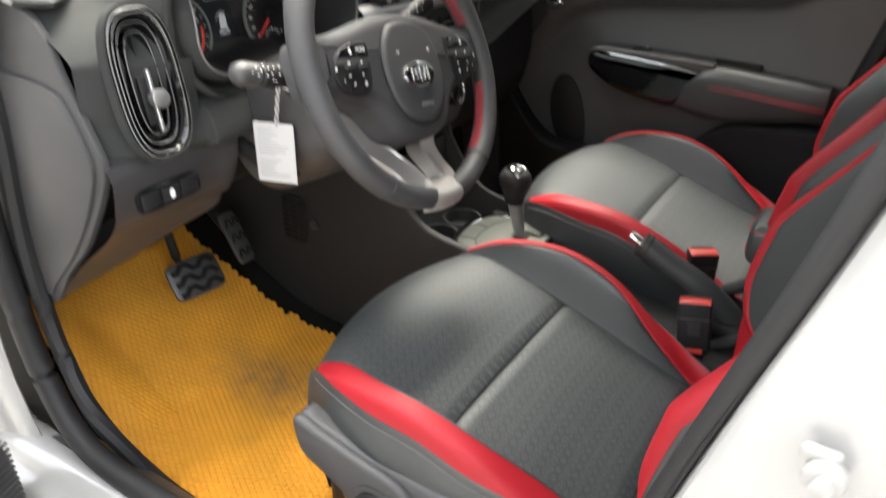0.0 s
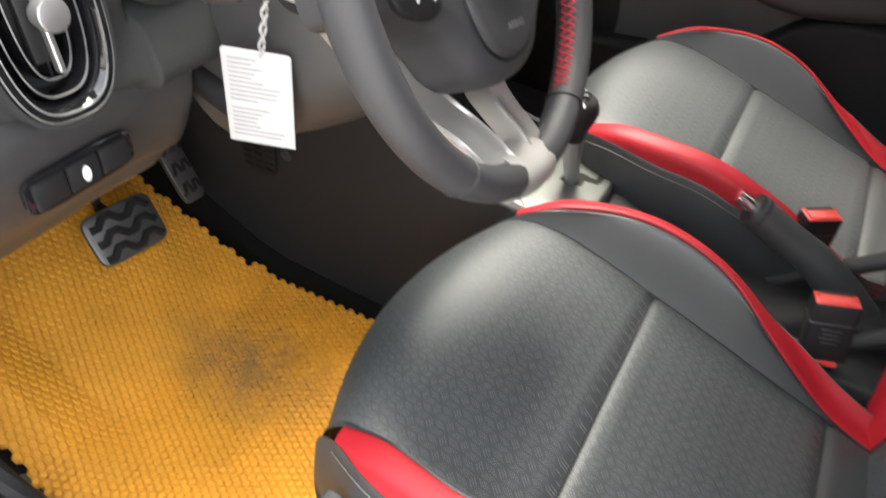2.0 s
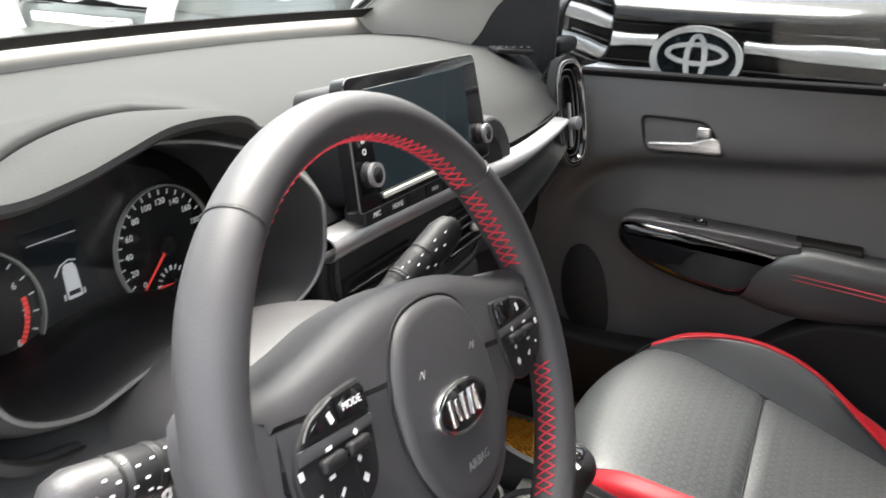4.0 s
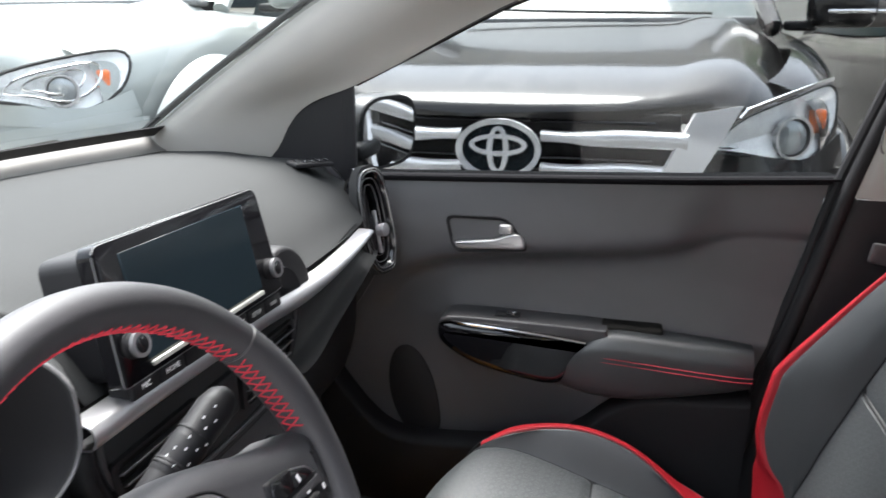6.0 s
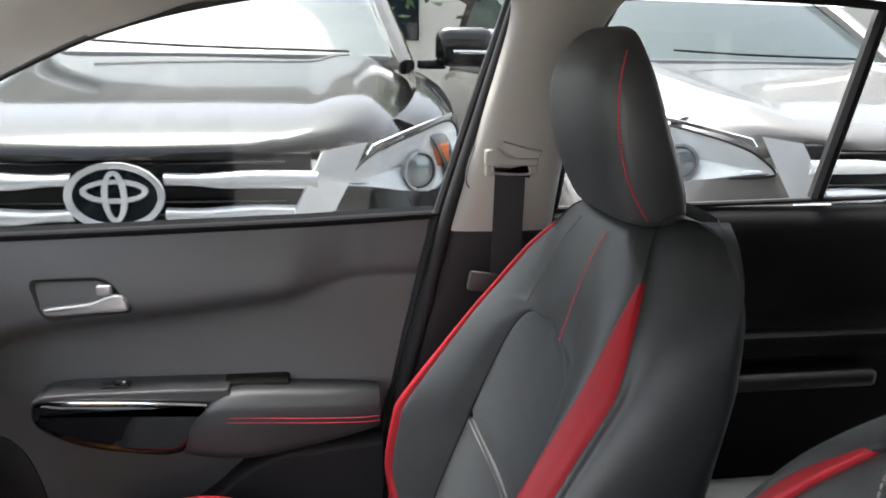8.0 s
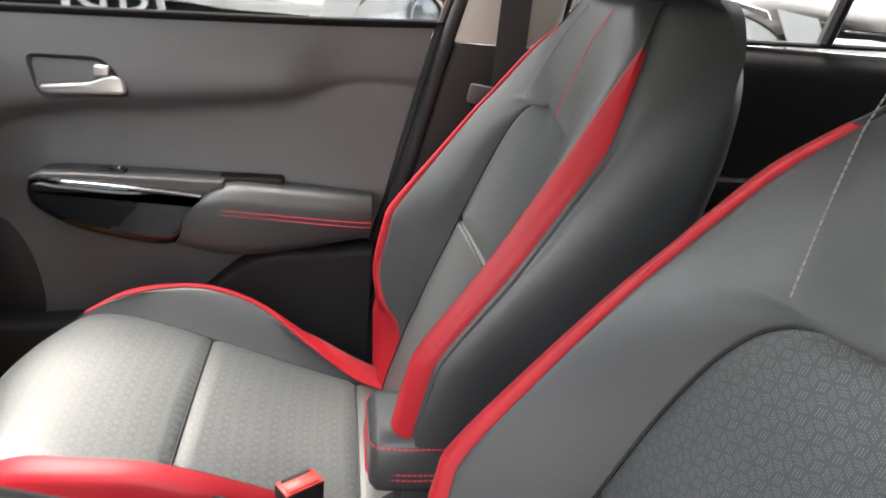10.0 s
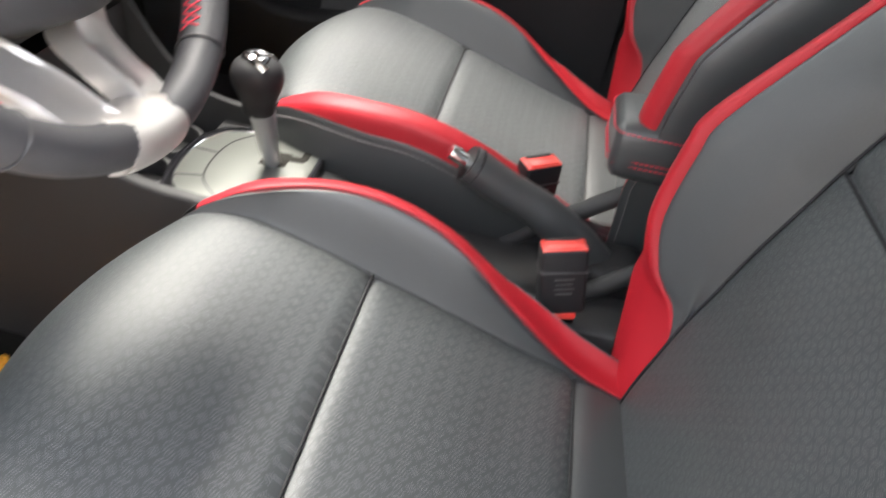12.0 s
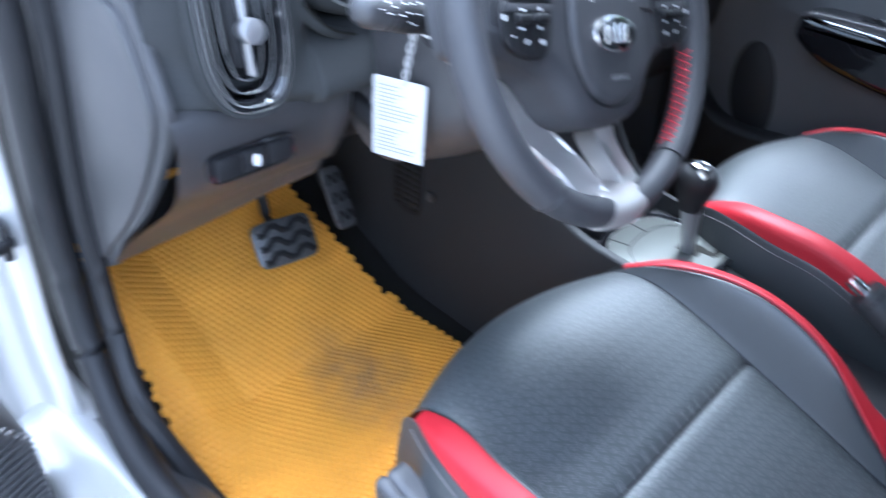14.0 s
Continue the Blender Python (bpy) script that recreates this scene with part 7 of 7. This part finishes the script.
# ---- rear view mirror ----
rv = thing("rear_view_mirror", (0.03, 0.14, 1.31), "black rear view mirror on the windscreen", "mirror")
RV = axes((-0.044, 0.075, 1.334), (0.938, -0.345, 0), (-0.02, -0.05, 1))
so = oval(0.118, 0.034, 48, 4)
part("housing", loft([[RV @ Vector((x * k, y * k, z)) for x, y in so] for k, z in ((0.97, 0.006), (1.0, 0.0), (0.98, -0.018), (0.80, -0.030))], True, True), BLACK, rv)
part("mirror_glass", plate([(x * 0.95, y * 0.9) for x, y in so], 0.002, RV @ pose(0, 0, 0.006), 0), MIRROR, rv, "", 0)
part("stem", tube([(-0.036, 0.095, 1.345), (0.0, 0.19, 1.43)], 0.010, 10), BLACK, rv)
part("mount", rbox((0.003, 0.195, 1.425), (0.05, 0.04, 0.03), 0.01, 3), BLACK, rv)

# ---- driver's door, swung open, and hinge details ----
dd = thing("driver_door", (-0.82, 0.60, 0.3), "white driver door swung wide open, dark inner panel", "car door")
DM = pose(-0.800, 0.480, 0, 0, 0, -74)
def dp(u, d, z):
    """u along the door from its hinge, d towards its inner face."""
    return DM @ Vector((d, -u, z))
rows = [[dp(u, 0.0, z) for u in (0.02, 0.3, 0.7, 1.05)] for z in (0.28, 0.5, 0.8, 1.0)]
part("outer_skin", thick(loft(surf(rows, 2, 2)), 0.006), WHITE, dd, "white painted door skin")
rows = [[dp(u0 + (1 - u0) * u, d, z) for u, d in ((0.0, 0.02), (0.02, 0.075), (0.06, 0.092), (0.3, 0.10), (0.7, 0.10), (1.02, 0.09), (1.05, 0.02))] for z, u0 in ((0.28, 0.0), (0.32, 0.0), (0.42, 0.005), (0.50, 0.03), (0.56, 0.07), (0.62, 0.13), (0.70, 0.20), (0.90, 0.26), (1.0, 0.28))]
part("inner_panel", loft(surf(rows, 3, 2)), PLASTIC, dd, "dark ribbed inner door panel")
for k in range(22):
    part("rib", tube([dp(0.035 + 0.06 * max(0, k - 14) / 8, 0.097, 0.30 + k * 0.011), dp(0.12, 0.103, 0.30 + k * 0.011)], 0.003, 5), PLASTIC, dd)
strap = thing("door_check_strap", (-0.75, 0.50, 0.62), "black steel door check strap on the white pillar", "door check")
part("arm", tube([(-0.735, 0.50, 0.63), (-0.775, 0.475, 0.635), (-0.83, 0.45, 0.635)], 0.007, 8), BLACK, strap)
part("plate", rbox((-0.742, 0.515, 0.632), (0.012, 0.045, 0.05), 0.004, 2), BLACK, strap)
part("bolt", disc((-0.748, 0.515, 0.648), (-1, 0, 0), 0.008, 0.006), CHROME, strap)
st = thing("door_striker", (-0.775, -0.55, 0.72), "steel door striker loop on the white pillar", "door striker")
part("plate", rbox((-0.772, -0.545, 0.715), (0.010, 0.075, 0.05), 0.004, 2), SATIN, st)
part("loop", tube(smoothed([(-0.775, -0.525, 0.72), (-0.805, -0.527, 0.722), (-0.812, -0.55, 0.722), (-0.805, -0.572, 0.722), (-0.775, -0.572, 0.72)], 5), 0.006, 10), CHROME, st, "bright steel loop")
part("bumper", disc((-0.770, -0.485, 0.705), (-1, 0, 0), 0.014, 0.018), RUBBER, st, "black rubber stop")


# ---- parked cars outside ----
def suv(name, ox, oy, paint, label, tall=1.0, chrome=True, arch_up=0.44):
    """A large parked car seen from its front corner; its nose points to -x."""
    root = thing(name, (ox + 2.3, oy, 0), label, "parked car", "parked cars")
    H = tall
    def P(x, y, z):
        return (ox + x, oy + y, z * H)
    # bonnet: rises from the nose to the windscreen foot, with two raised ridges
    rows = []
    for x, z, w in ((0.015, 1.055, 0.50), (0.03, 1.085, 0.58), (0.10, 1.118, 0.66), (0.25, 1.155, 0.71), (0.5, 1.195, 0.74), (0.8, 1.24, 0.755), (1.05, 1.275, 0.76), (1.20, 1.285, 0.75)):
        row = []
        for k in (-1, -0.94, -0.82, -0.68, -0.58, -0.48, -0.2, 0, 0.2, 0.48, 0.58, 0.68, 0.82, 0.94, 1):
            ridge = 0.022 * math.exp(-((abs(k) - 0.74) / 0.13) ** 2) * min(1, x / 0.25)
            row.append(P(x + 0.16 * abs(k) ** 3.0 * (1 - x / 1.3), k * w, z + ridge - 0.060 * max(0, abs(k) - 0.86) / 0.14 * (1 if x > 0.05 else 0.6) - 0.012 * k * k))
        rows.append(row)
    part("bonnet", loft(surf(rows, 3, 4)), paint, root, "glossy bonnet with raised side ridges")
    # front wings and sides
    for s in (-1, 1):
        rows = []
        for x, zt, bulge in ((0.34, 1.08, 0.80), (0.45, 1.11, 0.85), (0.65, 1.15, 0.895), (0.95, 1.19, 0.915), (1.25, 1.20, 0.92), (1.6, 1.19, 0.92), (2.6, 1.17, 0.92), (3.8, 1.17, 0.91), (4.55, 1.15, 0.84)):
            rows.append([P(x, s * (bulge - 0.15), zt + 0.045), P(x, s * (bulge - 0.09), zt + 0.022), P(x, s * (bulge - 0.03), zt - 0.03), P(x, s * bulge, zt - 0.14), P(x, s * (bulge + 0.005), 0.80), P(x, s * (bulge + 0.02), 0.62), P(x, s * (bulge - 0.02), 0.42)])
        part("wing", loft(surf(rows, 4, 4)), paint, root)
        rows = []
        for a in (radians(d) for d in range(-10, 191, 8)):
            rows.append([P(0.92 + r * math.cos(a), s * y, (arch_up + r * math.sin(a)) / H) for r, y in ((0.575, 0.905), (0.56, 0.935), (0.52, 0.968), (0.46, 0.978), (0.42, 0.95))])
        part("arch_flare", loft(surf(rows, 1, 4)), paint, root, "flared wheel arch")
        tyre = part("wheel", tube([P(0.95 + 0.30 * math.cos(a), s * 0.82, 0.38 / H + 0.30 * math.sin(a)) for a in (2 * math.pi * i / 36 for i in range(36))], 0.085, 12, True), RUBBER, root, "black tyre")
        part("rim", disc(P(0.95, s * 0.80, 0.38 / H), (0, s, 0), 0.23, 0.08, 32, 0.02), SATIN, tyre)
        tyre = part("wheel", tube([P(3.7 + 0.30 * math.cos(a), s * 0.82, 0.38 / H + 0.30 * math.sin(a)) for a in (2 * math.pi * i / 36 for i in range(36))], 0.085, 12, True), RUBBER, root, "black tyre")
        part("rim", disc(P(3.7, s * 0.80, 0.38 / H), (0, s, 0), 0.23, 0.08, 32, 0.02), SATIN, tyre)
        # headlamp: bowl, lens and its rings
        lp = [P(0.095, s * 0.495, 0.975), P(0.13, s * 0.57, 0.962), P(0.18, s * 0.63, 0.950), P(0.24, s * 0.70, 0.925), P(0.31, s * 0.765, 0.930), P(0.40, s * 0.83, 0.985), P(0.45, s * 0.845, 1.07), P(0.42, s * 0.815, 1.112), P(0.28, s * 0.72, 1.095), P(0.15, s * 0.59, 1.055), P(0.10, s * 0.53, 1.015)]
        cen = sum((Vector(p) for p in lp), Vector()) / len(lp)
        def lampskin(k, push):
            edge = smoothed(lp, 3, True)
            rws = []
            for f in (1.0, 0.85, 0.6, 0.3, 0.02):
                bul = push * (1 - f * f)
                rws.append([cen + (q - cen) * f * k + Vector((-0.75, s * 0.6, 0.1)).normalized() * bul for q in edge])
            return loft(rws, True)
        lamp = part("headlamp", lampskin(1.0, -0.010), LAMPWHITE, root, "bright headlamp reflector")
        lens = part("lens", lampskin(1.0, 0.03), LAMPGLASS, lamp, "clear headlamp lens")
        lens.visible_shadow = False
        ax = Vector((-0.85, s * 0.5, 0.05)).normalized()
        pc = Vector(P(0.262, s * 0.705, 0.992))
        sd2 = ax.cross(Vector((0, 0, 1)))
        lm = axes(pc, sd2, (0, 0, 1)) if sd2.cross(Vector((0, 0, 1))).dot(ax) > 0 else axes(pc, -sd2, (0, 0, 1))
        part("projector_ring", ring(oval(0.055, 0.055, 36), oval(0.048, 0.048, 36), 0.020, lm), SATIN, lamp, "chrome projector ring")
        part("projector", disc(pc, ax, 0.048, 0.016, 32, 0.014), LAMPEYE, lamp, "dark projector lens")
        part("indicator", rbox(P(0.37, s * 0.785, 1.022), (0.05, 0.03, 0.065), 0.012, 3, pose(0, 0, 0, 0, 0, s * 50).to_3x3()), AMBER, lamp, "amber indicator")
        part("lamp_step", tube(smoothed([P(0.10, s * 0.47, 0.985), P(0.15, s * 0.56, 0.975), P(0.20, s * 0.60, 0.955), P(0.26, s * 0.68, 0.935), P(0.34, s * 0.76, 0.955)], 4), 0.007, 6), CHROME, lamp)
        part("lamp_edge", tube(smoothed(lp, 3, True), 0.0035 if chrome else 0.006, 6, True), RUBBER, lamp, "dark gap round the lamp")
        for kk, ff in () if chrome else ((0.30, 0.62), (0.55, 0.40)):
            part("reflector_step", tube([cen + (q - cen) * ff + Vector((-0.012, s * 0.008, 0.012 * kk)) for q in smoothed(lp, 2, True)], 0.005, 6, True), CHROME, lamp)
        if chrome:
            part("lamp_brow", thick(loft([[P(0.095, s * 0.575, 1.080), P(0.092, s * 0.560, 1.058)], [P(0.165, s * 0.64, 1.098), P(0.160, s * 0.630, 1.086)], [P(0.26, s * 0.72, 1.118), P(0.256, s * 0.717, 1.107)], [P(0.40, s * 0.815, 1.136), P(0.40, s * 0.815, 1.126)]]), 0.006), CHROME, root, "chrome brow over the lamp")
        part("chrome_blade", thick(loft([[P(0.050, s * 0.455, 1.070), P(0.080, s * 0.560, 1.086)], [P(0.022, s * 0.415, 0.99), P(0.058, s * 0.512, 0.99)], [P(0.004, s * 0.370, 0.90), P(0.046, s * 0.462, 0.90)], [P(0.006, s * 0.325, 0.80), P(0.050, s * 0.418, 0.80)]]), 0.014), BRIGHT, root, "slanted chrome grille blade")
        # door mirror
        part("side_mirror", rbox(P(1.42, s * 1.03, 1.33), (0.12, 0.24, 0.16), 0.05, 4), paint, root, "door mirror casing")
        part("mirror_lamp", rbox(P(1.355, s * 1.05, 1.31), (0.02, 0.16, 0.018), 0.006, 2), CHROME, root)
        part("mirror_arm", rbox(P(1.46, s * 0.90, 1.26), (0.06, 0.12, 0.04), 0.015, 3), BLACK, root)
        part("roof_post", tube(smoothed([P(1.22, s * 0.77, 1.25), P(1.6, s * 0.70, 1.50), P(2.0, s * 0.64, 1.72)], 5), 0.035, 8), paint, root)
        gl = loft(surf([[P(1.45, s * 0.80, 1.22), P(2.6, s * 0.84, 1.20), P(4.0, s * 0.82, 1.21)], [P(2.0, s * 0.68, 1.66), P(2.6, s * 0.66, 1.72), P(4.0, s * 0.66, 1.68)]], 3, 2))
        part("side_glass", gl, SCREEN, root, "dark side windows")
    # bumper and grille
    rows = []
    for z, x0 in ((0.895, 0.03), (0.86, 0.02), (0.75, 0.0), (0.60, 0.0), (0.45, 0.03), (0.34, 0.10)):
        rows.append([P(x0 + 0.42 * abs(k) ** 3.2, k * 0.90, z) for k in (-1, -0.9, -0.75, -0.5, -0.25, 0, 0.25, 0.5, 0.75, 0.9, 1)])
    part("bumper", loft(surf(rows, 3, 3)), paint, root)
    for s in (-1, 1):
        part("bumper_corner", thick(loft(surf([[P(0.085, s * 0.44, 0.985), P(0.14, s * 0.575, 0.968), P(0.21, s * 0.665, 0.945), P(0.30, s * 0.765, 0.935), P(0.43, s * 0.855, 0.985)], [P(0.06, s * 0.40, 0.90), P(0.12, s * 0.56, 0.89), P(0.20, s * 0.68, 0.88), P(0.32, s * 0.80, 0.88), P(0.44, s * 0.875, 0.90)]], 3, 3)), 0.004), paint, root)
    part("grille_back", rbox(P(0.075, 0, 0.965), (0.03, 0.86, 0.20), 0.01, 2), BLACK, root, "black grille")
    for z in (1.045, 1.012, 0.955, 0.925, 0.89):
        part("grille_slat", rbox(P(0.045, 0, z), (0.03, 0.74, 0.006), 0.002, 1), PIANO, root)
    for z, hw in ((1.005, 0.445), (0.924, 0.405)):
        for s in (-1, 1):
            rows = [[P(0.02 + xx, s * y, z + dz + h) for xx, h in ((0.012, 0.019 * q), (-0.008, 0.016 * q), (-0.014, 0.002), (-0.004, -0.015 * q), (0.012, -0.019 * q))] for y, dz, q in ((0.10, 0.004, 0.8), (0.16, 0.002, 0.75), (0.22, 0.0, 1.0), (0.30, 0.002, 1.15), (hw - 0.02, 0.0, 1.1), (hw, 0.0, 1.1))]
            part("grille_bar", loft(surf(rows, 4, 4)), BRIGHT, root, "chrome grille bar")
    part("chrome_chin", rbox(P(0.01, 0, 0.845), (0.03, 0.56, 0.045), 0.014, 3), CHROME, root, "chrome lower bar")
    # emblem: plain chrome ovals
    em = axes(P(-0.008, 0, 0.978), (0, -1, 0), (0, 0, 1))
    eb = part("emblem", ring(oval(0.106, 0.076, 48), oval(0.091, 0.062, 48), 0.016, em, lip=-0.006), BRIGHT, root, "large chrome oval emblem")
    part("field", plate(oval(0.095, 0.064, 40), 0.004, em, 0), SCREEN, eb)
    for cx0, cy0, rx, ry, up in ((0, 0.012, 0.072, 0.027, 0.004), (0, 0.0, 0.027, 0.059, 0.0065)):
        part("oval", ring(oval(rx, ry, 40, 2, cx0, cy0), oval(rx - 0.013, ry - 0.011, 40, 2, cx0, cy0), 0.010, em @ pose(0, 0, up), lip=0.0), BRIGHT, eb)
    # windscreen, wipers, roof
    rows = [[P(x - 0.10 * (1 - k * k), k * w, z) for k in (-1, -0.6, 0, 0.6, 1)] for x, z, w in ((1.27, 1.285, 0.72), (1.6, 1.48, 0.69), (1.98, 1.69, 0.64))]
    part("windscreen", loft(surf(rows, 4, 4)), SCREENGLASS, root, "dark reflecting windscreen")
    part("cowl", rbox(P(1.19, 0, 1.278), (0.10, 1.40, 0.03), 0.01, 2), RIMGREY, root)
    part("wiper", tube(smoothed([P(1.16, -0.55, 1.305), P(1.12, 0.0, 1.315), P(1.14, 0.35, 1.33)], 6), 0.005, 6), BLACK, root, "black wiper")
    rows = [[P(x, k * w, z - 0.04 * k * k) for k in (-1, -0.6, 0, 0.6, 1)] for x, z, w in ((1.90, 1.70, 0.66), (2.3, 1.79, 0.68), (3.4, 1.80, 0.68), (4.3, 1.74, 0.66), (4.6, 1.2, 0.75), (4.65, 0.5, 0.8))]
    part("roof", loft(surf(rows, 3, 3)), paint, root)
    return root


LAMPEYE = shader("grey lamp bulb glass", (0.30, 0.32, 0.33), 0.05, 0.4, vary=0.1, bump=0, coat=1.0)
BRIGHT = shader("polished bright trim", (0.95, 0.95, 0.96), 0.14, 0.40, vary=0.02, bump=0)
LAMPWHITE = shader("bright lamp reflector", (0.90, 0.91, 0.92), 0.30, 0.05, vary=0.25, stains=40, grain=90, bump=0.5)
SCREENGLASS = shader("tinted windscreen", (0.07, 0.09, 0.09), 0.05, bump=0, coat=0.0, spec=0.3, vary=0.05)
suv("parked_car", 1.19, 0.125, PAINT_BLACK, "glossy black off-road car with chrome grille and oval emblem")
suv("parked_car", 1.32, -2.10, PAINT_GREY, "bronze grey off-road car with bright headlamp")
suv("parked_car", 1.30, 2.42, PAINT_SILVER, "silver off-road car with clear headlamp and flared arch", 1.07, False, 0.585)

# ---- distance: boundary building and trees ----
bld = thing("building", (16, 4, 0), "pale rendered low building behind the car lot", "building")
part("wall", rbox((18, 4, 3.7), (2.0, 46, 7.4), 0.05, 1), WALLP, bld)
part("roof_edge", rbox((18, 4, 7.5), (2.6, 46.6, 0.3), 0.05, 1), GREYPL, bld)
for k in range(8):
    for zz in (2.3, 5.4):
        part("window", rbox((16.97, -9 + 3.7 * k, zz), (0.12, 1.5, 1.3), 0.02, 1), SCREEN, bld)


# Unseen building, added to shape reflections and light from the driver's side.
lot = thing("building", (-9, 6, 0), "unseen pale grey building added across the lot", "building")
part("wall", rbox((-9, 6, 1.9), (2.0, 26, 3.8), 0.05, 1), DULLWALL, lot)
part("roof_edge", rbox((-9, 6, 3.9), (2.8, 26.6, 0.3), 0.05, 1), GREYPL, lot)
for k in range(5):
    for zz in (1.6,):
        part("window", rbox((-7.97, -2.5 + 3.2 * k, zz), (0.12, 1.6, 1.3), 0.02, 1), SCREEN, lot)


def tree(x, y, h, seed):
    random.seed(seed)
    root = thing("tree", (x, y, 0), "leafy green tree round the car lot", "tree", "trees")
    tk = bmesh.new()
    tube(smoothed([(x, y, 0), (x + 0.05, y, h * 0.3), (x - 0.1, y + 0.1, h * 0.6), (x, y, h * 0.8)], 4), [0.16 - 0.011 * i for i in range(13)], 8, into=tk)
    tips = []
    for k in range(9):
        a, z0 = random.uniform(0, 6.28), h * random.uniform(0.3, 0.65)
        e = Vector((x + math.cos(a) * h * 0.3, y + math.sin(a) * h * 0.3, z0 + h * random.uniform(0.1, 0.3)))
        tube(smoothed([(x, y, z0), (Vector((x, y, z0)).lerp(e, 0.5) + Vector((0, 0, 0.1))), e], 3), [0.05, 0.045, 0.04, 0.035, 0.03, 0.02, 0.012], 5, into=tk)
        tips.append(e)
    part("trunk", tk, BARK, root)
    vs, fs = [], []
    for k in range(2600):
        c = random.choice(tips) + Vector((random.gauss(0, 0.32), random.gauss(0, 0.32), random.gauss(0, 0.26))) * (h / 4)
        u = Vector((random.gauss(0, 1), random.gauss(0, 1), random.gauss(0, 1))).normalized() * 0.085
        v = u.orthogonal().normalized() * 0.035
        i = len(vs)
        vs += [c - u, c + v, c + u, c - v]
        fs.append((i, i + 1, i + 2, i + 3))
    me = bpy.data.meshes.new("crown")
    me.from_pydata(vs, [], fs)
    b = bmesh.new()
    b.from_mesh(me)
    bpy.data.meshes.remove(me)
    tagged(part("crown", b, LEAF, root, "", 0), kind="stuff")


tree(9.0, -2.2, 4.2, 1)
tree(11.5, -4.2, 4.6, 2)
tree(10.5, 1.0, 3.8, 3)
# Two unseen trees on the driver's side, added for reflections.
tree(-11.0, -6.0, 4.5, 4)
tree(-12.0, -10.0, 5.0, 5)
